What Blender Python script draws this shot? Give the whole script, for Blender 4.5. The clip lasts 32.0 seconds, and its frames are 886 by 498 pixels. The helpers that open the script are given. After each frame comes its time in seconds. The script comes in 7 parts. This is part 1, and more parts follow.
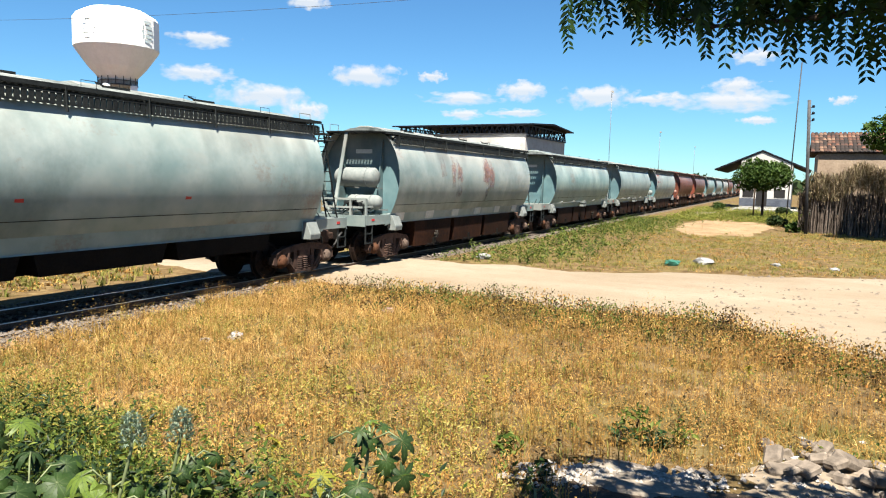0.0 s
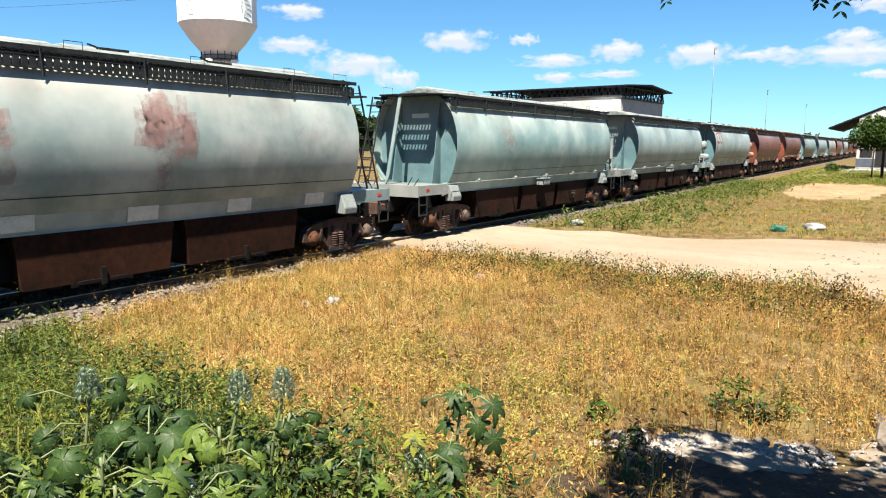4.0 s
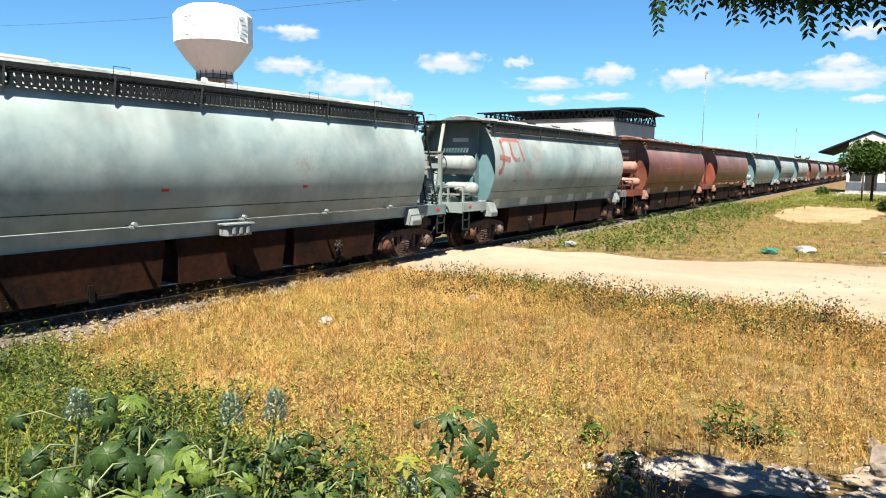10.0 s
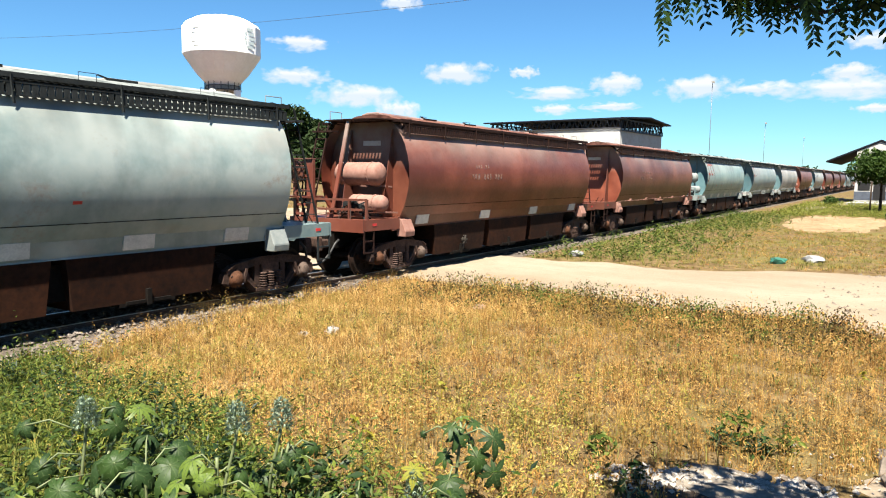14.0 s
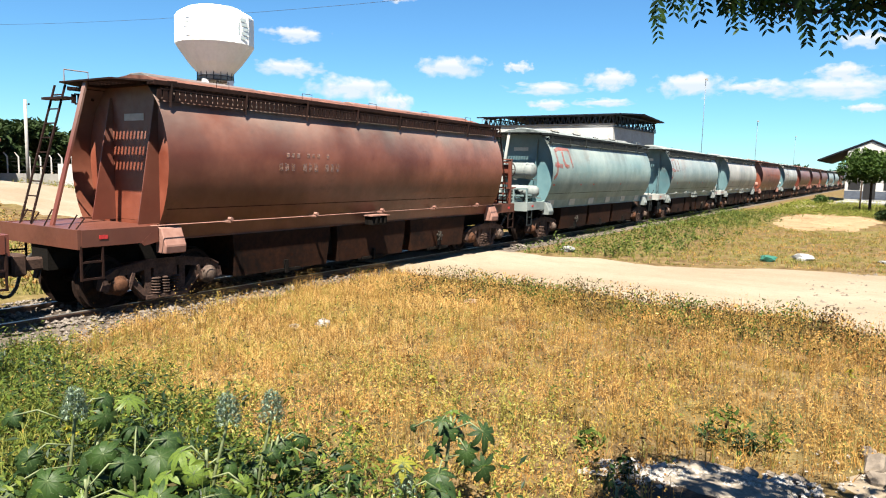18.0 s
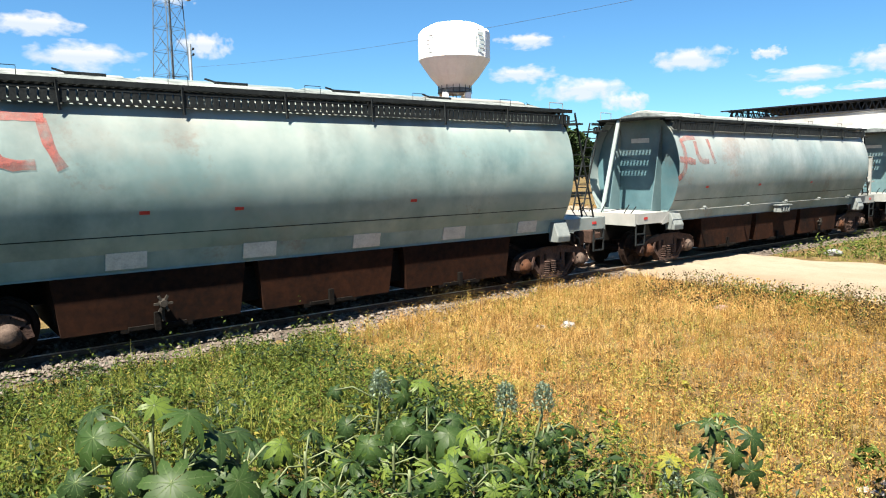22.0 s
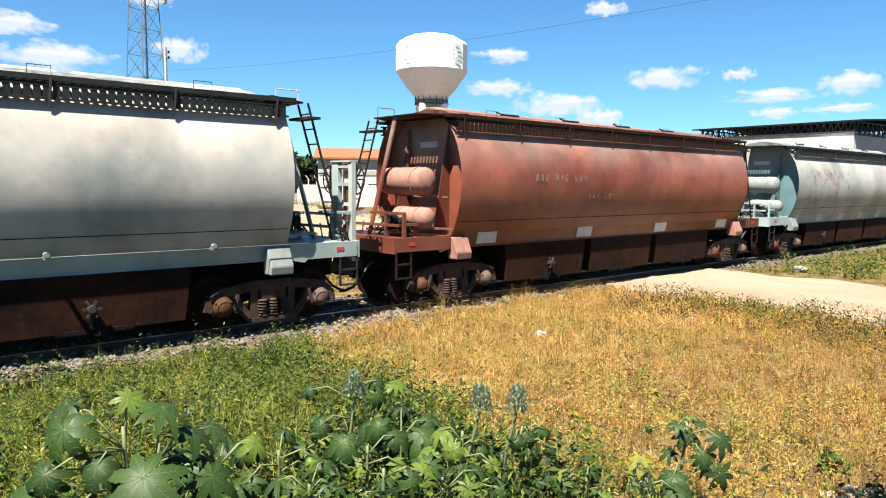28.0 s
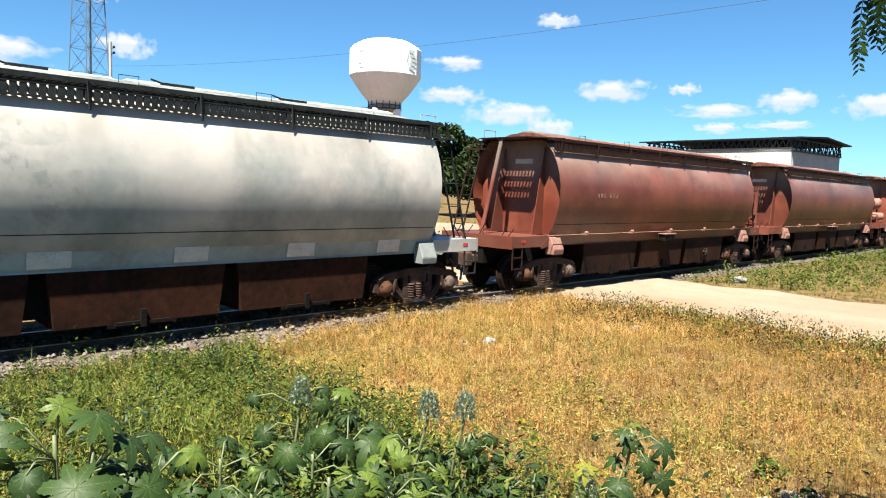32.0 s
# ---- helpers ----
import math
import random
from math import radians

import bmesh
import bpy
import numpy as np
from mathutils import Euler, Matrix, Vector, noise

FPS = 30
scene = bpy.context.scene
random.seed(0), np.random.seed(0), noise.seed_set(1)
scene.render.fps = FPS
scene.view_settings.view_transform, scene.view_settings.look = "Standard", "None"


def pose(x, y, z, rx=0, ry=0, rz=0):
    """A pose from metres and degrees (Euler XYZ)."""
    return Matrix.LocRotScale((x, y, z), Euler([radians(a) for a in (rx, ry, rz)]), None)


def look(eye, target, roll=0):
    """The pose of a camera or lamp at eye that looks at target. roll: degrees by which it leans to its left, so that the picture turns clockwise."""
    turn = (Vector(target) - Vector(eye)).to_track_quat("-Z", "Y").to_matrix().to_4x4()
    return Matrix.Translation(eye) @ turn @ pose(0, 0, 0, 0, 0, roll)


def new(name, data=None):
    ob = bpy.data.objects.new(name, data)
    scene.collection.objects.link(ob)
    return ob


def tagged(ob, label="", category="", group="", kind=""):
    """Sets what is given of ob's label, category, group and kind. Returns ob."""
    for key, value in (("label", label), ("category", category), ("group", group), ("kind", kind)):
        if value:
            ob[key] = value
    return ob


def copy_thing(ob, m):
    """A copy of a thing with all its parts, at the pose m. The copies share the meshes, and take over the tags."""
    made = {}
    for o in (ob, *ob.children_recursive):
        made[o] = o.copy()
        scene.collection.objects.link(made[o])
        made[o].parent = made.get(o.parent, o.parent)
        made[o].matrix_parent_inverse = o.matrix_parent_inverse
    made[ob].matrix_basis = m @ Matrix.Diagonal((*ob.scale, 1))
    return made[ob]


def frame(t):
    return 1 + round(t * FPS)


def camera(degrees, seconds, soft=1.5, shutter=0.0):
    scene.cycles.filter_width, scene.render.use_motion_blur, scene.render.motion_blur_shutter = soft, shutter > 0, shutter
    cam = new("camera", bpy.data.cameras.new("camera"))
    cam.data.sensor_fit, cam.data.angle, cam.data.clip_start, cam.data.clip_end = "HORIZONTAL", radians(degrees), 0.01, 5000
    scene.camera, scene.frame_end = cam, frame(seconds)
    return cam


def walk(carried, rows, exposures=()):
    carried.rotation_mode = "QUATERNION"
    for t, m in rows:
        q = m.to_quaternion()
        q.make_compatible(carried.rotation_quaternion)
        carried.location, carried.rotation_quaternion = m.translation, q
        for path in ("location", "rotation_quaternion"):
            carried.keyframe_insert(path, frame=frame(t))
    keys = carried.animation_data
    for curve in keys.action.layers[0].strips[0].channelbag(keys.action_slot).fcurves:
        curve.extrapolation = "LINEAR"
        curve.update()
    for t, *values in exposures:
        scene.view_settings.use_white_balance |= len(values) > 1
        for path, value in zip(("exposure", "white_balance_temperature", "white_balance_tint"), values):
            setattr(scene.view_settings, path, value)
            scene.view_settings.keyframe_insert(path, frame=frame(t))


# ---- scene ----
SUN = Vector((-0.43, -0.21, 0.88)).normalized()
CENTRE, RAIL = 11.30, 0.15

cam = camera(65.0, 32.0, soft=1.1)

# seconds, eye, heading, tilt, lean
PATH = [
    (0, 0.186, 0.065, 2.524, -64.17, -5.68, -1.35), (0.5, 0.184, 0.063, 2.523, -64.24, -5.73, -1.36), (1, 0.184, 0.066, 2.523, -64.17, -5.87, -1.23),
    (1.5, 0.188, 0.070, 2.519, -63.07, -6.13, -1.01), (2, 0.191, 0.073, 2.518, -58.82, -7.53, -0.52), (2.5, 0.186, 0.053, 2.522, -56.30, -8.44, -0.40),
    (4.5, 0.188, 0.062, 2.522, -56.82, -8.50, -0.26), (5, 0.186, 0.063, 2.524, -57.36, -8.24, -0.66), (5.5, 0.181, 0.061, 2.525, -57.22, -8.11, -0.60),
    (6, 0.178, 0.058, 2.531, -57.00, -7.81, -0.42), (6.5, 0.176, 0.058, 2.534, -56.93, -7.76, -0.53), (7, 0.175, 0.059, 2.531, -56.96, -7.36, -0.60),
    (7.5, 0.175, 0.057, 2.534, -57.17, -7.17, -0.67), (8, 0.176, 0.058, 2.533, -57.16, -7.08, -0.52), (8.5, 0.177, 0.058, 2.530, -57.41, -7.02, -0.84),
    (9, 0.173, 0.055, 2.533, -57.23, -6.82, -0.83), (9.5, 0.169, 0.053, 2.535, -57.05, -6.69, -0.66), (10, 0.175, 0.059, 2.533, -57.18, -6.86, -0.69),
    (10.5, 0.177, 0.056, 2.536, -57.22, -6.92, -0.79), (11, 0.182, 0.059, 2.535, -56.84, -6.65, -0.65), (11.5, 0.174, 0.055, 2.539, -56.64, -6.43, -0.41),
    (12, 0.175, 0.056, 2.536, -56.59, -6.24, -0.58), (12.5, 0.168, 0.052, 2.533, -56.34, -6.08, -0.66), (13, 0.173, 0.051, 2.531, -56.44, -6.01, -0.77),
    (13.5, 0.172, 0.054, 2.531, -56.65, -6.05, -0.58), (15.5, 0.169, 0.054, 2.532, -56.53, -6.08, -0.85), (16, 0.170, 0.057, 2.533, -56.99, -6.16, -1.18),
    (16.5, 0.167, 0.059, 2.533, -57.03, -6.15, -1.31), (17, 0.170, 0.060, 2.534, -57.12, -6.04, -1.11), (17.5, 0.170, 0.060, 2.534, -57.21, -6.23, -1.15),
    (18, 0.169, 0.054, 2.533, -57.30, -6.55, -1.36), (18.5, 0.171, 0.058, 2.533, -57.53, -6.44, -1.62), (19, 0.174, 0.064, 2.530, -57.07, -6.45, -1.33),
    (19.5, 0.174, 0.068, 2.531, -55.95, -6.31, -0.86), (20, 0.162, 0.077, 2.528, -53.79, -5.83, -0.73), (20.5, 0.083, 0.073, 2.541, -50.49, -2.92, -0.75),
    (21, -0.101, 0.034, 2.575, -42.96, -3.64, -2.22), (21.5, -0.206, 0.010, 2.600, -36.91, -5.59, -0.60), (22, -0.212, -0.017, 2.583, -38.25, -6.37, 0.85),
    (22.5, -0.230, -0.021, 2.567, -39.92, -5.88, 0.37), (23, -0.221, -0.011, 2.560, -42.08, -5.61, 1.06), (23.5, -0.228, -0.011, 2.570, -42.85, -5.46, 0.40),
    (24, -0.258, -0.016, 2.567, -38.59, -5.88, 0.67), (24.5, -0.285, -0.035, 2.563, -35.77, -6.24, 0.72), (25, -0.254, -0.018, 2.556, -35.58, -6.49, 0.47),
    (25.5, -0.233, -0.011, 2.554, -37.98, -6.13, 0.33), (27.5, -0.275, -0.014, 2.533, -37.91, -5.55, -0.36), (28, -0.260, -0.031, 2.528, -40.46, -5.46, -0.55),
    (28.5, -0.249, -0.025, 2.520, -41.88, -6.08, -0.74), (29, -0.242, -0.023, 2.525, -43.04, -5.27, -0.65), (29.5, -0.252, -0.028, 2.527, -43.48, -5.25, -0.97),
    (30, -0.249, -0.018, 2.524, -44.46, -4.88, -1.62), (30.5, -0.264, -0.031, 2.529, -43.28, -4.32, -1.57), (31, -0.246, -0.027, 2.524, -42.89, -4.54, -1.70),
    (31.5, -0.234, -0.014, 2.521, -44.26, -4.98, -1.52), (32, -0.242, -0.011, 2.527, -44.53, -4.89, -1.88),
]
# seconds, metres that the train has rolled
ROLLED = [(0, -0.00), (0.5, 2.06), (1, 4.15), (1.5, 6.30), (2, 8.46), (2.5, 10.59), (4.5, 19.34), (5, 21.57), (5.5, 23.82), (6, 26.08), (6.5, 28.33), (7, 30.59), (7.5, 32.88), (8, 35.17), (8.5, 37.49), (9, 39.85), (9.5, 42.24), (10, 44.65), (10.5, 47.08), (11, 49.51), (11.5, 51.95), (12, 54.41), (12.5, 56.88), (13, 59.37), (13.5, 61.87), (15.5, 72.51), (16, 75.18), (16.5, 77.84), (17, 80.50), (17.5, 83.20), (18, 85.94), (18.5, 88.71), (19, 91.46), (19.5, 94.20), (20, 97.00), (20.5, 99.84), (21, 102.73), (21.5, 105.63), (22, 108.54), (22.5, 111.50), (23, 114.49), (23.5, 117.50), (24, 120.53), (24.5, 123.58), (25, 126.64), (25.5, 129.69), (27.5, 142.06), (28, 145.19), (28.5, 148.32), (29, 151.45), (29.5, 154.62), (30, 157.82), (30.5, 161.05), (31, 164.32), (31.5, 167.55), (32, 170.76)]


def aim(x, y, z, heading, tilt, lean):
    h, p = radians(heading), radians(tilt)
    way = Vector((-math.sin(h) * math.cos(p), math.cos(h) * math.cos(p), math.sin(p)))
    return look((x, y, z), Vector((x, y, z)) + way, -lean)


walk(cam, [(t, aim(*row)) for t, *row in PATH], exposures=[(0, 2.08), (3, 2.1), (6, 2.18), (32, 2.2)])

# ---- light ----
world = bpy.data.worlds.new("sky")
scene.world = world
world.use_nodes = True
wn = world.node_tree.nodes
sky = wn.new("ShaderNodeTexSky")
sky.sky_type, sky.sun_disc = "NISHITA", False
sky.sun_elevation = math.asin(SUN.z)
sky.sun_rotation = math.atan2(SUN.x, SUN.y)
sky.air_density, sky.dust_density, sky.ozone_density = 1.0, 0.0, 3.0
tint = wn.new("ShaderNodeMixRGB")
tint.blend_type = "MULTIPLY"
tint.inputs["Fac"].default_value, tint.inputs["Color2"].default_value = 1.0, (0.328, 0.562, 0.712, 1)
world.node_tree.links.new(sky.outputs[0], tint.inputs["Color1"])
world.node_tree.links.new(tint.outputs[0], wn["Background"].inputs[0])
wn["Background"].inputs[1].default_value = 0.050
sun_data = bpy.data.lights.new("sun", "SUN")
sun_data.energy, sun_data.angle, sun_data.color = 5.0, radians(0.53), (1.0, 0.93, 0.80)
sun = new("sun", sun_data)
sun.matrix_world = look(SUN * 50, (0, 0, 0))


# ---- materials ----
def material(name, rough=0.8, metal=0.0):
    m = bpy.data.materials.new(name)
    m.use_nodes = True
    t = m.node_tree
    p = t.nodes["Principled BSDF"]
    p.inputs["Roughness"].default_value, p.inputs["Metallic"].default_value = rough, metal
    return m, t, p


def node(t, kind, **values):
    n = t.nodes.new(kind)
    for k, v in values.items():
        if k in n.inputs:
            n.inputs[k].default_value = v
    return n


def noise_of(t, scale, detail=4.0, rough=0.6, at=None, stretch=None):
    n = node(t, "ShaderNodeTexNoise", Scale=scale, Detail=detail, Roughness=rough)
    src = at or t.nodes.new("ShaderNodeTexCoord").outputs["Object"]
    if stretch:
        mp = node(t, "ShaderNodeMapping", Scale=stretch)
        t.links.new(src, mp.inputs["Vector"])
        src = mp.outputs[0]
    t.links.new(src, n.inputs["Vector"])
    return n.outputs["Fac"]


def ramp(t, fac, stops):
    r = t.nodes.new("ShaderNodeValToRGB")
    e = r.color_ramp.elements
    while len(e) < len(stops):
        e.new(0.5)
    for el, (pos, col) in zip(e, stops):
        el.position, el.color = pos, (*col, 1) if len(col) == 3 else (col[0],) * 3 + (1,)
    t.links.new(fac, r.inputs[0])
    return r.outputs[0]


def mixed(t, fac, a, b, kind="MIX"):
    n = t.nodes.new("ShaderNodeMixRGB")
    n.blend_type = kind
    for slot, v in zip(n.inputs, (fac, a, b)):
        if isinstance(v, (int, float)):
            slot.default_value = v if slot.name == "Fac" else (v, v, v, 1)
        elif isinstance(v, tuple):
            slot.default_value = (*v, 1)
        else:
            t.links.new(v, slot)
    return n.outputs[0]


def bump(t, p, height, strength, dist=0.02):
    b = node(t, "ShaderNodeBump", Strength=strength, Distance=dist)
    t.links.new(height, b.inputs["Height"])
    t.links.new(b.outputs[0], p.inputs["Normal"])


def rough_stuff(name, dark, light, scale, rough=0.9, bumps=0.4, fine=8, metal=0.0, vary=0.0, dist=0.02):
    """Two scales of noise between two colours, with relief."""
    m, t, p = material(name, rough, metal)
    p.inputs["Specular IOR Level"].default_value = 0.12 if rough > 0.65 else 0.4
    big = noise_of(t, scale, 5)
    small = noise_of(t, scale * fine, 4)
    col = ramp(t, mixed(t, 0.45, big, small), [(0.36, dark), (0.64, light)])
    if vary:
        info = t.nodes.new("ShaderNodeObjectInfo")
        col = mixed(t, vary, col, ramp(t, info.outputs["Random"], [(0, (0.35,)), (1, (1.6,))]), "MULTIPLY")
    t.links.new(col, p.inputs["Base Color"])
    bump(t, p, small, bumps, dist)
    return m


def island_stuff(name, colours, rough=0.85, soft=0.3, patches=None):
    """Leaves and blades: every blade has its own tint; light passes a little."""
    m, t, p = material(name, rough)
    p.inputs["Specular IOR Level"].default_value = 0.15 if rough > 0.55 else 0.2
    geo = t.nodes.new("ShaderNodeNewGeometry")
    n = len(colours) - 1
    col = ramp(t, geo.outputs["Random Per Island"], [(i / n, c) for i, c in enumerate(colours)])
    col = mixed(t, 0.35, col, ramp(t, noise_of(t, 3.0), [(0.35, (0.55,)), (0.65, (1.25,))]), "MULTIPLY")
    if patches:
        col = mixed(t, ramp(t, noise_of(t, 0.55, 5, 0.65), [(0.46, (0,)), (0.60, (0.60,))]), col, patches[0])
        col = mixed(t, 0.8, col, ramp(t, noise_of(t, 0.9, 5, 0.7), [(0.34, (0.62,)), (0.66, (1.3,))]), "MULTIPLY")
        col = mixed(t, ramp(t, noise_of(t, 1.3, 4, 0.6, None, (1.3, 1, 1)), [(0.50, (0,)), (0.66, (0.55,))]), col, patches[1])
    t.links.new(col, p.inputs["Base Color"])
    tr = t.nodes.new("ShaderNodeBsdfTranslucent")
    t.links.new(col, tr.inputs["Color"])
    mx = node(t, "ShaderNodeMixShader", Fac=soft)
    t.links.new(p.outputs[0], mx.inputs[1])
    t.links.new(tr.outputs[0], mx.inputs[2])
    t.links.new(mx.outputs[0], t.nodes["Material Output"].inputs["Surface"])
    return m


def wagon_paint(name, base, faded, rust, stain):
    """Old freight paint: fading, streaks that run down, rust blotches, grime along the bottom seams."""
    m, t, p = material(name, 0.5)
    p.inputs["Specular IOR Level"].default_value = 0.4
    co = t.nodes.new("ShaderNodeTexCoord").outputs["Object"]
    info = t.nodes.new("ShaderNodeObjectInfo").outputs["Random"]
    off = t.nodes.new("ShaderNodeVectorMath")
    off.operation = "MULTIPLY_ADD"
    comb = t.nodes.new("ShaderNodeCombineXYZ")
    for i in range(3):
        t.links.new(info, comb.inputs[i])
    t.links.new(comb.outputs[0], off.inputs[0])
    off.inputs[1].default_value = (37, 11, 19)
    t.links.new(co, off.inputs[2])
    at = off.outputs[0]
    col = ramp(t, noise_of(t, 0.8, 4, 0.6, at), [(0.35, base), (0.65, faded)])
    streak = noise_of(t, 1.0, 6, 0.68, at, (0.55, 0.55, 0.42))
    col = mixed(t, ramp(t, streak, [(0.46, (0,)), (0.60, (0.38,)), (0.70, (0.62,))]), col, stain)
    smear = noise_of(t, 0.42, 5, 0.66, at, (1, 1, 1.6))
    col = mixed(t, ramp(t, smear, [(0.30, (0.42,)), (0.42, (0,))]), col, mixed(t, 0.5, rust, faded))
    blot = noise_of(t, 0.55, 6, 0.62, at, (1, 1, 1.4))
    fine = noise_of(t, 14, 5, 0.7, at)
    both = mixed(t, 0.22, blot, fine)
    col = mixed(t, ramp(t, both, [(0.575, (0,)), (0.64, (0.4,)), (0.74, (0.75,))]), col, rust)
    # dark spill from the hatches, hanging from the upper edge in tongues
    sep = t.nodes.new("ShaderNodeSeparateXYZ")
    t.links.new(co, sep.inputs[0])
    far_up = t.nodes.new("ShaderNodeMapRange")
    far_up.inputs["From Min"].default_value, far_up.inputs["From Max"].default_value = 2.55, 3.35
    t.links.new(sep.outputs[2], far_up.inputs["Value"])
    tongues = ramp(t, noise_of(t, 0.9, 3, 0.5, at, (1.0, 0.2, 0.12)), [(0.50, (0,)), (0.66, (0.85,))])
    spill = mixed(t, 1.0, tongues, far_up.outputs[0], "MULTIPLY")
    col = mixed(t, spill, col, tuple(c * 0.30 for c in base))
    # pale dust in patches, also painting the shell's upper slope as if sunlit
    lying = ramp(t, noise_of(t, 0.7, 5, 0.65, at, (0.6, 1, 1)), [(0.34, (0.08,)), (0.62, (0.42,))])
    col = mixed(t, mixed(t, 1.0, lying, far_up.outputs[0], "MULTIPLY"), col, (0.33, 0.29, 0.255))
    # each wagon has weathered to its own tone, cool or chalky
    col = mixed(t, 0.75, col, ramp(t, info, [(0, (0.64, 0.86, 0.90)), (0.4, (0.90, 0.98, 0.96)), (0.7, (1.07, 1.03, 1.0)), (1, (0.95, 0.88, 0.83))]), "MULTIPLY")
    t.links.new(col, p.inputs["Base Color"])
    t.links.new(ramp(t, fine, [(0.3, (0.36,)), (0.7, (0.52,))]), p.inputs["Roughness"])
    bump(t, p, mixed(t, 0.12, noise_of(t, 1.6, 2, 0.5, at), fine), 0.22, 0.03)
    return m


def plain(name, col, rough=0.6, metal=0.0, spread=0.25, scale=6, bumps=0.1):
    return rough_stuff(name, tuple(c * (1 - spread) for c in col), tuple(min(1, c * (1 + spread)) for c in col), scale, rough, bumps, 6, metal)


GREY_PAINT = wagon_paint("grey_green_wagon_paint", (0.152, 0.207, 0.210), (0.264, 0.298, 0.294), (0.17, 0.085, 0.06), (0.045, 0.080, 0.085))
RED_PAINT = wagon_paint("red_oxide_wagon_paint", (0.102, 0.023, 0.012), (0.205, 0.062, 0.037), (0.06, 0.014, 0.008), (0.066, 0.017, 0.011))
DEEP_RED = wagon_paint("dark_rust_red_wagon_paint", (0.078, 0.018, 0.010), (0.150, 0.043, 0.025), (0.05, 0.012, 0.007), (0.052, 0.014, 0.009))
GREY_TRIM = wagon_paint("pale_wagon_trim", (0.116, 0.146, 0.147), (0.199, 0.215, 0.211), (0.088, 0.0555, 0.0394), (0.0604, 0.084, 0.0856))
CHALKY_TRIM = wagon_paint("chalky_wagon_trim", (0.225, 0.245, 0.240), (0.350, 0.352, 0.340), (0.115, 0.075, 0.055), (0.110, 0.130, 0.130))
RED_TRIM = wagon_paint("red_wagon_trim", (0.088, 0.022, 0.0135), (0.128, 0.040, 0.026), (0.0604, 0.0185, 0.0116), (0.0694, 0.0231, 0.0162))
# grey wagons' end paint, darkened and blued in place of the platform's shade
SHADE_TEAL_END = wagon_paint("shade_dark_teal_end", (0.066, 0.120, 0.137), (0.118, 0.182, 0.197), (0.07, 0.042, 0.0308), (0.028, 0.0504, 0.056))
DUSTY_CAP = rough_stuff("dusty_axle_cap", (0.036, 0.026, 0.021), (0.100, 0.072, 0.058), 7, 0.9, 0.3)
TEAL_PAINT = wagon_paint("teal_wagon_paint", (0.135, 0.218, 0.222), (0.240, 0.315, 0.308), (0.13, 0.075, 0.05), (0.035, 0.078, 0.088))
CHALKY_PAINT = wagon_paint("chalky_wagon_paint", (0.220, 0.242, 0.236), (0.350, 0.345, 0.330), (0.20, 0.125, 0.10), (0.060, 0.090, 0.095))
PALE_TEAL = wagon_paint("pale_teal_wagon_paint", (0.145, 0.222, 0.236), (0.246, 0.306, 0.316), (0.17, 0.10, 0.08), (0.050, 0.088, 0.098))
DUSTY_RED = rough_stuff("dusty_red_steel", (0.150, 0.072, 0.056), (0.235, 0.135, 0.110), 0.9, 0.85, 0.06, 9)
DUSTY_GREY = rough_stuff("dusty_pale_steel", (0.105, 0.122, 0.121), (0.175, 0.188, 0.183), 0.9, 0.85, 0.06, 9)
SOOTY_GREY = rough_stuff("sooty_grey_roof_paint", (0.050, 0.060, 0.060), (0.190, 0.205, 0.200), 0.8, 0.85, 0.15, 8)
SOOTY_RED = rough_stuff("sooty_red_roof_paint", (0.036, 0.013, 0.009), (0.150, 0.070, 0.052), 0.8, 0.85, 0.15, 8)
PALE_PLATE = plain("pale_plate_paint", (0.416, 0.403, 0.368), 0.6, 0, 0.2)
# hopper rust lowered towards black, with the wagon's own shade coloured in
SHADED_HOPPER_RUST = rough_stuff("rusty_shade_dark_hopper", (0.0040, 0.0017, 0.0010), (0.026, 0.0088, 0.0036), 1.1, 0.85, 0.12, 9, 0, 0.3)
# underframe grime made nearly black to deepen the shade beneath the wagon
GRIME = rough_stuff("shade_dark_underframe_grime", (0.00189, 0.00151, 0.00132), (0.0066, 0.00494, 0.00376), 3, 0.85, 0.3)
BOGIE = rough_stuff("cast_bogie_steel", (0.0216, 0.0143, 0.0115), (0.0713, 0.0421, 0.0327), 5, 0.8, 0.4, 6, 0, 0.3)
WHEEL = rough_stuff("rusty_wheel_steel", (0.00783, 0.00551, 0.00472), (0.0275, 0.0157, 0.0118), 5, 0.7, 0.2, 6, 0.2)
RUSTY_AXLEBOX = rough_stuff("rust_red_axlebox", (0.030, 0.014, 0.008), (0.075, 0.032, 0.017), 7, 0.85, 0.3)
GRATE = rough_stuff("dark_grating", (0.00629, 0.00783, 0.00859), (0.0196, 0.0228, 0.0236), 5, 0.7, 0.1)
RED_GRATE = rough_stuff("brown_grating", (0.00783, 0.00394, 0.00314), (0.0216, 0.0095, 0.00711), 5, 0.7, 0.1)
RAIL_STEEL = rough_stuff("rail_steel", (0.0456, 0.0274, 0.0198), (0.106, 0.0608, 0.0418), 3, 0.6, 0.2, 8, 0.3)
RAIL_HEAD = rough_stuff("polished_rail_head", (0.266, 0.251, 0.236), (0.38, 0.365, 0.35), 3, 0.35, 0.05, 8, 0.8)
SLEEPER = rough_stuff("grey_sleeper_wood", (0.0196, 0.0147, 0.0114), (0.0523, 0.0408, 0.0326), 4, 0.95, 0.5)
BALLAST = rough_stuff("oily_ballast_bed", (0.0294, 0.0234, 0.0195), (0.131, 0.107, 0.088), 6, 0.95, 0.6, 6, 0, 0.0, 0.05)
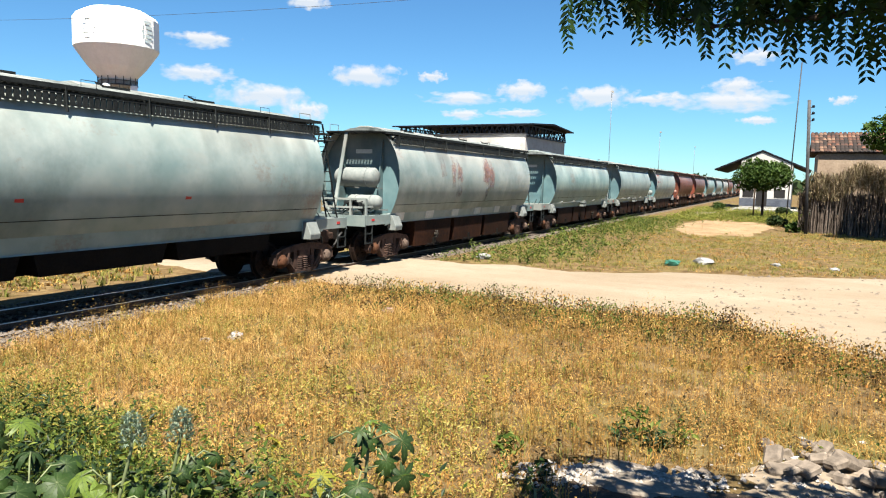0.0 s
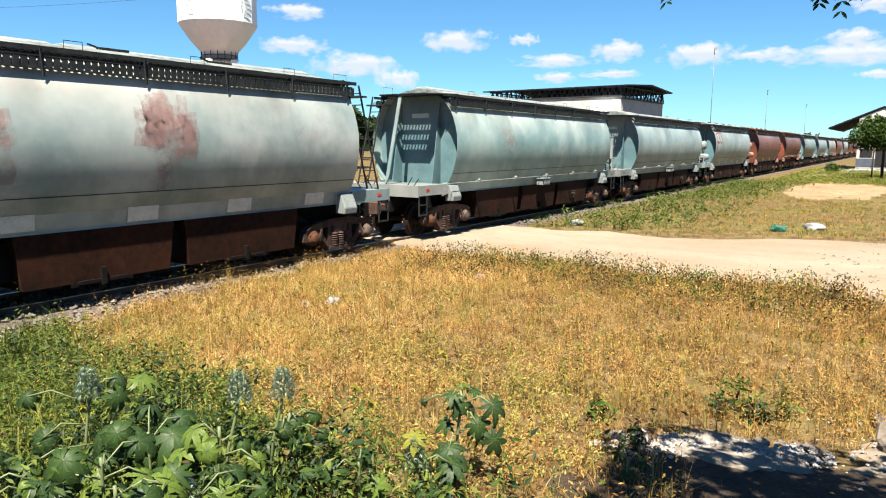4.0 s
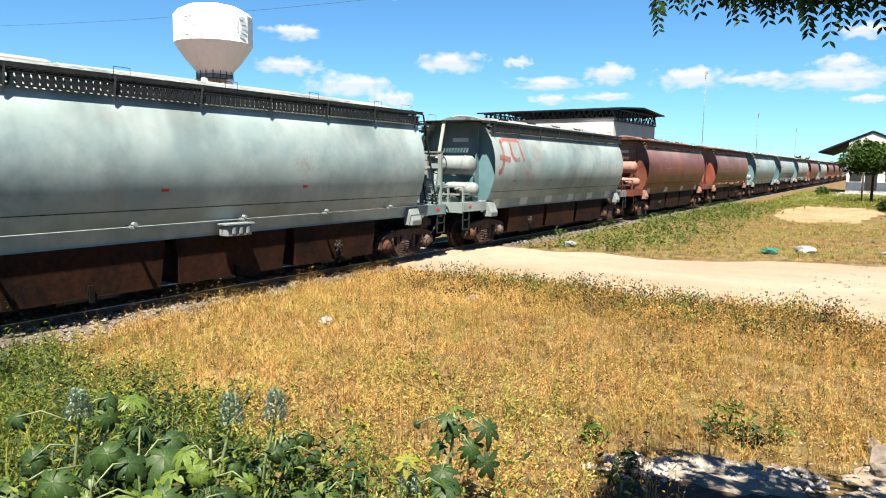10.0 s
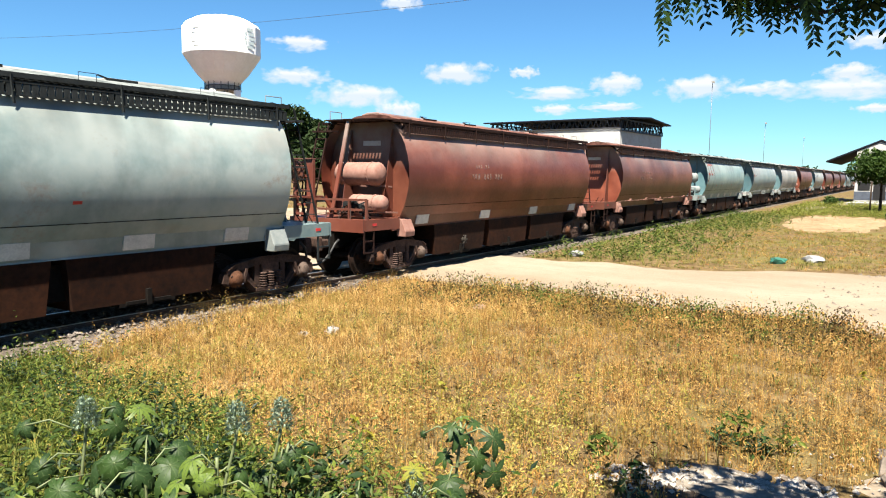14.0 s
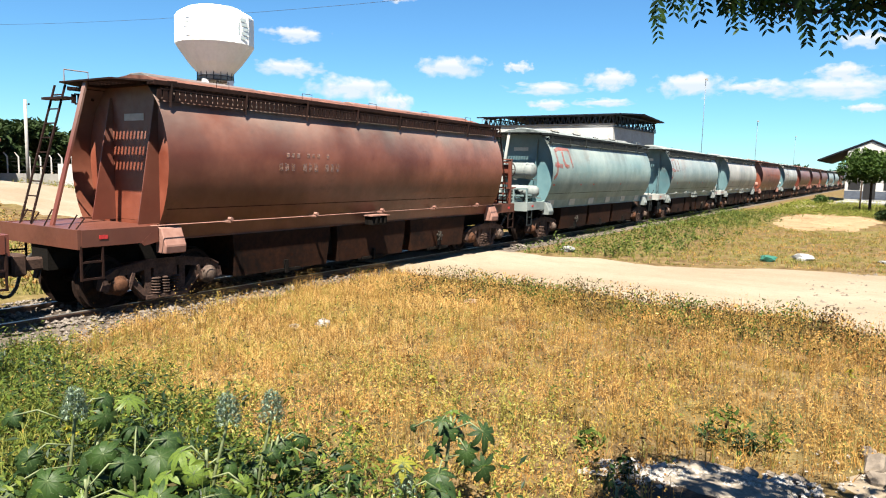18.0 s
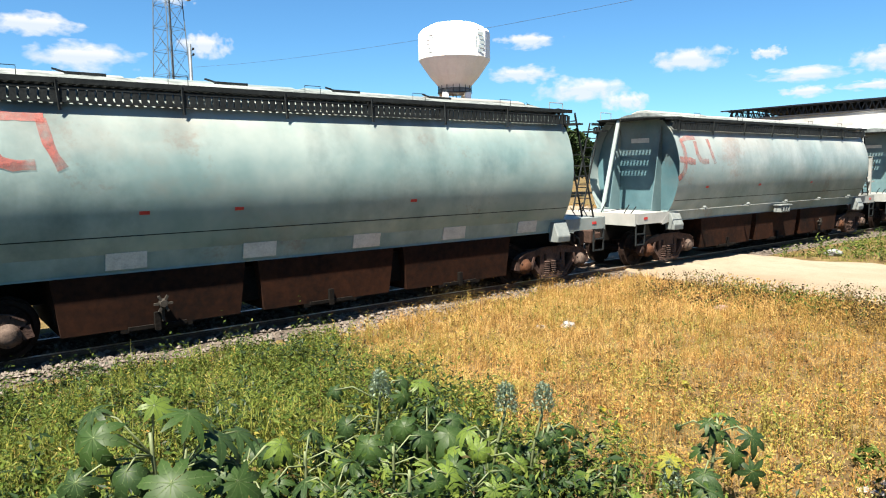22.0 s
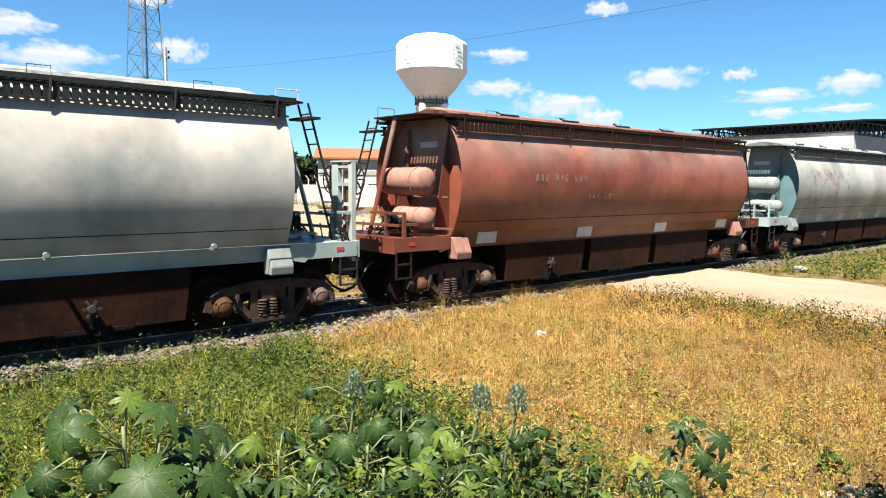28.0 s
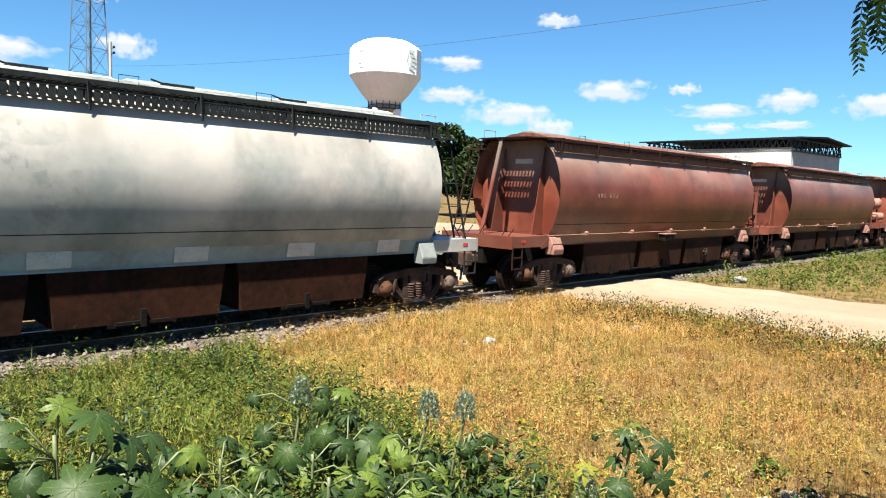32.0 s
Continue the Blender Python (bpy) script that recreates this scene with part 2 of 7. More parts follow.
BALLAST_PALE = rough_stuff("pale_ballast_stone", (0.040, 0.033, 0.028), (0.190, 0.163, 0.140), 9, 0.95, 0.4, 6)
SPRAY_RED = plain("red_spray_paint", (0.285, 0.0868, 0.0744), 0.7, 0, 0.3, 9)
STENCIL = plain("worn_stencil_paint", (0.186, 0.118, 0.0992), 0.8, 0, 0.6, 16)
FAINT_RED = plain("washed_out_red_paint", (0.285, 0.186, 0.174), 0.7, 0, 0.3, 9)
MID_RED = plain("faded_red_spray_paint", (0.285, 0.125, 0.112), 0.7, 0, 0.3, 9)
FAINT_TEAL = plain("washed_out_teal_paint", (0.110, 0.175, 0.175), 0.7, 0, 0.3, 9)


def worn_through(m, low, high, bare=0.34, full=0.60):
    """Paint that has worn off in patches, so that the older coat shows."""
    t = m.node_tree
    worn = ramp(t, noise_of(t, 4.0, 5, 0.7), [(bare, (low,)), (full, (high,))])
    t.links.new(worn, t.nodes["Principled BSDF"].inputs["Alpha"])


worn_through(SPRAY_RED, 0.2, 0.74)
worn_through(FAINT_RED, 0.0, 0.38, 0.38, 0.66)
worn_through(MID_RED, 0.12, 0.75, 0.32, 0.62)
worn_through(FAINT_TEAL, 0.0, 0.15, 0.40, 0.68)
worn_through(STENCIL, 0.2, 0.8)
CAPSTAN_GREY = plain("worn_capstan_steel", (0.030, 0.026, 0.022), 0.8, 0, 0.4, 12)
REFLECTOR = plain("red_marker", (0.342, 0.0228, 0.0228), 0.4)
HOSE = plain("black_hose_rubber", (0.02, 0.02, 0.02), 0.6)
WHITE_WALL = rough_stuff("whitewashed_wall", (0.287, 0.278, 0.264), (0.389, 0.379, 0.366), 0.7, 0.9, 0.15)
CREAM_WALL = rough_stuff("cream_plaster", (0.42, 0.365, 0.315), (0.57, 0.515, 0.455), 0.9, 0.9, 0.2)
HUT_WALL = rough_stuff("weathered_tan_plaster", (0.165, 0.122, 0.088), (0.27, 0.21, 0.158), 1.3, 0.95, 0.3)
CONCRETE = rough_stuff("pale_concrete", (0.185, 0.178, 0.166), (0.278, 0.269, 0.254), 1.0, 0.9, 0.2)
OLD_CONCRETE = rough_stuff("blackened_concrete", (0.075, 0.072, 0.068), (0.22, 0.21, 0.20), 2.2, 0.95, 0.3, 8)
PORCH_RED = rough_stuff("red_brown_porch_paint", (0.045, 0.014, 0.009), (0.10, 0.032, 0.02), 1.5, 0.9, 0.1)
TANK_WHITE = rough_stuff("white_tank_paint", (0.72, 0.72, 0.715), (0.80, 0.80, 0.795), 0.35, 0.75, 0.05)
TILE, tile_tree, tile_shader = material("clay_roof_tile", 0.92)
tile_random = tile_tree.nodes.new("ShaderNodeObjectInfo").outputs["Random"]
tile_tone = ramp(tile_tree, tile_random, [(0.0, (0.012, 0.007, 0.005)), (0.36, (0.024, 0.011, 0.007)), (0.50, (0.085, 0.034, 0.020)), (0.62, (0.150, 0.058, 0.032)), (0.74, (0.040, 0.019, 0.012)), (0.88, (0.185, 0.105, 0.066)), (1.0, (0.060, 0.034, 0.024))])
tile_soot = ramp(tile_tree, noise_of(tile_tree, 5.0, 5, 0.7), [(0.42, (0.16,)), (0.64, (0.95,))])
tile_tree.links.new(mixed(tile_tree, 1.0, tile_tone, tile_soot, "MULTIPLY"), tile_shader.inputs["Base Color"])
bump(tile_tree, tile_shader, noise_of(tile_tree, 9, 5, 0.7), 0.3, 0.02)
ORANGE_ROOF = rough_stuff("orange_tile_roof", (0.15, 0.0556, 0.0293), (0.208, 0.0882, 0.0489), 1.2, 0.9, 0.3)
DARK_STEEL = plain("dark_painted_steel", (0.0138, 0.015, 0.0196), 0.6)
DARK_ROOF = rough_stuff("dark_sheet_roof", (0.00394, 0.00513, 0.0095), (0.0103, 0.0114, 0.0177), 1.0, 0.7, 0.1)
LATTICE = plain("galvanised_lattice", (0.0859, 0.103, 0.118), 0.5, 0.3)
POLE = rough_stuff("weathered_pole", (0.0261, 0.0261, 0.0277), (0.0618, 0.0618, 0.0653), 1.2, 0.9, 0.2)
STICK = rough_stuff("dry_grey_stick", (0.020, 0.0145, 0.012), (0.115, 0.092, 0.076), 3, 0.95, 0.4, 6, 0, 0.95)
BARK = rough_stuff("bark", (0.0163, 0.0117, 0.00851), (0.0489, 0.0359, 0.0277), 5, 0.95, 0.6)
WINDOW_DARK = plain("dark_opening", (0.00783, 0.00711, 0.00711), 0.5)
LEAF_NEEM = island_stuff("dark_green_leaflet", [(0.00716, 0.0196, 0.00391), (0.0147, 0.0375, 0.00653), (0.0244, 0.0523, 0.00912)], 0.45, 0.35)
LEAF_TREE = island_stuff("green_tree_leaf", [(0.018, 0.038, 0.0065), (0.031, 0.061, 0.010), (0.050, 0.084, 0.015)], 0.6, 0.3)
LEAF_FAR = island_stuff("far_tree_leaf", [(0.00973, 0.0212, 0.00584), (0.0179, 0.0326, 0.00851), (0.0277, 0.0424, 0.0131)], 0.8, 0.2)
DRY_GRASS = island_stuff("dry_golden_grass", [(0.062, 0.026, 0.008), (0.31, 0.163, 0.042), (0.44, 0.275, 0.086), (0.19, 0.085, 0.021), (0.50, 0.340, 0.128), (0.098, 0.042, 0.013)], 0.85, 0.35, ((0.19, 0.135, 0.028), (0.24, 0.112, 0.032)))
OLIVE_GRASS = island_stuff("olive_grass", [(0.134, 0.126, 0.0275), (0.204, 0.181, 0.0511), (0.0866, 0.103, 0.0196), (0.236, 0.185, 0.067)], 0.85, 0.35)
GREEN_WEED = island_stuff("green_weed_leaf", [(0.012, 0.028, 0.005), (0.034, 0.062, 0.009), (0.074, 0.104, 0.015), (0.112, 0.142, 0.024), (0.018, 0.040, 0.006), (0.140, 0.158, 0.038)], 0.6, 0.35)
LIME_GRASS = island_stuff("lime_grass_blade", [(0.085, 0.110, 0.016), (0.165, 0.180, 0.030), (0.040, 0.066, 0.010), (0.235, 0.225, 0.050), (0.120, 0.140, 0.022)], 0.7, 0.35)
CASTOR = island_stuff("castor_leaf", [(0.008, 0.023, 0.006), (0.014, 0.033, 0.008), (0.024, 0.048, 0.010)], 0.50, 0.18)
CASTOR_LIGHT = island_stuff("young_castor_leaf", [(0.038, 0.080, 0.012), (0.068, 0.115, 0.017), (0.105, 0.150, 0.026)], 0.45, 0.35)
# darker castor leaf, for dark leaves and for shade put into the colour
CASTOR_SHADE_DARK = island_stuff("shade_dark_castor_leaf", [(0.005, 0.014, 0.004), (0.010, 0.024, 0.007), (0.018, 0.037, 0.010)], 0.50, 0.20)
LEAF_RIB = plain("leaf_rib", (0.040, 0.062, 0.022), 0.7)
STEM = plain("pale_green_stem", (0.0973, 0.117, 0.0523), 0.6)
CAPSULE = island_stuff("blue_green_capsule", [(0.150, 0.210, 0.145), (0.260, 0.320, 0.235), (0.100, 0.150, 0.095)], 0.8, 0.2)
YELLOW_LEAF = island_stuff("yellow_leaf", [(0.202, 0.169, 0.0131), (0.228, 0.196, 0.0261), (0.147, 0.15, 0.0163)], 0.6, 0.3)
STONE = rough_stuff("rubble_stone", (0.085, 0.070, 0.057), (0.185, 0.152, 0.122), 3.0, 0.95, 0.5, 6, 0, 0.4)
LITTER = plain("white_litter", (0.163, 0.163, 0.163), 0.6, 0, 0.15, 20)
GREEN_LITTER = plain("green_bag_plastic", (0.020, 0.090, 0.062), 0.5, 0, 0.2, 20)
PINK_LITTER = plain("pink_litter", (0.202, 0.137, 0.137), 0.6, 0, 0.2, 20)
WIRE = plain("black_wire", (0.02, 0.02, 0.02), 0.6)


def ground_material():
    """Soil under the dry grass: straw litter, bare earth, and green tinges."""
    m, t, p = material("dry_earth", 0.97)
    p.inputs["Specular IOR Level"].default_value = 0.1
    big = noise_of(t, 0.22, 5, 0.6)
    mid = noise_of(t, 2.6, 6, 0.7)
    fine = noise_of(t, 34, 5, 0.75)
    col = ramp(t, mid, [(0.30, (0.040, 0.025, 0.011)), (0.5, (0.090, 0.059, 0.026)), (0.70, (0.165, 0.120, 0.058))])
    col = mixed(t, ramp(t, big, [(0.50, (0,)), (0.66, (0.6,))]), col, (0.0942, 0.0904, 0.0236))
    col = mixed(t, 0.6, col, ramp(t, fine, [(0.32, (0.35,)), (0.68, (1.5,))]), "MULTIPLY")
    t.links.new(col, p.inputs["Base Color"])
    bump(t, p, mixed(t, 0.5, mid, fine), 0.35, 0.04)
    return m


def road_material():
    m, t, p = material("trodden_sand", 0.95)
    p.inputs["Specular IOR Level"].default_value = 0.1
    big = noise_of(t, 0.5, 5, 0.6, None, (1.0, 0.35, 1))
    mid = noise_of(t, 3.2, 5, 0.65, None, (1.4, 0.7, 1))
    fine = noise_of(t, 40, 4, 0.7)
    col = ramp(t, big, [(0.35, (0.157, 0.124, 0.0863)), (0.65, (0.206, 0.169, 0.127))])
    col = mixed(t, ramp(t, mid, [(0.52, (0,)), (0.68, (0.5,))]), col, (0.139, 0.105, 0.0765))
    col = mixed(t, 0.35, col, ramp(t, fine, [(0.35, (0.6,)), (0.65, (1.3,))]), "MULTIPLY")
    t.links.new(col, p.inputs["Base Color"])
    bump(t, p, mixed(t, 0.5, mid, fine), 0.4, 0.02)
    return m


EARTH, SAND = ground_material(), road_material()
SHADE_LITTER = rough_stuff("shade_dark_leaf_litter", (0.0163, 0.0117, 0.00851), (0.0489, 0.0359, 0.0261), 4.0, 0.95, 0.5, 7)
PALE_DUST = rough_stuff("pale_rubble_dust", (0.085, 0.070, 0.055), (0.23, 0.198, 0.160), 2.0, 0.95, 0.5, 9)


# ---- mesh helpers ----
def part(name, bm, mat, parent, label="", smooth=False, m=None):
    me = bpy.data.meshes.new(name)
    if smooth:
        for f in bm.faces:
            f.smooth = True
    bm.to_mesh(me)
    bm.free()
    me.materials.append(mat)
    ob = new(name, me)
    ob.parent = parent
    if m is not None:
        ob.matrix_basis = m
    return tagged(ob, label)


def shared(name, me, parent, m):
    ob = new(name, me)
    ob.parent = parent
    ob.matrix_basis = m
    return ob


def thing(name, m, label, category, group="", kind=""):
    ob = new(name)
    ob.matrix_basis = m
    return tagged(ob, label, category, group, kind)


def solid(name, bm, mat, m, label, category, group="", kind="", smooth=False):
    ob = part(name, bm, mat, None, "", smooth, m)
    return tagged(ob, label, category, group, kind)


def box(bm, x0, x1, y0, y1, z0, z1, m=None):
    vs = [bm.verts.new((x, y, z)) for x in (x0, x1) for y in (y0, y1) for z in (z0, z1)]
    for q in ((0, 1, 3, 2), (4, 6, 7, 5), (0, 4, 5, 1), (2, 3, 7, 6), (0, 2, 6, 4), (1, 5, 7, 3)):
        bm.faces.new([vs[i] for i in q])
    if m is not None:
        bmesh.ops.transform(bm, matrix=m, verts=vs)
    return vs


def bar(bm, a, b, w, h=None, sides=4):
    """A rod from a to b: square (sides 4) or round."""
    a, b = Vector(a), Vector(b)
    d = b - a
    q = d.to_track_quat("Z", "Y").to_matrix()
    h = h or w
    rings = []
    for p in (a, b):
        ring = []
        for i in range(sides):
            an = 2 * math.pi * (i + 0.5) / sides
            k = math.sqrt(2) if sides == 4 else 1
            ring.append(bm.verts.new(p + q @ Vector((math.cos(an) * w / 2 * k, math.sin(an) * h / 2 * k, 0))))
        rings.append(ring)
    for i in range(sides):
        j = (i + 1) % sides
        bm.faces.new((rings[0][i], rings[0][j], rings[1][j], rings[1][i]))
    bm.faces.new(rings[0][::-1])
    bm.faces.new(rings[1])


def pipe(bm, pts, w, sides=6):
    """One bent tube through all the points."""
    pts = [Vector(p) for p in pts]
    rings = []
    for i, p in enumerate(pts):
        d = pts[min(len(pts) - 1, i + 1)] - pts[max(0, i - 1)]
        q = d.to_track_quat("Z", "Y").to_matrix()
        rings.append([bm.verts.new(p + q @ Vector((math.cos(2 * math.pi * k / sides) * w / 2, math.sin(2 * math.pi * k / sides) * w / 2, 0))) for k in range(sides)])
    for a, b in zip(rings, rings[1:]):
        for k in range(sides):
            bm.faces.new((a[k], a[(k + 1) % sides], b[(k + 1) % sides], b[k]))
    bm.faces.new(rings[0][::-1])
    bm.faces.new(rings[-1])


def spun(bm, profile, n=24, axis="z", at=(0, 0, 0), close=True):
    """Turn a profile of (radius, height) round an axis."""
    rings = []
    for r, h in profile:
        ring = []
        for i in range(n):
            a = 2 * math.pi * i / n
            v = {"z": (r * math.cos(a), r * math.sin(a), h), "y": (r * math.cos(a), h, r * math.sin(a)), "x": (h, r * math.cos(a), r * math.sin(a))}[axis]
            ring.append(bm.verts.new(Vector(v) + Vector(at)))
        rings.append(ring)
    for p, q in zip(rings, rings[1:]):
        for i in range(n):
            bm.faces.new((p[i], p[(i + 1) % n], q[(i + 1) % n], q[i]))
    if close:
        bm.faces.new(rings[0][::-1])
        bm.faces.new(rings[-1])


def prism(bm, poly, x0, x1, axis="x"):
    """Push a polygon of (a, b) along an axis."""
    put = {"x": lambda a, b, c: (c, a, b), "y": lambda a, b, c: (a, c, b), "z": lambda a, b, c: (a, b, c)}[axis]
    p = [bm.verts.new(put(a, b, x0)) for a, b in poly]
    q = [bm.verts.new(put(a, b, x1)) for a, b in poly]
    n = len(poly)
    for i in range(n):
        bm.faces.new((p[i], p[(i + 1) % n], q[(i + 1) % n], q[i]))
    bm.faces.new(p[::-1])
    bm.faces.new(q)


def eased(bm, width=0.012):
    bmesh.ops.recalc_face_normals(bm, faces=bm.faces)
    bmesh.ops.bevel(bm, geom=bm.edges[:], offset=width, segments=1, affect="EDGES")
    return bm


def fresh():
    return bmesh.new()


def from_lists(name, verts, faces, mat):
    me = bpy.data.meshes.new(name)
    me.from_pydata(verts, [], faces)
    me.materials.append(mat)
    return me


def smoothstep(a, b, x):
    k = min(1, max(0, (x - a) / (b - a)))
    return k * k * (3 - 2 * k)


def ground_z(x, y):
    """The ground rises gently to the bank from which one looks."""
    near = 0.70 * (1 - smoothstep(2.0, 9.5, math.hypot(x - 0.5, y)))
    bed = -0.02 * smoothstep(8.6, 9.6, y) * (1 - smoothstep(13, 15, y))
    swell = 0.10 * (noise.noise((x * 0.23, y * 0.23, 0.3))) + 0.035 * noise.noise((x * 1.1, y * 1.1, 4.1))
    flat = on_road(x, y)
    back = 1.7 * smoothstep(17, 42, y) * (1 - smoothstep(12, 34, x))
    return near + bed + back + swell * (1 - 0.85 * flat) * smoothstep(0.4, 2, abs(y - CENTRE) - 0.9)


def road_near(y):
    return 13.9 - 0.20 * max(0, 2.6 - y) ** 1.55 + 0.15 * math.sin(y * 1.3)


def road_far(y):
    return 19.2 + 0.06 * max(0, 9 - y) ** 1.75 + 0.2 * math.sin(y * 0.9)


def on_road(x, y):
    if y > 40:
        return 0.0
    return smoothstep(-0.3, 0.25, x - road_near(y)) * smoothstep(-0.3, 0.25, road_far(y) - x)


# ---- ground, road, track ----
def spread(lo, hi, step, reach):
    inner = [lo + i * step for i in range(int(round((hi - lo) / step)) + 1)]
    out, d = [], step
    while not out or out[-1] < reach:
        d *= 1.35
        out.append((out[-1] if out else 0) + d)
    return [lo - v for v in out[::-1]] + inner + [inner[-1] + v for v in out]


def sheet(name, xs, ys, zf, mat, keep=None):
    verts = [(x, y, zf(x, y)) for y in ys for x in xs]
    n = len(xs)
    faces = [(j * n + i, j * n + i + 1, (j + 1) * n + i + 1, (j + 1) * n + i) for j in range(len(ys) - 1) for i in range(n - 1)
             if keep is None or keep((xs[i] + xs[i + 1]) / 2, (ys[j] + ys[j + 1]) / 2)]
    me = from_lists(name, verts, faces, mat)
    for p in me.polygons:
        p.use_smooth = True
    return new(name, me)


tagged(sheet("ground", spread(-14, 34, 0.35, 2600), spread(-10, 22, 0.35, 2600), ground_z, EARTH), "dry brown earth with straw litter", "ground", kind="structure")


def ragged(x, y, a=0.5):
    return a * noise.noise((x * 0.9, y * 0.9, 7.7)) + a * 0.4 * noise.noise((x * 3.1, y * 3.1, 2.2))


def road_sheet():
    ys = [-46 + 0.3 * i for i in range(int(92 / 0.3))]
    cols = 26
    verts, faces = [], []
    for y in ys:
        a = road_near(max(y, -9)) + ragged(3, y) + (0.25 * (-9 - y) if y < -9 else 0)
        b = road_far(max(y, -12)) + ragged(40, y) + (0.5 * (-12 - y) if y < -12 else 0)
        for i in range(cols):
            x = a + (b - a) * i / (cols - 1)
            edge = 0.045 if 0 < i < cols - 1 else -0.04
            verts.append((x, y, ground_z(x, y) + edge + (0.10 * (1 - smoothstep(0.6, 2.6, abs(y - CENTRE)))) * 0.6))
    for j in range(len(ys) - 1):
        for i in range(cols - 1):
            k = j * cols + i
            faces.append((k, k + 1, k + cols + 1, k + cols))
    me = from_lists("road", verts, faces, SAND)
    for p in me.polygons:
        p.use_smooth = True
    tagged(new("road", me), "pale sandy village road with worn cobbles over the level crossing", "road", kind="structure")


road_sheet()


def patch(name, cx, cy, rx, ry, mat, label, lift=0.03, n=40):
    bm = fresh()
    c = bm.verts.new((cx, cy, ground_z(cx, cy) + lift))
    prev = None
    rings = []
    for k in range(1, 7):
        ring = []
        for i in range(n):
            a = 2 * math.pi * i / n
            s = k / 6 * (1 + 0.30 * noise.noise((math.cos(a) * 1.7 + cx, math.sin(a) * 1.7 + cy, 1.0)) + 0.22 * noise.noise((math.cos(a) * 7 + cx, math.sin(a) * 7 + cy, 5.0)))
            x, y = cx + rx * s * math.cos(a), cy + ry * s * math.sin(a)
            ring.append(bm.verts.new((x, y, ground_z(x, y) + (lift * (1 + 0.5 * noise.noise((x * 6, y * 6, 2))) if k < 6 else -0.05))))
        rings.append(ring)
    for i in range(n):
        bm.faces.new((c, rings[0][i], rings[0][(i + 1) % n]))
        for p, q in zip(rings, rings[1:]):
            bm.faces.new((p[i], q[i], q[(i + 1) % n], p[(i + 1) % n]))
    solid(name, bm, mat, Matrix(), label, "ground", kind="structure", smooth=True)


TRODDEN = rough_stuff("trodden_tan_earth", (0.120, 0.076, 0.038), (0.245, 0.178, 0.108), 0.55, 0.95, 0.4, 9)
patch("bare_ground", 47, 3.3, 10, 2.9, TRODDEN, "bare trodden sand among thin grass", 0.05)
patch("bare_ground", 84, 6.5, 22, 1.6, SAND, "bare sandy strip beside the track", 0.06)
patch("sandy_yard", 24, 36, 14, 12, SAND, "yard of pale sand beyond the track", 0.06, 60)
# dark ground laid where the tree's shade falls, to deepen it
patch("leaf_litter", 3.9, 0.2, 1.3, 1.5, SHADE_LITTER, "dark leaf litter deepening the tree's shade on the bank", 0.03)
patch("rubble_ground", 5.0, 0.85, 0.42, 0.50, PALE_DUST, "pale broken mortar and dust on the bank", 0.05)
patch("dirt_ground", 5.55, -0.5, 1.0, 0.8, SAND, "bare brown dirt at the foot of the stones", 0.025)


def track():
    near, far = -60.0, 420.0
    for side in (-0.535, 0.535):
        root = thing("rail", pose(0, CENTRE + side, RAIL), "rust-brown steel rail with a polished head", "rail", "rails of the track")
        bm = fresh()
        prism(bm, [(-0.055, -0.125), (0.055, -0.125), (0.055, -0.11), (0.01, -0.10), (0.01, -0.035), (0.03, -0.028), (0.03, -0.006), (-0.03, -0.006), (-0.03, -0.028), (-0.01, -0.035), (-0.01, -0.10), (-0.055, -0.11)], near, far)
        part("web", bm, RAIL_STEEL, root)
        bm = fresh()
        box(bm, near, far, -0.028, 0.028, -0.006, 0)
        part("running_surface", bm, RAIL_HEAD, root, "bright worn steel")
    root = thing("track_bed", Matrix(), "weathered sleepers in pale crushed stone", "track bed", kind="structure")
    bm = fresh()
    prism(bm, [(-1.45, -0.06), (-1.0, 0.05), (1.15, 0.05), (2.0, -0.1)], near, far)
    part("ballast_bed", bm, BALLAST, root, m=pose(0, CENTRE, 0.0))
    bm = fresh()
    box(bm, -0.1, 0.1, -0.95, 0.95, -0.14, 0.0)
    me = part("sleeper", eased(bm, 0.012), SLEEPER, root, m=pose(-18, CENTRE, 0.068)).data
    for i in range(1, 200):
        shared("sleeper", me, root, pose(-18 + 0.62 * i + random.uniform(-0.03, 0.03), CENTRE + random.uniform(-0.03, 0.03), 0.066 + random.uniform(-0.008, 0.006), 0, 0, random.uniform(-1, 1)))
    # loose stones of the bed, on the side from which one looks
    verts, faces = [], []
    for i in range(15000):
        x = random.choice((random.uniform(-8, 26), random.uniform(-6, 12)))
        if 13.6 < x < 19.4 or random.random() < 0.6 * smoothstep(6, 10, x):
            continue
        y = CENTRE - random.choice((random.uniform(0.9, 2.4), random.uniform(0.8, 2.1), random.uniform(1.0, 2.2), random.uniform(0.62, 1.9), random.uniform(-0.5, 0.5), random.uniform(-1.8, -0.7)))
        if x > 8 and y < CENTRE - 1.35 or y < CENTRE - 1.0 and random.random() < 0.45 + 0.5 * smoothstep(-0.15, 0.25, noise.noise((x * 0.7, y * 1.2, 15))):
            continue
        add_stone(verts, faces, x, y, 0.03 + 0.05 * (1 - smoothstep(1.1, 1.9, abs(y - CENTRE))) + (ground_z(x, y) - 0.03) * smoothstep(1.2, 1.8, abs(y - CENTRE)), random.uniform(0.02, 0.05))
    ob = new("ballast_stones", from_lists("ballast_stones", verts, faces, BALLAST_PALE))
    ob.parent = root
    tagged(ob, "loose pale crushed stones", kind="stuff")


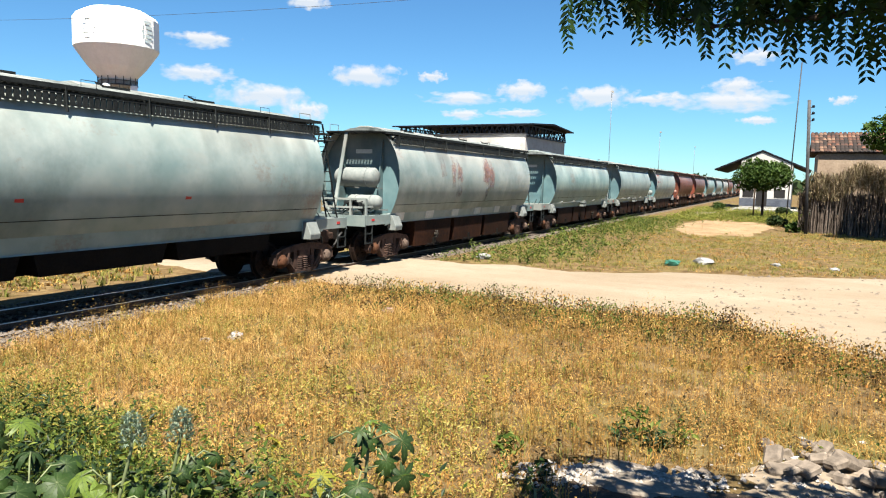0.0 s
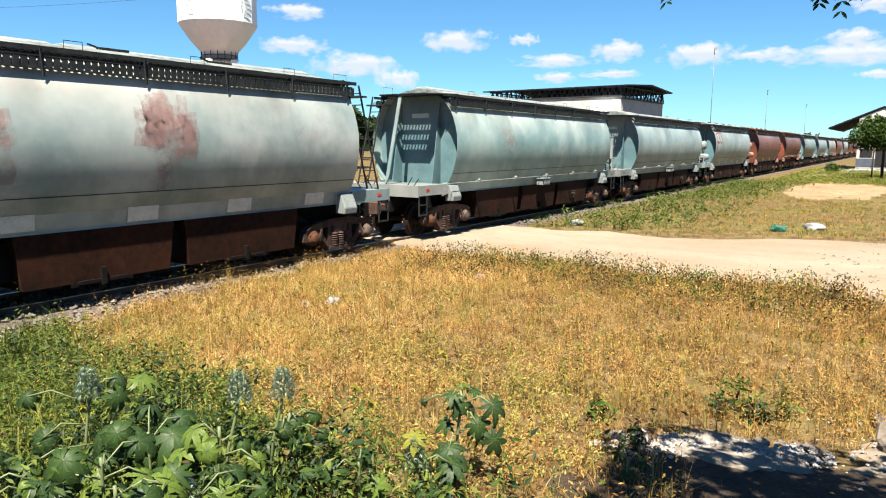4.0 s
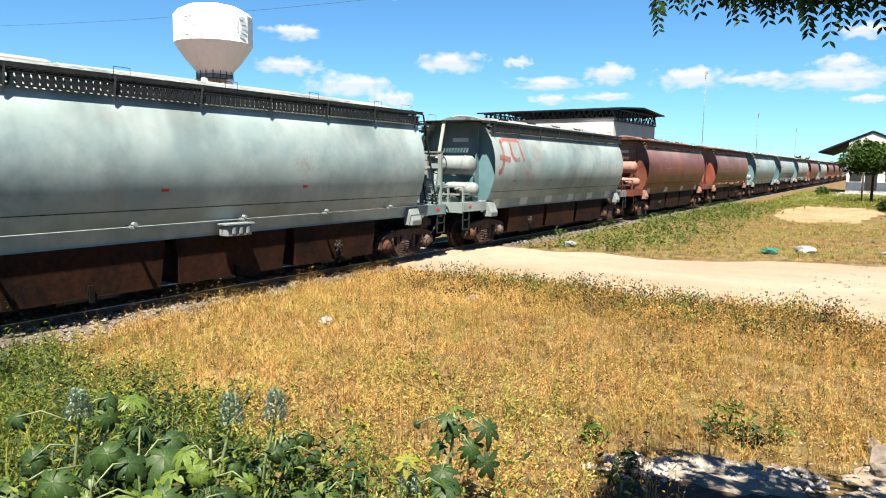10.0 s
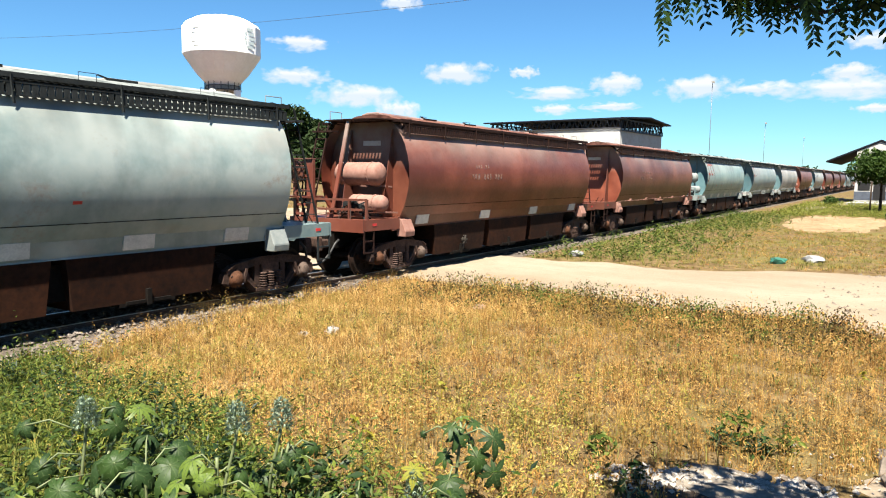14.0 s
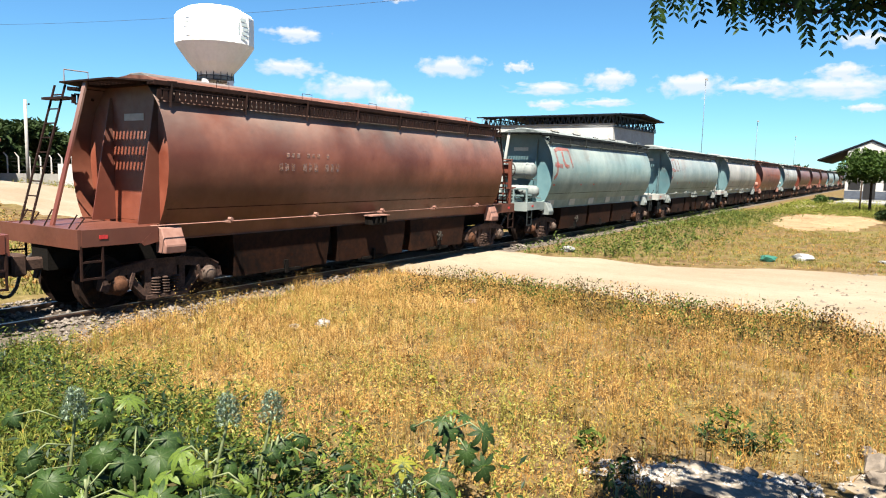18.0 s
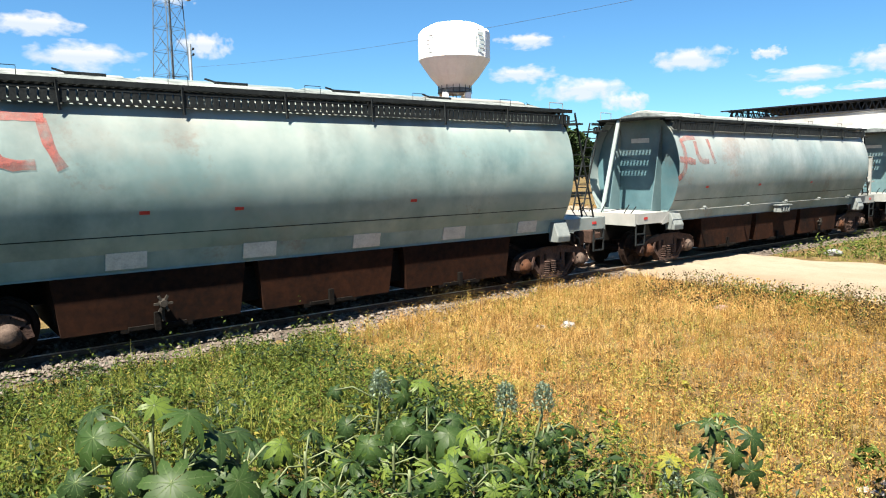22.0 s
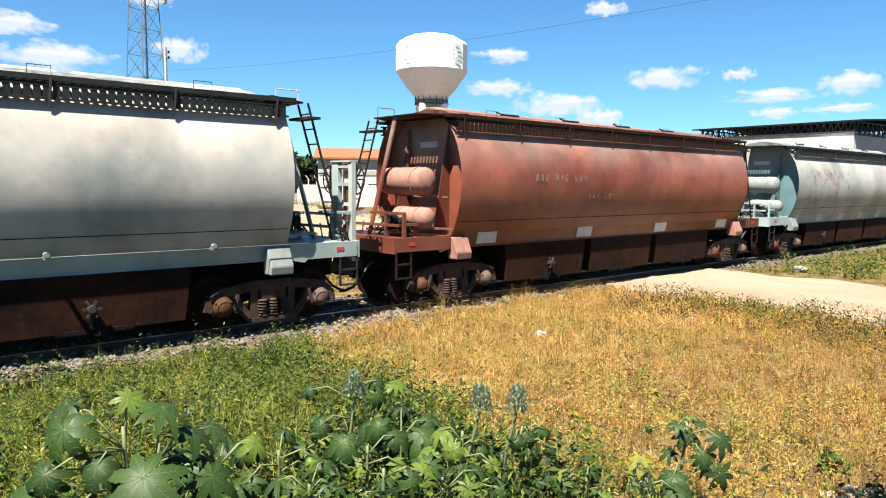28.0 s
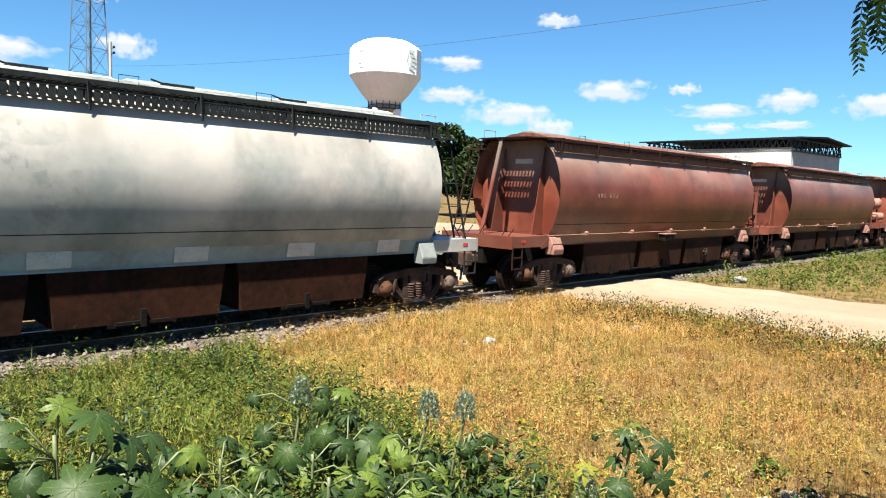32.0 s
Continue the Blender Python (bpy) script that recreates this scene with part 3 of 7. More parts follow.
def add_stone(verts, faces, x, y, z, r):
    k = len(verts)
    for dx, dy, dz in ((1, 0, 0), (0, 1, 0), (-1, 0, 0), (0, -1, 0), (0, 0, 1), (0, 0, -1)):
        s = r * random.uniform(0.65, 1.3)
        verts.append((x + dx * s + random.uniform(-1, 1) * r * 0.3, y + dy * s + random.uniform(-1, 1) * r * 0.3, z + dz * s * 0.75))
    for a, b in ((0, 1), (1, 2), (2, 3), (3, 0)):
        faces.append((k + a, k + b, k + 4))
        faces.append((k + b, k + a, k + 5))


track()

# ---- the train ----
BODY, DECK, BUFFER = 5.70, 7.06, 7.55
DECK_TOP, DECK_LOW, EDGE_Y = 1.34, 1.09, 1.14
HALF = [(1.36, 1.12), (1.45, 1.175), (1.6, 1.25), (1.8, 1.325), (2.05, 1.385), (2.3, 1.415), (2.6, 1.41), (2.85, 1.36), (3.1, 1.28), (3.3, 1.18), (3.42, 1.09), (3.58, 0.95), (3.70, 0.82)]


def half_width(z):
    """Half the wagon's breadth at a height over the rail."""
    for (za, ya), (zb, yb) in zip(HALF, HALF[1:]):
        if z <= zb:
            return ya + (yb - ya) * (z - za) / (zb - za)
    return HALF[-1][1]


def slat_walk(bm, x0, x1, y0, y1, z, step, w, along):
    """A walkway of open slats with edge strips; the slats lie across it."""
    if along == "x":
        for y in (y0, (y0 + y1) / 2 - 0.02, y1 - 0.04):
            box(bm, x0, x1, y, y + 0.04, z - 0.03, z + 0.012)
        x = x0
        while x < x1:
            box(bm, x, x + w, y0, y1, z - 0.02, z + 0.004)
            x += step
    else:
        # a plate that narrows outwards, with four rows of slots in its middle
        e = 1 if abs(x1) > abs(x0) else -1
        inner, outer = (x0, x1) if e > 0 else (x1, x0)
        span = outer - inner
        tip = 0.74
        for s in (-1, 1):
            poly = [(inner, s * 0.52), (inner, s * y1), (outer, s * tip), (outer, s * 0.52)]
            prism(bm, poly, z - 0.02, z + 0.006, "z")
        cuts = [inner]
        for k in range(4):
            mid = e * (BODY - 0.07 + 0.132 * k)
            cuts += [mid - e * 0.04, mid + e * 0.04]
        cuts.append(outer)
        for a, b in zip(cuts[::2], cuts[1::2]):
            box(bm, min(a, b), max(a, b), -0.52, 0.52, z - 0.02, z + 0.006)
        y = -0.52
        while y < 0.52:
            box(bm, min(inner, outer), max(inner, outer), y, y + w, z - 0.016, z + 0.002)
            y += step


def ribbon(pts, width, sgn, lift=None):
    """A painted stroke on the rounded side: points (x, z) in the wagon's space."""
    bm = fresh()
    lift = lift or random.uniform(0.004, 0.008)
    fine = []
    for (xa, za), (xb, zb) in zip(pts, pts[1:]):
        k = max(2, int(math.hypot(xb - xa, zb - za) / 0.08))
        fine += [(xa + (xb - xa) * i / k, za + (zb - za) * i / k) for i in range(k)]
    fine.append(pts[-1])
    prev = None
    for i, (x, z) in enumerate(fine):
        xa, za = fine[max(0, i - 1)]
        xb, zb = fine[min(len(fine) - 1, i + 1)]
        d = Vector((xb - xa, zb - za)).normalized()
        n = Vector((-d.y, d.x)) * width / 2 * random.uniform(0.8, 1.1)
        row = []
        for s in (-1, -0.5, 0, 0.5, 1):
            px, pz = x + n.x * s, z + n.y * s
            row.append(bm.verts.new((px, sgn * (half_width(pz) + lift), pz)))
        if prev:
            for k in range(4):
                bm.faces.new((prev[k], prev[k + 1], row[k + 1], row[k]))
        prev = row
    return bm


def build_bogie(parent, x, flip):
    root = new("bogie")
    root.parent = parent
    root.matrix_basis = pose(x, 0, 0, 0, 0, 180 if flip else 0)
    axle = 0.86
    for s in (-1, 1):
        bm = fresh()
        y = s * 0.95
        # cast frame: a deep arched upper member, sloping lower members, two columns with the springs between
        chord = [(-1.10, 0.40), (-1.06, 0.57), (-0.90, 0.66), (-0.50, 0.72), (-0.30, 0.75), (0.30, 0.75), (0.50, 0.72), (0.90, 0.66), (1.06, 0.57), (1.10, 0.40)]
        for a, b in zip(chord, chord[1:]):
            bar(bm, (a[0], y, a[1] - 0.045), (b[0], y, b[1] - 0.045), 0.15, 0.13)
        low = [(-0.66, 0.58), (-0.58, 0.40), (-0.38, 0.17), (0.38, 0.17), (0.58, 0.40), (0.66, 0.58)]
        for a, b in zip(low, low[1:]):
            bar(bm, (a[0], y, a[1]), (b[0], y, b[1]), 0.13, 0.12)
        for dx in (-0.33, 0.33):
            bar(bm, (dx, y, 0.17), (dx, y, 0.70), 0.12, 0.09)
        box(bm, -0.40, 0.40, y - 0.11, y + 0.11, 0.13, 0.19)
        # thin flanges standing out along the members
        for a, b in zip(chord[1:-1], chord[2:-1]):
            bar(bm, (a[0], y + s * 0.08, a[1] + 0.03), (b[0], y + s * 0.08, b[1] + 0.03), 0.05, 0.022)
        for q in (-1, 1):
            bar(bm, (q * 0.86, y + s * 0.07, 0.62), (q * 0.42, y + s * 0.07, 0.20), 0.035, 0.03)
            bar(bm, (q * 0.62, y + s * 0.09, 0.60), (q * 0.70, y + s * 0.09, 0.34), 0.03, 0.05)
        part("side_frame", bm, BOGIE, root)
        for dx in (-0.19, 0.0, 0.19):
            bm = fresh()
            coil = []
            for k in range(6):
                coil += [(0.062, 0.20 + 0.048 * k), (0.092, 0.222 + 0.048 * k), (0.062, 0.242 + 0.048 * k)]
            spun(bm, coil, 10, "z", (dx, s * 0.99, 0))
            part("spring", bm, BOGIE, root)
        for dx in (-axle, axle):
            bm = fresh()
            box(bm, dx - 0.17, dx + 0.17, min(s * 0.80, s * 1.0), max(s * 0.80, s * 1.0), 0.28, 0.56)
            part("axle_box", eased(bm, 0.04), BOGIE, root)
            bm = fresh()
            spun(bm, [(0.03, s * 1.135), (0.085, s * 1.13), (0.115, s * 1.10), (0.125, s * 1.05), (0.16, s * 1.04), (0.165, s * 0.97)], 16, "y", (dx, 0, 0.42))
            cap = part("axle_cap", bm, RUSTY_AXLEBOX if (dx > 0) == (s > 0) else DUSTY_CAP, root, smooth=True)
            bm = fresh()
            for k in range(3):
                a = k * 2.094 + 0.5
                px, pz = dx + 0.14 * math.cos(a), 0.42 + 0.14 * math.sin(a)
                spun(bm, [(0.004, s * 1.062), (0.020, s * 1.06), (0.020, s * 1.03)], 6, "y", (px, 0, pz))
            tagged(part("cap_bolts", bm, BOGIE, cap), kind="stuff")
    bm = fresh()
    box(bm, -0.22, 0.22, -1.02, 1.02, 0.46, 0.66)
    part("bolster", eased(bm, 0.02), BOGIE, root)
    for dx in (-0.38, 0.38):
        bm = fresh()
        box(bm, dx - 0.04, dx + 0.04, -0.62, 0.62, 0.34, 0.42)
        for s in (-1, 1):
            box(bm, dx - 0.05, dx + 0.05, s * 0.54 - 0.05, s * 0.54 + 0.05, 0.25, 0.55)
        part("brake_beam", bm, GRIME, root)
    for dx in (-axle, axle):
        bm = fresh()
        for s in (-1, 1):
            a, b = s * 0.47, s * 0.60
            spun(bm, [(0.10, a), (0.33, a + s * 0.02), (0.455, a - s * 0.005), (0.45, a + s * 0.03), (0.42, a + s * 0.035), (0.42, b), (0.36, b), (0.33, b - s * 0.04), (0.16, b - s * 0.05), (0.13, b + s * 0.02), (0.09, b + s * 0.02)], 24, "y")
            for k in range(6):
                an = k * math.pi / 3
                box(bm, 0.18, 0.29, s * 0.575 - 0.012, s * 0.575 + 0.012, -0.03, 0.03, Matrix.Rotation(an, 4, "Y"))
        spun(bm, [(0.075, -0.9), (0.075, 0.9)], 10, "y")
        part("wheelset", bm, WHEEL, root, "dark rusty wheels on one axle", m=pose(dx, 0, 0.42))


def build_hopper(name, paint, trim, grate, label, shallow=False):
    root = thing(name, Matrix(), label, "freight wagon", "wagons of the train")
    fittings = DUSTY_RED if paint is RED_PAINT else DUSTY_GREY
    dusty = DUSTY_RED if paint is RED_PAINT else DUSTY_GREY
    # rounded shell, with slight waves along it
    bm = fresh()
    xs = [-BODY + 2 * BODY * i / 30 for i in range(31)]
    prof = [(-y, z) for z, y in HALF] + [(y, z) for z, y in HALF[::-1]]
    rows = []
    for x in xs:
        row = []
        for y, z in prof:
            row.append(bm.verts.new((x, y, z)))
        rows.append(row)
    for a, b in zip(rows, rows[1:]):
        for i in range(len(prof) - 1):
            bm.faces.new((a[i], a[i + 1], b[i + 1], b[i]))
    part("body_shell", bm, paint, root, smooth=True)
    bm = fresh()
    prism(bm, [(-0.86, 3.68), (-0.86, 3.72), (-0.45, 3.84), (0, 3.88), (0.45, 3.84), (0.86, 3.72), (0.86, 3.68)], -BODY + 0.28, BODY - 0.28)
    part("roof", bm, SOOTY_RED if paint is RED_PAINT else SOOTY_GREY, root)
    for s in (-1, 1):
        for k in range(4):
            bm = fresh()
            prism(bm, [(-0.34, 3.82), (-0.34, 3.90), (-0.16, 3.955), (0.16, 3.955), (0.34, 3.90), (0.34, 3.82)], -1.26, 1.26)
            if s < 0:
                part("roof_hatch", eased(bm, 0.015), trim, root, m=pose(-4.1 + 2.73 * k, 0.02, random.uniform(-0.07, -0.02), 0, random.uniform(-0.5, 0.5), random.uniform(-0.5, 0.5)))
            else:
                bm.free()
                bm = fresh()
                box(bm, -0.26, 0.26, -0.04, 0.04, 3.90, 3.94)
                bar(bm, (-0.26, 0, 3.93), (-0.42, 0.0, 3.97), 0.025)
                part("hatch_latch", bm, grate, root, m=pose(-3.4 + 2.1 * k, -0.42, -0.06))
        bm = fresh()
        slat_walk(bm, -BODY - 0.1, BODY + 0.1, min(s * 0.88, s * 1.235), max(s * 0.88, s * 1.235), 3.66, 0.115, 0.062, "x")
        part("side_walkway", bm, grate, root, "open steel grating")
        bm = fresh()
        box(bm, -BODY - 0.12, BODY + 0.12, s * 1.25 - 0.012, s * 1.25 + 0.012, 3.62, 3.69)
        part("walkway_edge", bm, grate, root)
        for k in range(5):
            bm = fresh()
            x = -4.45 + 2.16 * k
            pipe(bm, [(x - 0.14, s * 0.92, 3.66), (x - 0.14, s * 0.92, 3.85), (x + 0.14, s * 0.92, 3.85), (x + 0.14, s * 0.92, 3.66)], 0.013, 5)
            part("grab_hoop", bm, grate, root)
        bm = fresh()
        for i in range(104):
            x = -BODY + 0.05 + i * 0.11
            box(bm, x, x + 0.08, s * 1.235 - 0.01, s * 1.235 + 0.01, 3.40, 3.56)
        box(bm, -BODY, BODY, s * 1.235 - 0.014, s * 1.235 + 0.014, 3.38, 3.41)
        box(bm, -BODY, BODY, s * 1.235 - 0.014, s * 1.235 + 0.014, 3.55, 3.58)
        part("toe_grille", bm, grate, root, "dark slotted strip under the walkway")
        for k in range(8):
            x = -BODY + 0.2 + k * (2 * BODY - 0.4) / 7
            bm = fresh()
            bar(bm, (x, s * 1.23, 3.64), (x, s * 1.0, 3.46), 0.035)
            bar(bm, (x, s * 1.262, 3.66), (x + 0.03, s * 1.25, 3.28), 0.025, 0.03)
            part("walkway_bracket", bm, grate, root)
        bm = fresh()
        prism(bm, [(s * 1.128, 1.37), (s * 1.00, 1.37), (s * 1.00, 1.09), (s * 1.062, 1.09), (s * 1.062, 1.105), (s * 1.05, 1.11)], -BODY - 0.05, BODY + 0.05)
        bmesh.ops.recalc_face_normals(bm, faces=bm.faces)
        part("side_sill", bm, paint, root)
        for e in (-1, 1):
            bm = fresh()
            prism(bm, [(s * 1.05, 1.325), (s * 1.20, 1.315), (s * 1.33, 1.02), (s * 1.31, 0.89), (s * 1.05, 0.89)], min(e * 5.32, e * 5.72), max(e * 5.32, e * 5.72))
            bmesh.ops.recalc_face_normals(bm, faces=bm.faces)
            part("jacking_pad", eased(bm, 0.015), dusty, root, "pale dusty angled steel pad")
            bm = fresh()
            x = e * 6.87
            for dx in (-0.17, 0.17):
                bar(bm, (x + dx, s * EDGE_Y, DECK_LOW + 0.02), (x + dx, s * EDGE_Y, 0.58), 0.03)
            for z in (0.60, 0.86):
                bar(bm, (x - 0.17, s * EDGE_Y, z), (x + 0.17, s * EDGE_Y, z), 0.03)
            part("step", bm, grate, root)
    for s in (-1, 1):
        part("side_seam", ribbon([(-BODY + 0.05, 1.62), (BODY - 0.05, 1.62)], 0.014, s, 0.006), grate, root)
    # plates along one side, brake pipe along the other
    for x in () if shallow else (-4.72, -1.55, 1.62, 4.79) if paint is RED_PAINT else (-5.14, -3.19, -1.24, 0.71, 2.66, 4.61):
        bm = fresh()
        w = 0.27
        prism(bm, [(-1.145, 1.385), (-1.094, 1.15), (-1.06, 1.15), (-1.12, 1.385)], x - w, x + w)
        bmesh.ops.recalc_face_normals(bm, faces=bm.faces)
        part("side_plate", bm, PALE_PLATE, root, "pale worn plate")
    bm = fresh()
    pipe(bm, [(-BODY - 0.3, 1.33, 1.37), (BODY + 0.3, 1.33, 1.37)], 0.017, 8)
    part("brake_pipe", bm, fittings, root, smooth=True)
    for k in range(5):
        bm = fresh()
        x = -4.4 + 2.2 * k
        box(bm, x - 0.025, x + 0.025, 1.16, 1.36, 1.345, 1.385)
        spun(bm, [(0.035, -0.04), (0.035, 0.04)], 10, "y", (x, 1.34, 1.41))
        part("pipe_bracket", bm, fittings, root)
    bm = fresh()
    box(bm, -0.1, 0.46, 1.19, 1.42, 1.08, 1.28)
    for x in (0.0, 0.16, 0.32):
        box(bm, x - 0.03, x + 0.05, 1.42, 1.45, 1.11, 1.25)
    part("valve_box", eased(bm, 0.015), GRIME if paint is RED_PAINT else dusty, root)
    bm = fresh()
    box(bm, -0.14, 0.50, 1.17, 1.46, 1.285, 1.31)
    part("valve_cover", bm, fittings, root)
    # hoppers below
    for xa, xb in ((-4.15, -1.48), (-1.28, 1.28), (1.48, 4.15)):
        bm = fresh()
        top = [(xa, -1.09, 1.088), (xb, -1.09, 1.088), (xb, 1.09, 1.088), (xa, 1.09, 1.088)]
        deep = 0.74 if shallow else 0.30
        low = [(xa + 0.10, -1.06, deep), (xb - 0.10, -1.06, deep), (xb - 0.10, 1.06, deep), (xa + 0.10, 1.06, deep)]
        a = [bm.verts.new(v) for v in top]
        b = [bm.verts.new(v) for v in low]
        for i in range(4):
            bm.faces.new((a[i], a[(i + 1) % 4], b[(i + 1) % 4], b[i]))
        bm.faces.new(b[::-1])
        bm.faces.new(a)
        hop = part("hopper", bm, GRIME if shallow else SHADED_HOPPER_RUST, root, "rusty brown discharge hopper")
        if shallow:
            continue
        bm = fresh()
        box(bm, (xa + xb) / 2 - 0.5, (xa + xb) / 2 + 0.5, -1.06, 1.06, 0.24, 0.34)
        for s in (-1, 1):
            bar(bm, ((xa + xb) / 2 - 0.4, s * 1.08, 0.3), ((xa + xb) / 2 + 0.4, s * 1.08, 0.3), 0.05)
            box(bm, (xa + xb) / 2 - 0.05, (xa + xb) / 2 + 0.03, s * 1.06, s * 1.13, 0.24, 0.50)
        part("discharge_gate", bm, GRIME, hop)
    for s in (-1, 1):
        for x in (-2.75, 2.75)[:0 if shallow else 1]:
            bm = fresh()
            spun(bm, [(0.05, s * 1.09), (0.075, s * 1.16), (0.05, s * 1.20)], 10, "y", (x, 0, 0.62))
            for k in range(3):
                an = k * 1.05
                bar(bm, (x - 0.13 * math.cos(an), s * 1.17, 0.62 - 0.13 * math.sin(an)), (x + 0.13 * math.cos(an), s * 1.17, 0.62 + 0.13 * math.sin(an)), 0.035)
            bar(bm, (x, s * 1.12, 0.56), (x, s * 1.12, 0.36), 0.04)
            part("gate_capstan", bm, CAPSTAN_GREY, root, "worn grey gate capstan")
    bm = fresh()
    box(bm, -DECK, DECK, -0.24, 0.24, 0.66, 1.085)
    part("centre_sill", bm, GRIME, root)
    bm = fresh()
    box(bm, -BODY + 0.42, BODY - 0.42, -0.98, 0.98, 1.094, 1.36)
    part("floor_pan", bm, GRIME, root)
    # added black block, so the slits between the hoppers look shaded
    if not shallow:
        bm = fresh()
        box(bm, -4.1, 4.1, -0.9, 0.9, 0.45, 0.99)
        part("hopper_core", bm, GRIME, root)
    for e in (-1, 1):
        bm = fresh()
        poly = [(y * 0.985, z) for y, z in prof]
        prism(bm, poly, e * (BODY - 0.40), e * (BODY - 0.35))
        # on grey wagons the end's shade is carried by the paint colour
        part("end_sheet", bm, SHADE_TEAL_END if paint is GREY_PAINT else paint, root)
        bm = fresh()
        box(bm, min(e * (BODY - 0.40), e * (BODY - 0.35)), max(e * (BODY - 0.40), e * (BODY - 0.35)), -1.10, 1.10, 1.10, 1.355)
        part("end_apron", bm, paint, root)
        bm = fresh()
        box(bm, min(e * (BODY - 0.335), e * (BODY - 0.342)), max(e * (BODY - 0.335), e * (BODY - 0.342)), -0.28, 0.28, 3.10, 3.22)
        part("end_label", bm, PALE_PLATE, root, "worn pale painted label")
        bm = fresh()
        slat_walk(bm, min(e * (BODY - 0.30), e * (BODY + 0.54)), max(e * (BODY - 0.30), e * (BODY + 0.54)), -1.26, 1.26, 3.70, 0.105, 0.050, "y")
        tagged(part("end_walkway", bm, grate, root, "slotted steel roof platform"), kind="stuff")
        for y in (-0.42, 0.42):
            bm = fresh()
            s = 1 if y > 0 else -1
            quad = [(BODY - 0.352, 0.64, 3.50), (BODY - 0.30, 0.64, 3.50), (BODY + 0.08, 0.66, 1.38), (BODY + 0.08, 0.66, 1.341), (BODY - 0.352, 0.64, 1.341)]
            near, far = ([bm.verts.new((e * px, s * (py + d), pz)) for px, py, pz in quad] for d in (0.0, 0.02))
            bm.faces.new(near)
            bm.faces.new(far[::-1])
            for i in range(5):
                bm.faces.new((near[i], far[i], far[(i + 1) % 5], near[(i + 1) % 5]))
            bmesh.ops.recalc_face_normals(bm, faces=bm.faces)
            part("end_gusset", bm, SHADE_TEAL_END if paint is GREY_PAINT else trim, root)
        bm = fresh()
        bar(bm, (e * (BODY + 0.46), -e * 0.08, 3.70), (e * 6.80, -e * 0.08, DECK_TOP), 0.10, 0.035)
        part("end_post", bm, trim, root)
        bm = fresh()
        x0, x1 = e * (BODY + 0.10), e * (BODY + 0.52)
        pipe(bm, [(x0, -e * 0.62, 3.70), (x0, -e * 0.62, 3.90), (x1, -e * 0.62, 3.90), (x1, -e * 0.62, 3.70)], 0.022)
        part("grab_hoop", bm, trim, root)
        bm = fresh()
        ya, yb = -e * 0.70, -e * 1.03
        for y in (ya, yb):
            bar(bm, (e * (BODY + 0.46), y, 3.66), (e * 6.82, y, DECK_TOP), 0.034, 0.026)
        for k in range(9):
            f = (k + 0.7) / 9.5
            x, z = e * (BODY + 0.46 + (6.82 - BODY - 0.46) * f), 3.66 - (3.66 - DECK_TOP) * f
            bar(bm, (x, ya, z), (x, yb, z), 0.022)
        box(bm, min(e * (BODY + 0.42), e * (BODY + 0.66)), max(e * (BODY + 0.42), e * (BODY + 0.66)), min(-e * 0.45, -e * 1.1), max(-e * 0.45, -e * 1.1), 3.40, 3.44)
        part("end_ladder", bm, grate, root, "steep steel end ladder")
        bm = fresh()
        box(bm, min(e * (BODY - 0.02), e * DECK), max(e * (BODY - 0.02), e * DECK), -EDGE_Y + 0.02, EDGE_Y - 0.02, DECK_TOP - 0.06, DECK_TOP)
        box(bm, min(e * (DECK - 0.03), e * (DECK + 0.03)), max(e * (DECK - 0.03), e * (DECK + 0.03)), -EDGE_Y - 0.01, EDGE_Y + 0.01, DECK_LOW - 0.03, DECK_TOP + 0.015)
        for s in (-1, 1):
            box(bm, min(e * (BODY + 0.04), e * (DECK - 0.03)), max(e * (BODY + 0.04), e * (DECK - 0.03)), s * EDGE_Y - 0.02, s * EDGE_Y + 0.02, DECK_LOW, DECK_TOP + 0.01)
            # folded gusset plate between the platform and the sill
            prism(bm, [(e * (BODY + 0.04), DECK_TOP), (e * (BODY + 0.04), DECK_LOW), (e * (BODY + 0.30), DECK_LOW - 0.05), (e * (BODY + 0.36), DECK_LOW)], s * EDGE_Y - 0.016, s * EDGE_Y + 0.024, "y")
        bmesh.ops.recalc_face_normals(bm, faces=bm.faces)
        part("end_platform", bm, trim, root)
        for s in (-1, 1):
            bm = fresh()
            box(bm, min(e * 6.62, e * 6.76), max(e * 6.62, e * 6.76), s * (EDGE_Y + 0.024) - 0.004, s * (EDGE_Y + 0.024) + 0.004, 1.20, 1.26)
            part("marker", bm, REFLECTOR, root, "small red marker plate")
        for y, dz in ((-0.7, 0.24), (-0.35, 0.20), (0.05, 0.27), (0.75, 0.22), (0.95, 0.18)):
            bm = fresh()
            bar(bm, (e * (DECK - 0.06), y, DECK_TOP), (e * (DECK - 0.16), y + 0.08, DECK_TOP + dz), 0.02)
            part("uncoupling_rod", bm, grate, root)
        bm = fresh()
        box(bm, min(e * (DECK - 0.2), e * (BUFFER - 0.16)), max(e * (DECK - 0.2), e * (BUFFER - 0.16)), -0.09, 0.09, 0.66, 0.86)
        box(bm, min(e * (BUFFER - 0.22), e * BUFFER), max(e * (BUFFER - 0.22), e * BUFFER), -0.16, 0.17, 0.60, 0.94)
        part("coupler", eased(bm, 0.03), BOGIE, root)
        bm = fresh()
        pipe(bm, [(e * (DECK - 0.06), -0.34, 0.86), (e * (DECK + 0.06), -0.34, 0.78), (e * (DECK + 0.17), -0.28, 0.56), (e * (DECK + 0.28), -0.18, 0.38), (e * (DECK + 0.40), -0.08, 0.30), (e * (BUFFER - 0.005), 0.0, 0.285)], 0.055, 8)
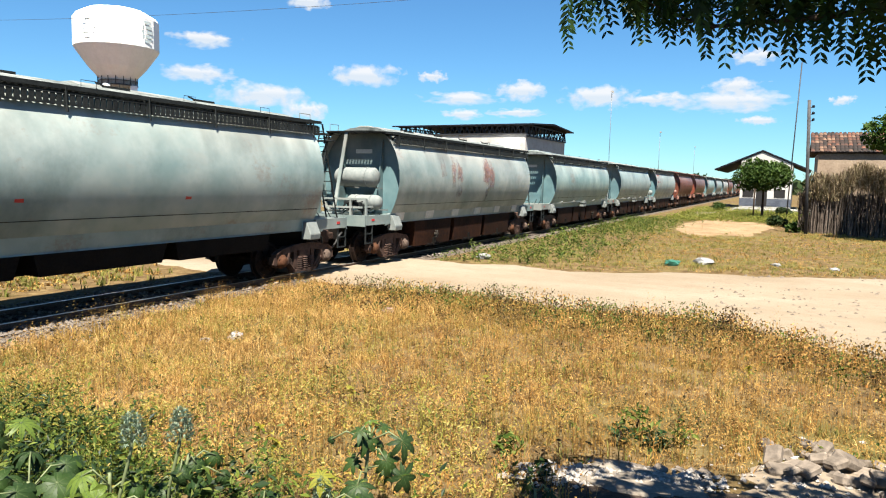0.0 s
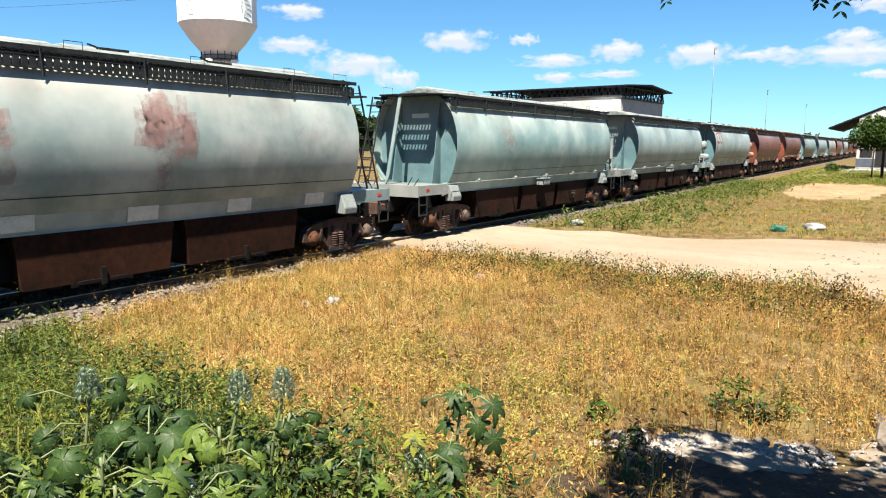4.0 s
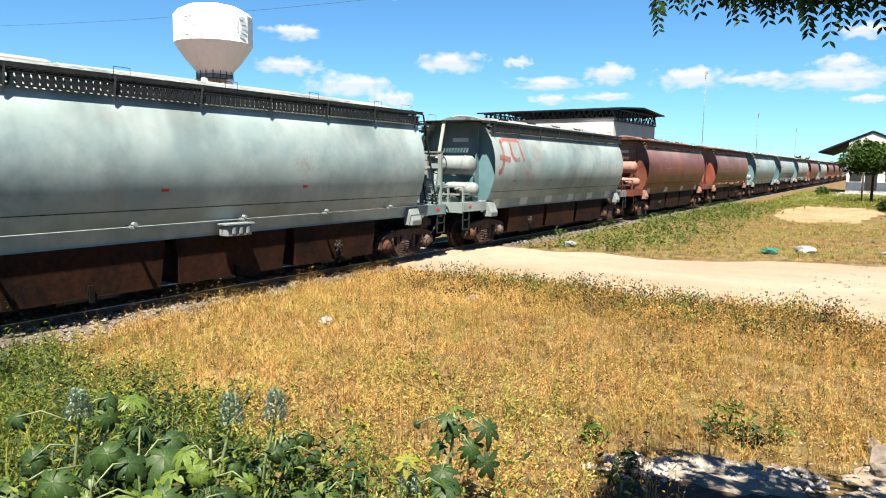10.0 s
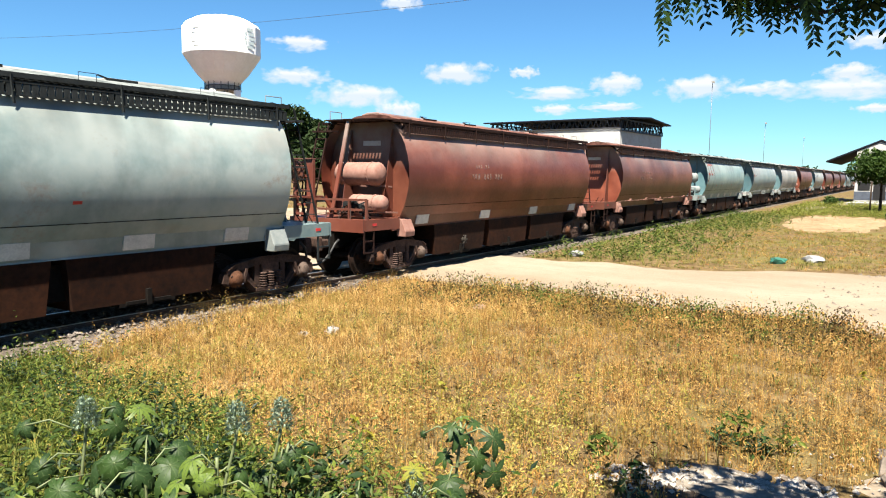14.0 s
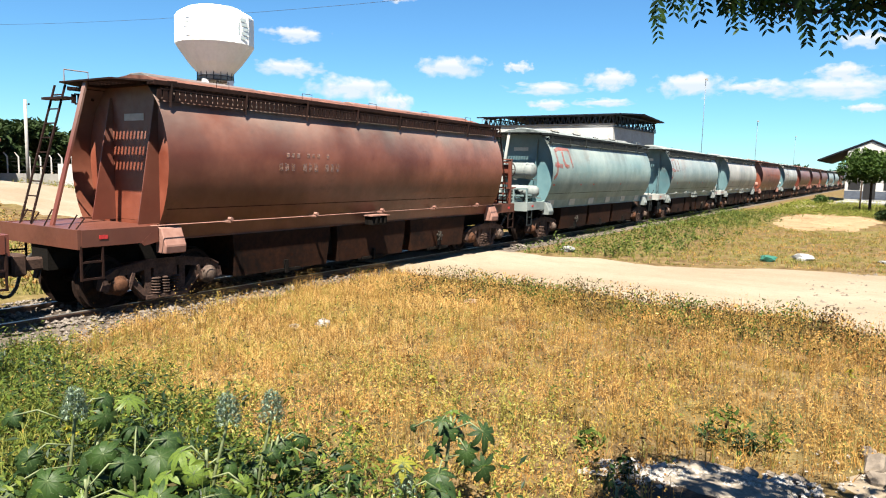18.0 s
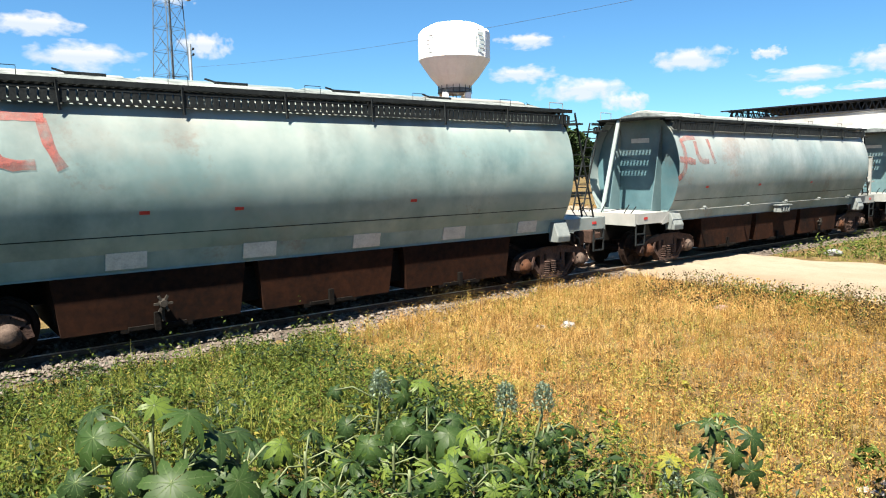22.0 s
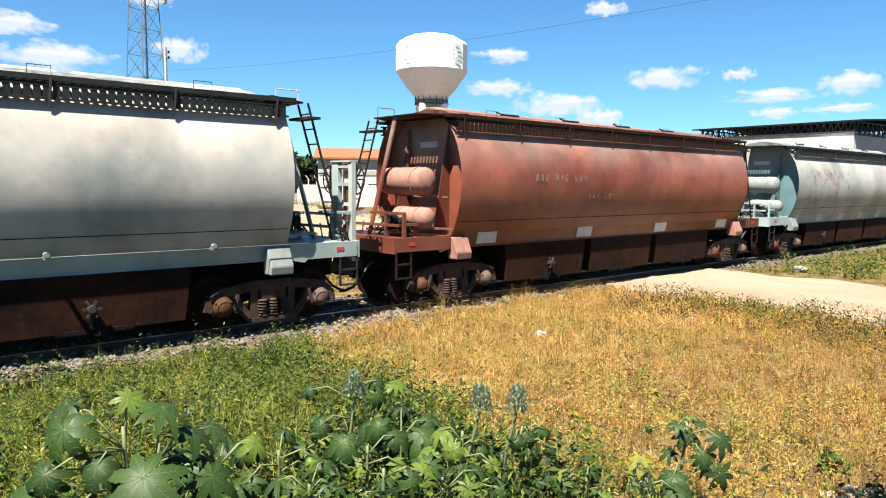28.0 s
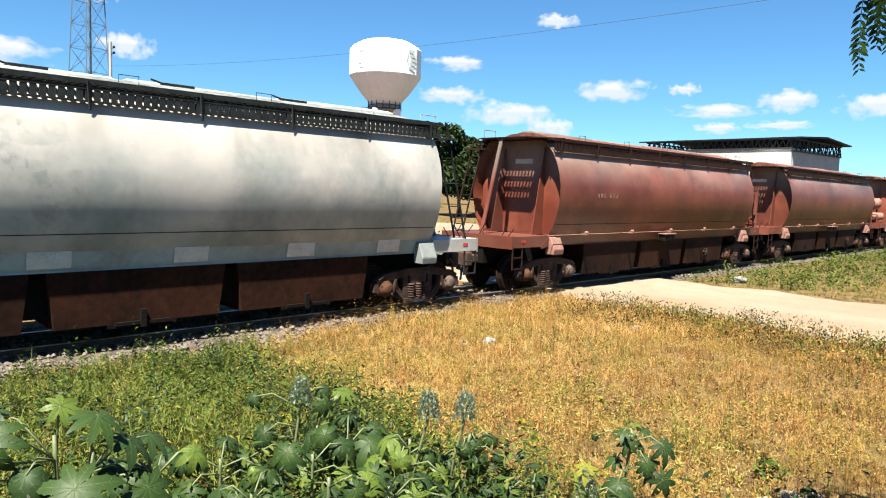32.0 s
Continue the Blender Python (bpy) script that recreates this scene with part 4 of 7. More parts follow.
        part("air_hose", bm, HOSE, root, smooth=True)
        build_bogie(root, e * 5.51, e > 0)
    # brake end: two air tanks, brake column, valve cluster
    for r, ya, yb, x, z in ((0.27, -0.95, 0.42, -6.13, 2.40), (0.20, -1.14, -0.05, -6.24, 1.70)):
        bm = fresh()
        spun(bm, [(r * 0.3, ya), (r * 0.75, ya + 0.03), (r, ya + 0.11), (r, yb - 0.11), (r * 0.75, yb - 0.03), (r * 0.3, yb)], 20, "y", (x, 0, z))
        tank = part("air_tank", bm, dusty, root, "dusty painted air reservoir", smooth=True)
        for y in (ya + 0.3, yb - 0.3):
            bm = fresh()
            spun(bm, [(r + 0.012, y - 0.025), (r + 0.012, y + 0.025)], 20, "y", (x, 0, z))
            bar(bm, (x, y, z - r), (-BODY + 0.30, y, z - r - 0.05), 0.04)
            part("tank_strap", bm, dusty, tank)
    column = new("brake_column")
    column.parent = root
    column.matrix_basis = pose(0, 0.72, 0)
    for dy, w in ((-0.24, 0.10), (0.26, 0.05)):
        bm = fresh()
        box(bm, -7.10, -7.00, dy - w, dy + w, 1.0, 2.72)
        part("column_channel", eased(bm, 0.008), trim, column)
    for z in (1.40, 1.62, 1.95, 2.30, 2.62):
        bm = fresh()
        box(bm, -7.09, -7.01, -0.24, 0.26, z, z + 0.06)
        part("column_brace", bm, trim, column)
    bm = fresh()
    box(bm, -7.14, -6.98, -0.34, 0.31, 2.722, 2.75)
    part("column_cap", bm, trim, column)
    bm = fresh()
    box(bm, -7.20, -7.102, -0.10, 0.22, 2.22, 2.58)
    part("brake_gearbox", eased(bm, 0.02), trim, column)
    for dy in (-0.30, 0.14):
        bm = fresh()
        prism(bm, [(-7.10, 1.80), (-7.10, 1.86), (-7.40, 1.86), (-7.40, 1.83)], dy, dy + 0.16, "y")
        prism(bm, [(-7.00, 1.80), (-7.00, 1.86), (-6.70, 1.86), (-6.70, 1.83)], dy, dy + 0.16, "y")
        part("foot_step", bm, trim, column)
    bm = fresh()
    for k in range(9):
        bar(bm, (-7.055, 0.02 + 0.02 * (k % 2), 1.35 + 0.10 * k), (-7.055, 0.04 - 0.02 * (k % 2), 1.45 + 0.10 * k), 0.028)
    part("brake_chain", bm, grate, column)
    bm = fresh()
    ring = [(-7.26, 0.06 + 0.27 * math.cos(k * math.pi / 9), 2.42 + 0.27 * math.sin(k * math.pi / 9)) for k in range(19)]
    pipe(bm, ring, 0.03, 6)
    for k in range(4):
        a = k * math.pi / 4
        bar(bm, (-7.26, 0.06 + 0.26 * math.cos(a), 2.42 + 0.26 * math.sin(a)), (-7.26, 0.06 - 0.26 * math.cos(a), 2.42 - 0.26 * math.sin(a)), 0.022)
    bar(bm, (-7.26, 0.06, 2.42), (-7.18, 0.06, 2.42), 0.05)
    part("brake_wheel", bm, grate, column, "dark hand brake wheel")
    bm = fresh()
    box(bm, -6.70, -6.10, -0.75, 0.35, 1.42, 1.46)
    for p, q in (((-6.72, -0.95, DECK_TOP), (-6.72, -0.95, 1.80)), ((-6.72, -0.95, 1.58), (-6.05, -0.95, 1.58)), ((-6.98, 0.42, DECK_TOP), (-6.98, 0.42, 1.80)), ((-6.72, -0.95, 1.79), (-6.98, 0.42, 1.79)), ((-6.80, -0.5, DECK_TOP), (-6.80, -0.5, 1.79)), ((-6.95, 0.35, 1.56), (-6.74, -0.85, 1.56))):
        bar(bm, p, q, 0.07, 0.05)
    part("platform_frame", bm, trim, root)
    bm = fresh()
    rnd = random.Random(5)
    for k in range(16):
        x, y, z = rnd.uniform(-6.68, -6.45), rnd.uniform(-0.80, -0.2), rnd.uniform(1.48, 1.76)
        box(bm, x - 0.05, x + 0.05, y - 0.05, y + 0.05, z - 0.045, z + 0.045, None)
        bar(bm, (x, y, z), (x + rnd.uniform(-0.2, 0.2), y + rnd.uniform(-0.3, 0.3), z + rnd.uniform(-0.3, 0.1)), 0.03)
    tagged(part("brake_valve", bm, GRATE, root), kind="stuff")
    return root


GREY_LABEL = "grey-green covered hopper wagon with rounded rust-stained sides"
RED_LABEL = "red-oxide covered hopper wagon with rounded sides and faded marks"
# start of each rounded side at the clip's beginning, colour, whether the brake end leads
CARS = [(2.48, "g", 1), (17.53, "g", 1), (32.88, "g", 0), (47.79, "g", 0), (62.83, "g", 1), (78.06, "r", 1), (93.19, "r", 0), (108.29, "g", 1), (123.59, "g", 0), (138.90, "g", 0), (153.84, "r", 1), (168.77, "g", 1), (184.10, "r", 0), (199.20, "r", 0), (214.30, "r", 1), (229.40, "g", 0), (244.50, "g", 1), (259.60, "r", 0), (274.70, "g", 0), (289.80, "g", 1), (304.90, "r", 1), (320.00, "g", 0), (335.10, "g", 0)]
WAGONS = []


def build_train():
    grey = build_hopper("hopper_wagon", GREY_PAINT, GREY_TRIM, GRATE, GREY_LABEL)
    red = build_hopper("hopper_wagon", RED_PAINT, RED_TRIM, RED_GRATE, RED_LABEL)
    odd = build_hopper("hopper_wagon", GREY_PAINT, GREY_TRIM, GRATE, "grey-green covered hopper wagon with a shallow dark underside", True)
    used = set()
    for x, colour, lead in CARS:
        model = grey if colour == "g" else red
        m = pose(x + BODY, CENTRE, RAIL, 0, 0, 0 if lead else 180)
        if not WAGONS:
            ob = odd
            ob.matrix_basis = m
        elif colour in used:
            ob = copy_thing(model, m)
        else:
            ob = model
            ob.matrix_basis = m
            used.add(colour)
        WAGONS.append((ob, x + BODY, lead))


build_train()


def repaint(car, coat, label, trim=GREY_TRIM):
    """Gives one wagon its own weathered coat, and its platforms and posts their own tone."""
    ob = WAGONS[car][0]
    for piece in ob.children_recursive:
        if piece.type == "MESH" and piece.material_slots:
            slot = piece.material_slots[0]
            if slot.material in (GREY_PAINT, GREY_TRIM, RED_PAINT):
                fresh_coat = trim if slot.material == GREY_TRIM else coat
                slot.link = "OBJECT"
                slot.material = fresh_coat
    tagged(ob, label, "freight wagon", "wagons of the train")


repaint(2, TEAL_PAINT, "teal-green covered hopper wagon with a rusty underside")
repaint(3, CHALKY_PAINT, "chalky grey covered hopper wagon with faint rust stains")
repaint(7, TEAL_PAINT, "teal-grey hopper wagon with red spray-painted letters")
repaint(8, PALE_TEAL, "pale teal hopper wagon with faded red spray-painted letters", CHALKY_TRIM)
repaint(9, CHALKY_PAINT, "chalky grey covered hopper wagon with pale dusty platforms", CHALKY_TRIM)
for car in (5, 12, 13):
    repaint(car, DEEP_RED, "dark rust-red covered hopper wagon with rounded sides")
repaint(11, CHALKY_PAINT, "chalky pale hopper wagon with faded red and teal smears", CHALKY_TRIM)


def stroke_on(car, pts, width, mat=None, name="graffiti", label="red spray-painted stroke"):
    """Points (metres from the side's leading edge, height)."""
    ob, _, lead = WAGONS[car]
    s = 1 if lead else -1
    local = [(s * (x - BODY), z) for x, z in pts]
    part(name, ribbon(local, width, -s), mat or SPRAY_RED, ob, label)


def letters(car, dx, mat=None, joined=True):
    """Three sprayed capitals at the leading end of the side."""
    def put(width, *pts):
        stroke_on(car, [(x + dx, z) for x, z in pts], width, mat)
    put(0.15, (0.37, 3.14), (0.42, 2.85), (0.42, 2.61), (0.37, 2.36), (0.26, 2.24), (0.12, 2.16))
    put(0.17, (0.16, 2.64), (0.49, 2.62), (0.84, 2.57))
    put(0.12, (0.33, 3.10), (0.65, 3.18), (1.03, 3.19), *([(1.61, 3.18)] if joined else []))
    put(0.14, (0.97, 3.10), (0.97, 2.79), (1.07, 2.63), (1.22, 2.58), (1.46, 2.59))
    put(0.13, (1.57, 3.17), (1.62, 2.86), (1.68, 2.70), (1.76, 2.53))


def bars_on(car, x, z, n, w=0.10, h=0.16, gap=0.06):
    for k in range(n):
        if k % 4 == 3:
            continue
        stroke_on(car, [(x + k * (w + gap), z), (x + k * (w + gap) + w, z)], h, STENCIL, "stencil_bar", "worn pale stencilled mark")


letters(4, 0.12)
letters(7, 0.0)
smear = random.Random(4)
for k in range(26):
    x, z = smear.choice((smear.uniform(2.8, 4.2), smear.uniform(6.4, 7.2))), smear.uniform(2.75, 3.2)
    low = z - smear.uniform(0.4, 1.2)
    stroke_on(1, [(x, z), (x + smear.uniform(-0.08, 0.08), (z + low) / 2), (x + smear.uniform(-0.12, 0.12), low)], smear.uniform(0.18, 0.5), FAINT_RED, "graffiti", "faded red spray-painted smear")
letters(8, -0.14, MID_RED, False)
for car, x in ((5, 2.9), (6, 2.4), (10, 2.1)):
    bars_on(car, x, 2.35 if car != 10 else 2.5, 11)
for k in range(34):
    x, z = smear.uniform(0.4, 4.4), smear.uniform(1.7, 3.1)
    mat = FAINT_RED if z > 2.45 and x < 3 else FAINT_TEAL
    stroke_on(11, [(x, z), (x + smear.uniform(-0.2, 0.35), z - smear.uniform(0.05, 0.3)), (x + smear.uniform(0.1, 0.6), z - smear.uniform(0.0, 0.35))], smear.uniform(0.16, 0.42), mat, "graffiti", "faded red spray-painted smear" if mat is FAINT_RED else "dark teal smear of old paint")
bars_on(10, 3.9, 2.1, 7, 0.09, 0.14)
bars_on(5, 3.1, 2.62, 6, 0.07, 0.10)
bars_on(6, 2.6, 2.58, 9, 0.08, 0.09)
bars_on(12, 1.6, 2.35, 8, 0.08, 0.12)
for car in (0, 3, 4, 7, 8, 9):
    for x in (0.24, 2.72, 4.06, 7.25) if car == 7 else (1.36, 4.06, 7.25):
        stroke_on(car, [(x - 0.07, 1.93), (x + 0.07, 1.93)], 0.055, REFLECTOR, "side_marker", "small red reflector plate")


# ---- the surroundings ----
def at(bearing, dist, z=0.0):
    """Bearing in degrees from straight across the track towards where the train comes from."""
    a = radians(bearing)
    return Vector((dist * math.sin(a), dist * math.cos(a), z))


def water_tower():
    p = at(39.3, 90)
    root = thing("water_tower", pose(*p), "white goblet-shaped concrete water tower with a shaded cone", "water tower")
    bm = fresh()
    spun(bm, [(4.35, 16.2), (4.53, 16.5), (4.53, 19.7), (4.2, 20.1), (3.0, 20.75), (1.2, 21.15), (0.3, 21.2)], 20)
    part("tank", bm, TANK_WHITE, root)
    bm = fresh()
    spun(bm, [(1.65, 12.6), (1.75, 12.9), (3.1, 14.4), (4.35, 16.2)], 20)
    part("cone", bm, TANK_WHITE, root)
    bm = fresh()
    turned = Matrix.Rotation(radians(-39.3 + 9), 4, "Z")
    spun(bm, [(2.0, 12.3), (2.0, 12.9)], 16)
    part("ring_slab", bm, CONCRETE, root)
    for sx in (-1, 1):
        for sy in (-1, 1):
            bm = fresh()
            box(bm, sx * 1.42 - 0.36, sx * 1.42 + 0.36, sy * 1.42 - 0.36, sy * 1.42 + 0.36, -0.3, 12.4)
            part("leg", bm, TANK_WHITE, root, m=turned)
    for z in (1.4, 5.3, 9.25):
        for k in range(4):
            bm = fresh()
            box(bm, -1.06, 1.06, -1.62, -1.22, z, z + 0.5)
            part("tie_beam", bm, TANK_WHITE, root, m=turned @ Matrix.Rotation(k * math.pi / 2, 4, "Z"))
    for dx in (-0.3, 0.25):
        bm = fresh()
        bar(bm, (dx, 0, 0), (dx, 0, 12.6), 0.14, None, 8)
        part("riser_pipe", bm, LATTICE, root)
    bm = fresh()
    bm = fresh()
    spun(bm, [(0.7, 21.1), (0.6, 21.3), (0.2, 21.4)], 14)
    part("hatch", bm, DARK_STEEL, root)
    bm = fresh()
    for k in range(16):
        a, b = k * math.pi / 8, (k + 1) * math.pi / 8
        for z in (12.9, 13.4):
            bar(bm, (2.1 * math.cos(a), 2.1 * math.sin(a), z), (2.1 * math.cos(b), 2.1 * math.sin(b), z), 0.06)
        bar(bm, (2.1 * math.cos(a), 2.1 * math.sin(a), 12.4), (2.1 * math.cos(a), 2.1 * math.sin(a), 13.4), 0.06)
    spun(bm, [(1.5, 12.38), (2.2, 12.38), (2.2, 12.46), (1.5, 12.46)], 16, close=False)
    part("gallery", bm, DARK_STEEL, root)
    bm = fresh()
    for dy in (-0.22, 0.22):
        bar(bm, (-0.9 + dy, -1.55, 0), (-0.9 + dy, -1.65, 12.4), 0.06)
    for k in range(36):
        bar(bm, (-1.12, -1.6, 0.4 + k * 0.33), (-0.68, -1.6, 0.4 + k * 0.33), 0.04)
    part("ladder", bm, LATTICE, root)
    faded = plain("faded_blue_emblem", (0.40, 0.46, 0.47), 0.8, 0, 0.12, 3)
    for mid in (-90 - 39.3 - 38, -90 - 39.3 + 44):
        bm = fresh()
        for dz, w in ((17.0, 6), (17.5, 9), (18.0, 10), (18.5, 9), (19.0, 6)):
            a0, a1 = radians(mid - w), radians(mid + w)
            vs = []
            for a, z in ((a0, dz), (a1, dz), (a1, dz + 0.34), (a0, dz + 0.34)):
                vs.append(bm.verts.new((4.56 * math.cos(a), 4.56 * math.sin(a), z)))
            bm.faces.new(vs)
        part("emblem", bm, faded, root, "faded blue painted emblem")


water_tower()


def open_shed():
    c, l = at(70.7, 92), at(60.4, 101)
    d = (l - c).normalized()
    L, W = (l - c).length, 15.5
    # corner at the origin, long side along +x, depth along -y
    root = thing("warehouse", pose(c.x, c.y, 0, 0, 0, math.degrees(math.atan2(d.y, d.x))), "white-walled warehouse under a dark raised sheet roof on trusses", "warehouse")
    bm = fresh()
    box(bm, 0.1, L - 0.1, -W + 0.1, -0.1, -0.2, 8.75)
    part("wall", bm, WHITE_WALL, root)
    bm = fresh()
    prism(bm, [(0.55, 9.85), (-W / 2, 10.35), (-W - 0.7, 9.85), (-W - 0.7, 10.0), (-W / 2, 10.55), (0.55, 10.02)], -1.0, L + 0.9)
    part("roof", bm, DARK_ROOF, root)
    for y in (0.0, -W):
        bm = fresh()
        for z in (8.75, 9.8):
            bar(bm, (0, y, z), (L, y, z), 0.16)
        n = 26
        for k in range(n):
            x = L * k / n
            bar(bm, (x, y, 8.75), (x + L / n / 2, y, 9.8), 0.10)
            bar(bm, (x + L / n / 2, y, 9.8), (x + L / n, y, 8.75), 0.10)
        part("truss", bm, DARK_STEEL, root)
    for x in (0.0, L):
        bm = fresh()
        n = 12
        for z in (8.45, 9.85):
            bar(bm, (x, 0, z), (x, -W, z), 0.16)
        for k in range(n):
            y, w = -W * k / n, -W / n
            bar(bm, (x, y, 8.45), (x, y + w / 2, 9.85), 0.11)
            bar(bm, (x, y + w / 2, 9.85), (x, y + w, 8.45), 0.11)
        part("gable_truss", bm, DARK_STEEL, root)
    for y in (-0.35, -W + 0.3):
        for k in range(9):
            bm = fresh()
            box(bm, k * (L - 0.4) / 8 + 0.1, k * (L - 0.4) / 8 + 0.3, y - 0.1, y + 0.1, 8.7, 9.9)
            part("roof_post", bm, DARK_STEEL, root)
    bm = fresh()
    prism(bm, [(0.2, 6.75), (3.4, 6.55), (3.4, 6.65), (0.2, 7.2)], 0.8, 3.6)
    part("awning", bm, TANK_WHITE, root, "small white awning")


open_shed()


def tile_field(root, x0, x1, y0, z0, y1, z1, mat=TILE, across=0.24, along=0.42, name="roof_tile"):
    """Rows of half-round clay tiles on a slope that rises from (y0, z0) to (y1, z1)."""
    run = math.hypot(y1 - y0, z1 - z0)
    slope = math.degrees(math.atan2(z1 - z0, y1 - y0))
    bm = fresh()
    pts = [(0.11 * math.cos(a), 0.075 * math.sin(a)) for a in [math.pi * i / 5 for i in range(6)]]
    lo = [bm.verts.new((x * 1.1, 0, z * 1.1)) for x, z in pts]
    hi = [bm.verts.new((x * 0.9, along * 1.12, z * 0.9 + 0.02)) for x, z in pts]
    for i in range(5):
        bm.faces.new((lo[i], lo[i + 1], hi[i + 1], hi[i]))
    bm.faces.new(lo[::-1])
    first = part(name, bm, mat, root, m=pose(x0, y0, z0, slope))
    nx, ny = int((x1 - x0) / across), int(run / along)
    c, s = math.cos(radians(slope)), math.sin(radians(slope))
    for j in range(ny):
        for i in range(nx):
            if i == 0 and j == 0:
                continue
            shared(name, first.data, root, pose(x0 + i * across + random.uniform(-0.015, 0.015), y0 + j * along * c, z0 + j * along * s + random.uniform(0, 0.02), slope + random.uniform(-1, 2), random.uniform(-3, 3), random.uniform(-2.5, 2.5)))


def tiled_hut():
    # beside the open ground, roof slope faces the road
    root = thing("tiled_hut", pose(46.5, -1.68, 0, 0, 0, -90), "cream plastered hut under a weathered clay tile roof", "house")
    bm = fresh()
    box(bm, 0, 8.5, 0, 5, -0.1, 4.55)
    part("wall", bm, HUT_WALL, root)
    bm = fresh()
    prism(bm, [(-0.12, 4.56), (2.5, 5.78), (5.45, 4.52), (5.45, 4.60), (2.5, 5.86), (-0.12, 4.64)], -0.35, 8.9)
    part("roof_deck", bm, STICK, root)
    tile_field(root, -0.3, 6.4, -0.2, 4.60, 2.5, 5.88, along=0.42, across=0.215)
    bm = fresh()
    for x in (1.2, 4.6):
        box(bm, x - 0.5, x + 0.5, -0.03, 0.05, 1.1, 2.3)
    part("window", bm, WINDOW_DARK, root)


tiled_hut()


STRAW = island_stuff("tangled_straw", [(0.050, 0.034, 0.020), (0.190, 0.145, 0.090), (0.090, 0.078, 0.038), (0.250, 0.200, 0.130)], 0.9, 0.2)


def stick_fence():
    root = thing("stick_fence", pose(43.6, -1.15, 0), "rough palisade of dry grey sticks and brushwood", "fence")
    base = None
    for k in range(130):
        y = -k * 0.052 - random.uniform(0, 0.02)
        h = random.uniform(1.5, 2.5) if random.random() < 0.75 else random.uniform(2.4, 3.1)
        bm = fresh()
        x = random.uniform(-0.12, 0.12)
        mid = (x + random.uniform(-0.05, 0.05), y + random.uniform(-0.05, 0.05), h * 0.5)
        w = random.uniform(0.03, 0.075)
        bar(bm, (x, y, -0.1), mid, w, None, 5)
        bar(bm, mid, (mid[0] + random.uniform(-0.12, 0.12), mid[1] + random.uniform(-0.14, 0.14), h), w * 0.75, None, 5)
        part("stick", bm, STICK, root)
    verts, faces = [], []
    for k in range(5200):
        y, z, x = -random.uniform(-0.35, 6.9), random.uniform(0, 2.0), random.uniform(0.15, 0.7)
        blade(verts, faces, x, y, z, random.uniform(0, 6.28), random.uniform(0.3, 0.7), 0.022, random.uniform(-0.8, 0.8))
    thicket = new("thicket", from_lists("thicket", verts, faces, STICK))
    thicket.parent = root
    tagged(thicket, "dark dry thicket behind the sticks", kind="stuff")
    verts, faces = [], []
    for k in range(6500):
        y = -random.uniform(0.0, 6.8)
        z, x = 1.75 + 0.6 * noise.noise((y * 0.6, 3, 1)) + random.uniform(0.0, 1.35) + 0.12 * abs(y), random.uniform(-0.35, 0.6)
        blade(verts, faces, x, y, z, random.uniform(0, 6.28), random.uniform(0.15, 0.5), 0.018, random.uniform(-1.8, 1.2))
    straw = new("brushwood", from_lists("brushwood", verts, faces, STRAW))
    straw.parent = root
    tagged(straw, "tangled dry brushwood", kind="stuff")


def blade(verts, faces, x, y, z, a, h, w, lean):
    k = len(verts)
    dx, dy = math.cos(a), math.sin(a)
    mx, my, mz = x + dx * h * lean * 0.38, y + dy * h * lean * 0.38, z + h * 0.6
    verts += [(x - dy * w, y + dx * w, z), (x + dy * w, y - dx * w, z), (mx + dy * w * 0.7, my - dx * w * 0.7, mz), (mx - dy * w * 0.7, my + dx * w * 0.7, mz), (x + dx * h * lean, y + dy * h * lean, z + h)]
    faces += [(k, k + 1, k + 2, k + 3), (k + 3, k + 2, k + 4)]


stick_fence()


# slate blue used as the colour of the station's shaded wall foot
WALL_SHADE = rough_stuff("slate_blue_wall_shade", (0.035, 0.042, 0.058), (0.075, 0.085, 0.105), 1.2, 0.9, 0.1)


def gable_station():
    root = thing("station_building", pose(*at(85.4, 86), 0, 0, -91), "white station building with a low dark gable roof", "house")
    w = 9.2
    bm = fresh()
    prism(bm, [(2.5, -0.1), (w - 1.5, -0.1), (w - 1.5, 5.05), (w / 2, 6.44), (2.5, 5.46)], 0.0, 16, "y")
    part("wall", bm, WHITE_WALL, root)
    bm = fresh()
    box(bm, 2.48, w - 1.48, -0.03, 0.0, 0.43, 1.28)
    part("dado", bm, WALL_SHADE, root, "slate blue band standing for shade on the lower wall")
    for a, b in (((-0.3, 4.35), (w / 2, 6.5)), ((w / 2, 6.5), (w + 0.3, 4.35))):
        bm = fresh()
        prism(bm, [a, b, (b[0], b[1] + 0.16), (a[0], a[1] + 0.16)], -0.12, 17, "y")
        part("roof", bm, DARK_ROOF, root)
    for x in (2.8, 4.2, 6.0):
        bm = fresh()
        box(bm, x, x + 1.1, -0.04, 0.05, 0.43 if x == 4.2 else 1.4, 2.3)
        part("door" if x == 4.2 else "window", bm, WINDOW_DARK, root)
    bm = fresh()
    box(bm, 2.2, w + 2, -5, -0.2, -0.1, 0.22)
    part("platform", bm, CONCRETE, root)


gable_station()


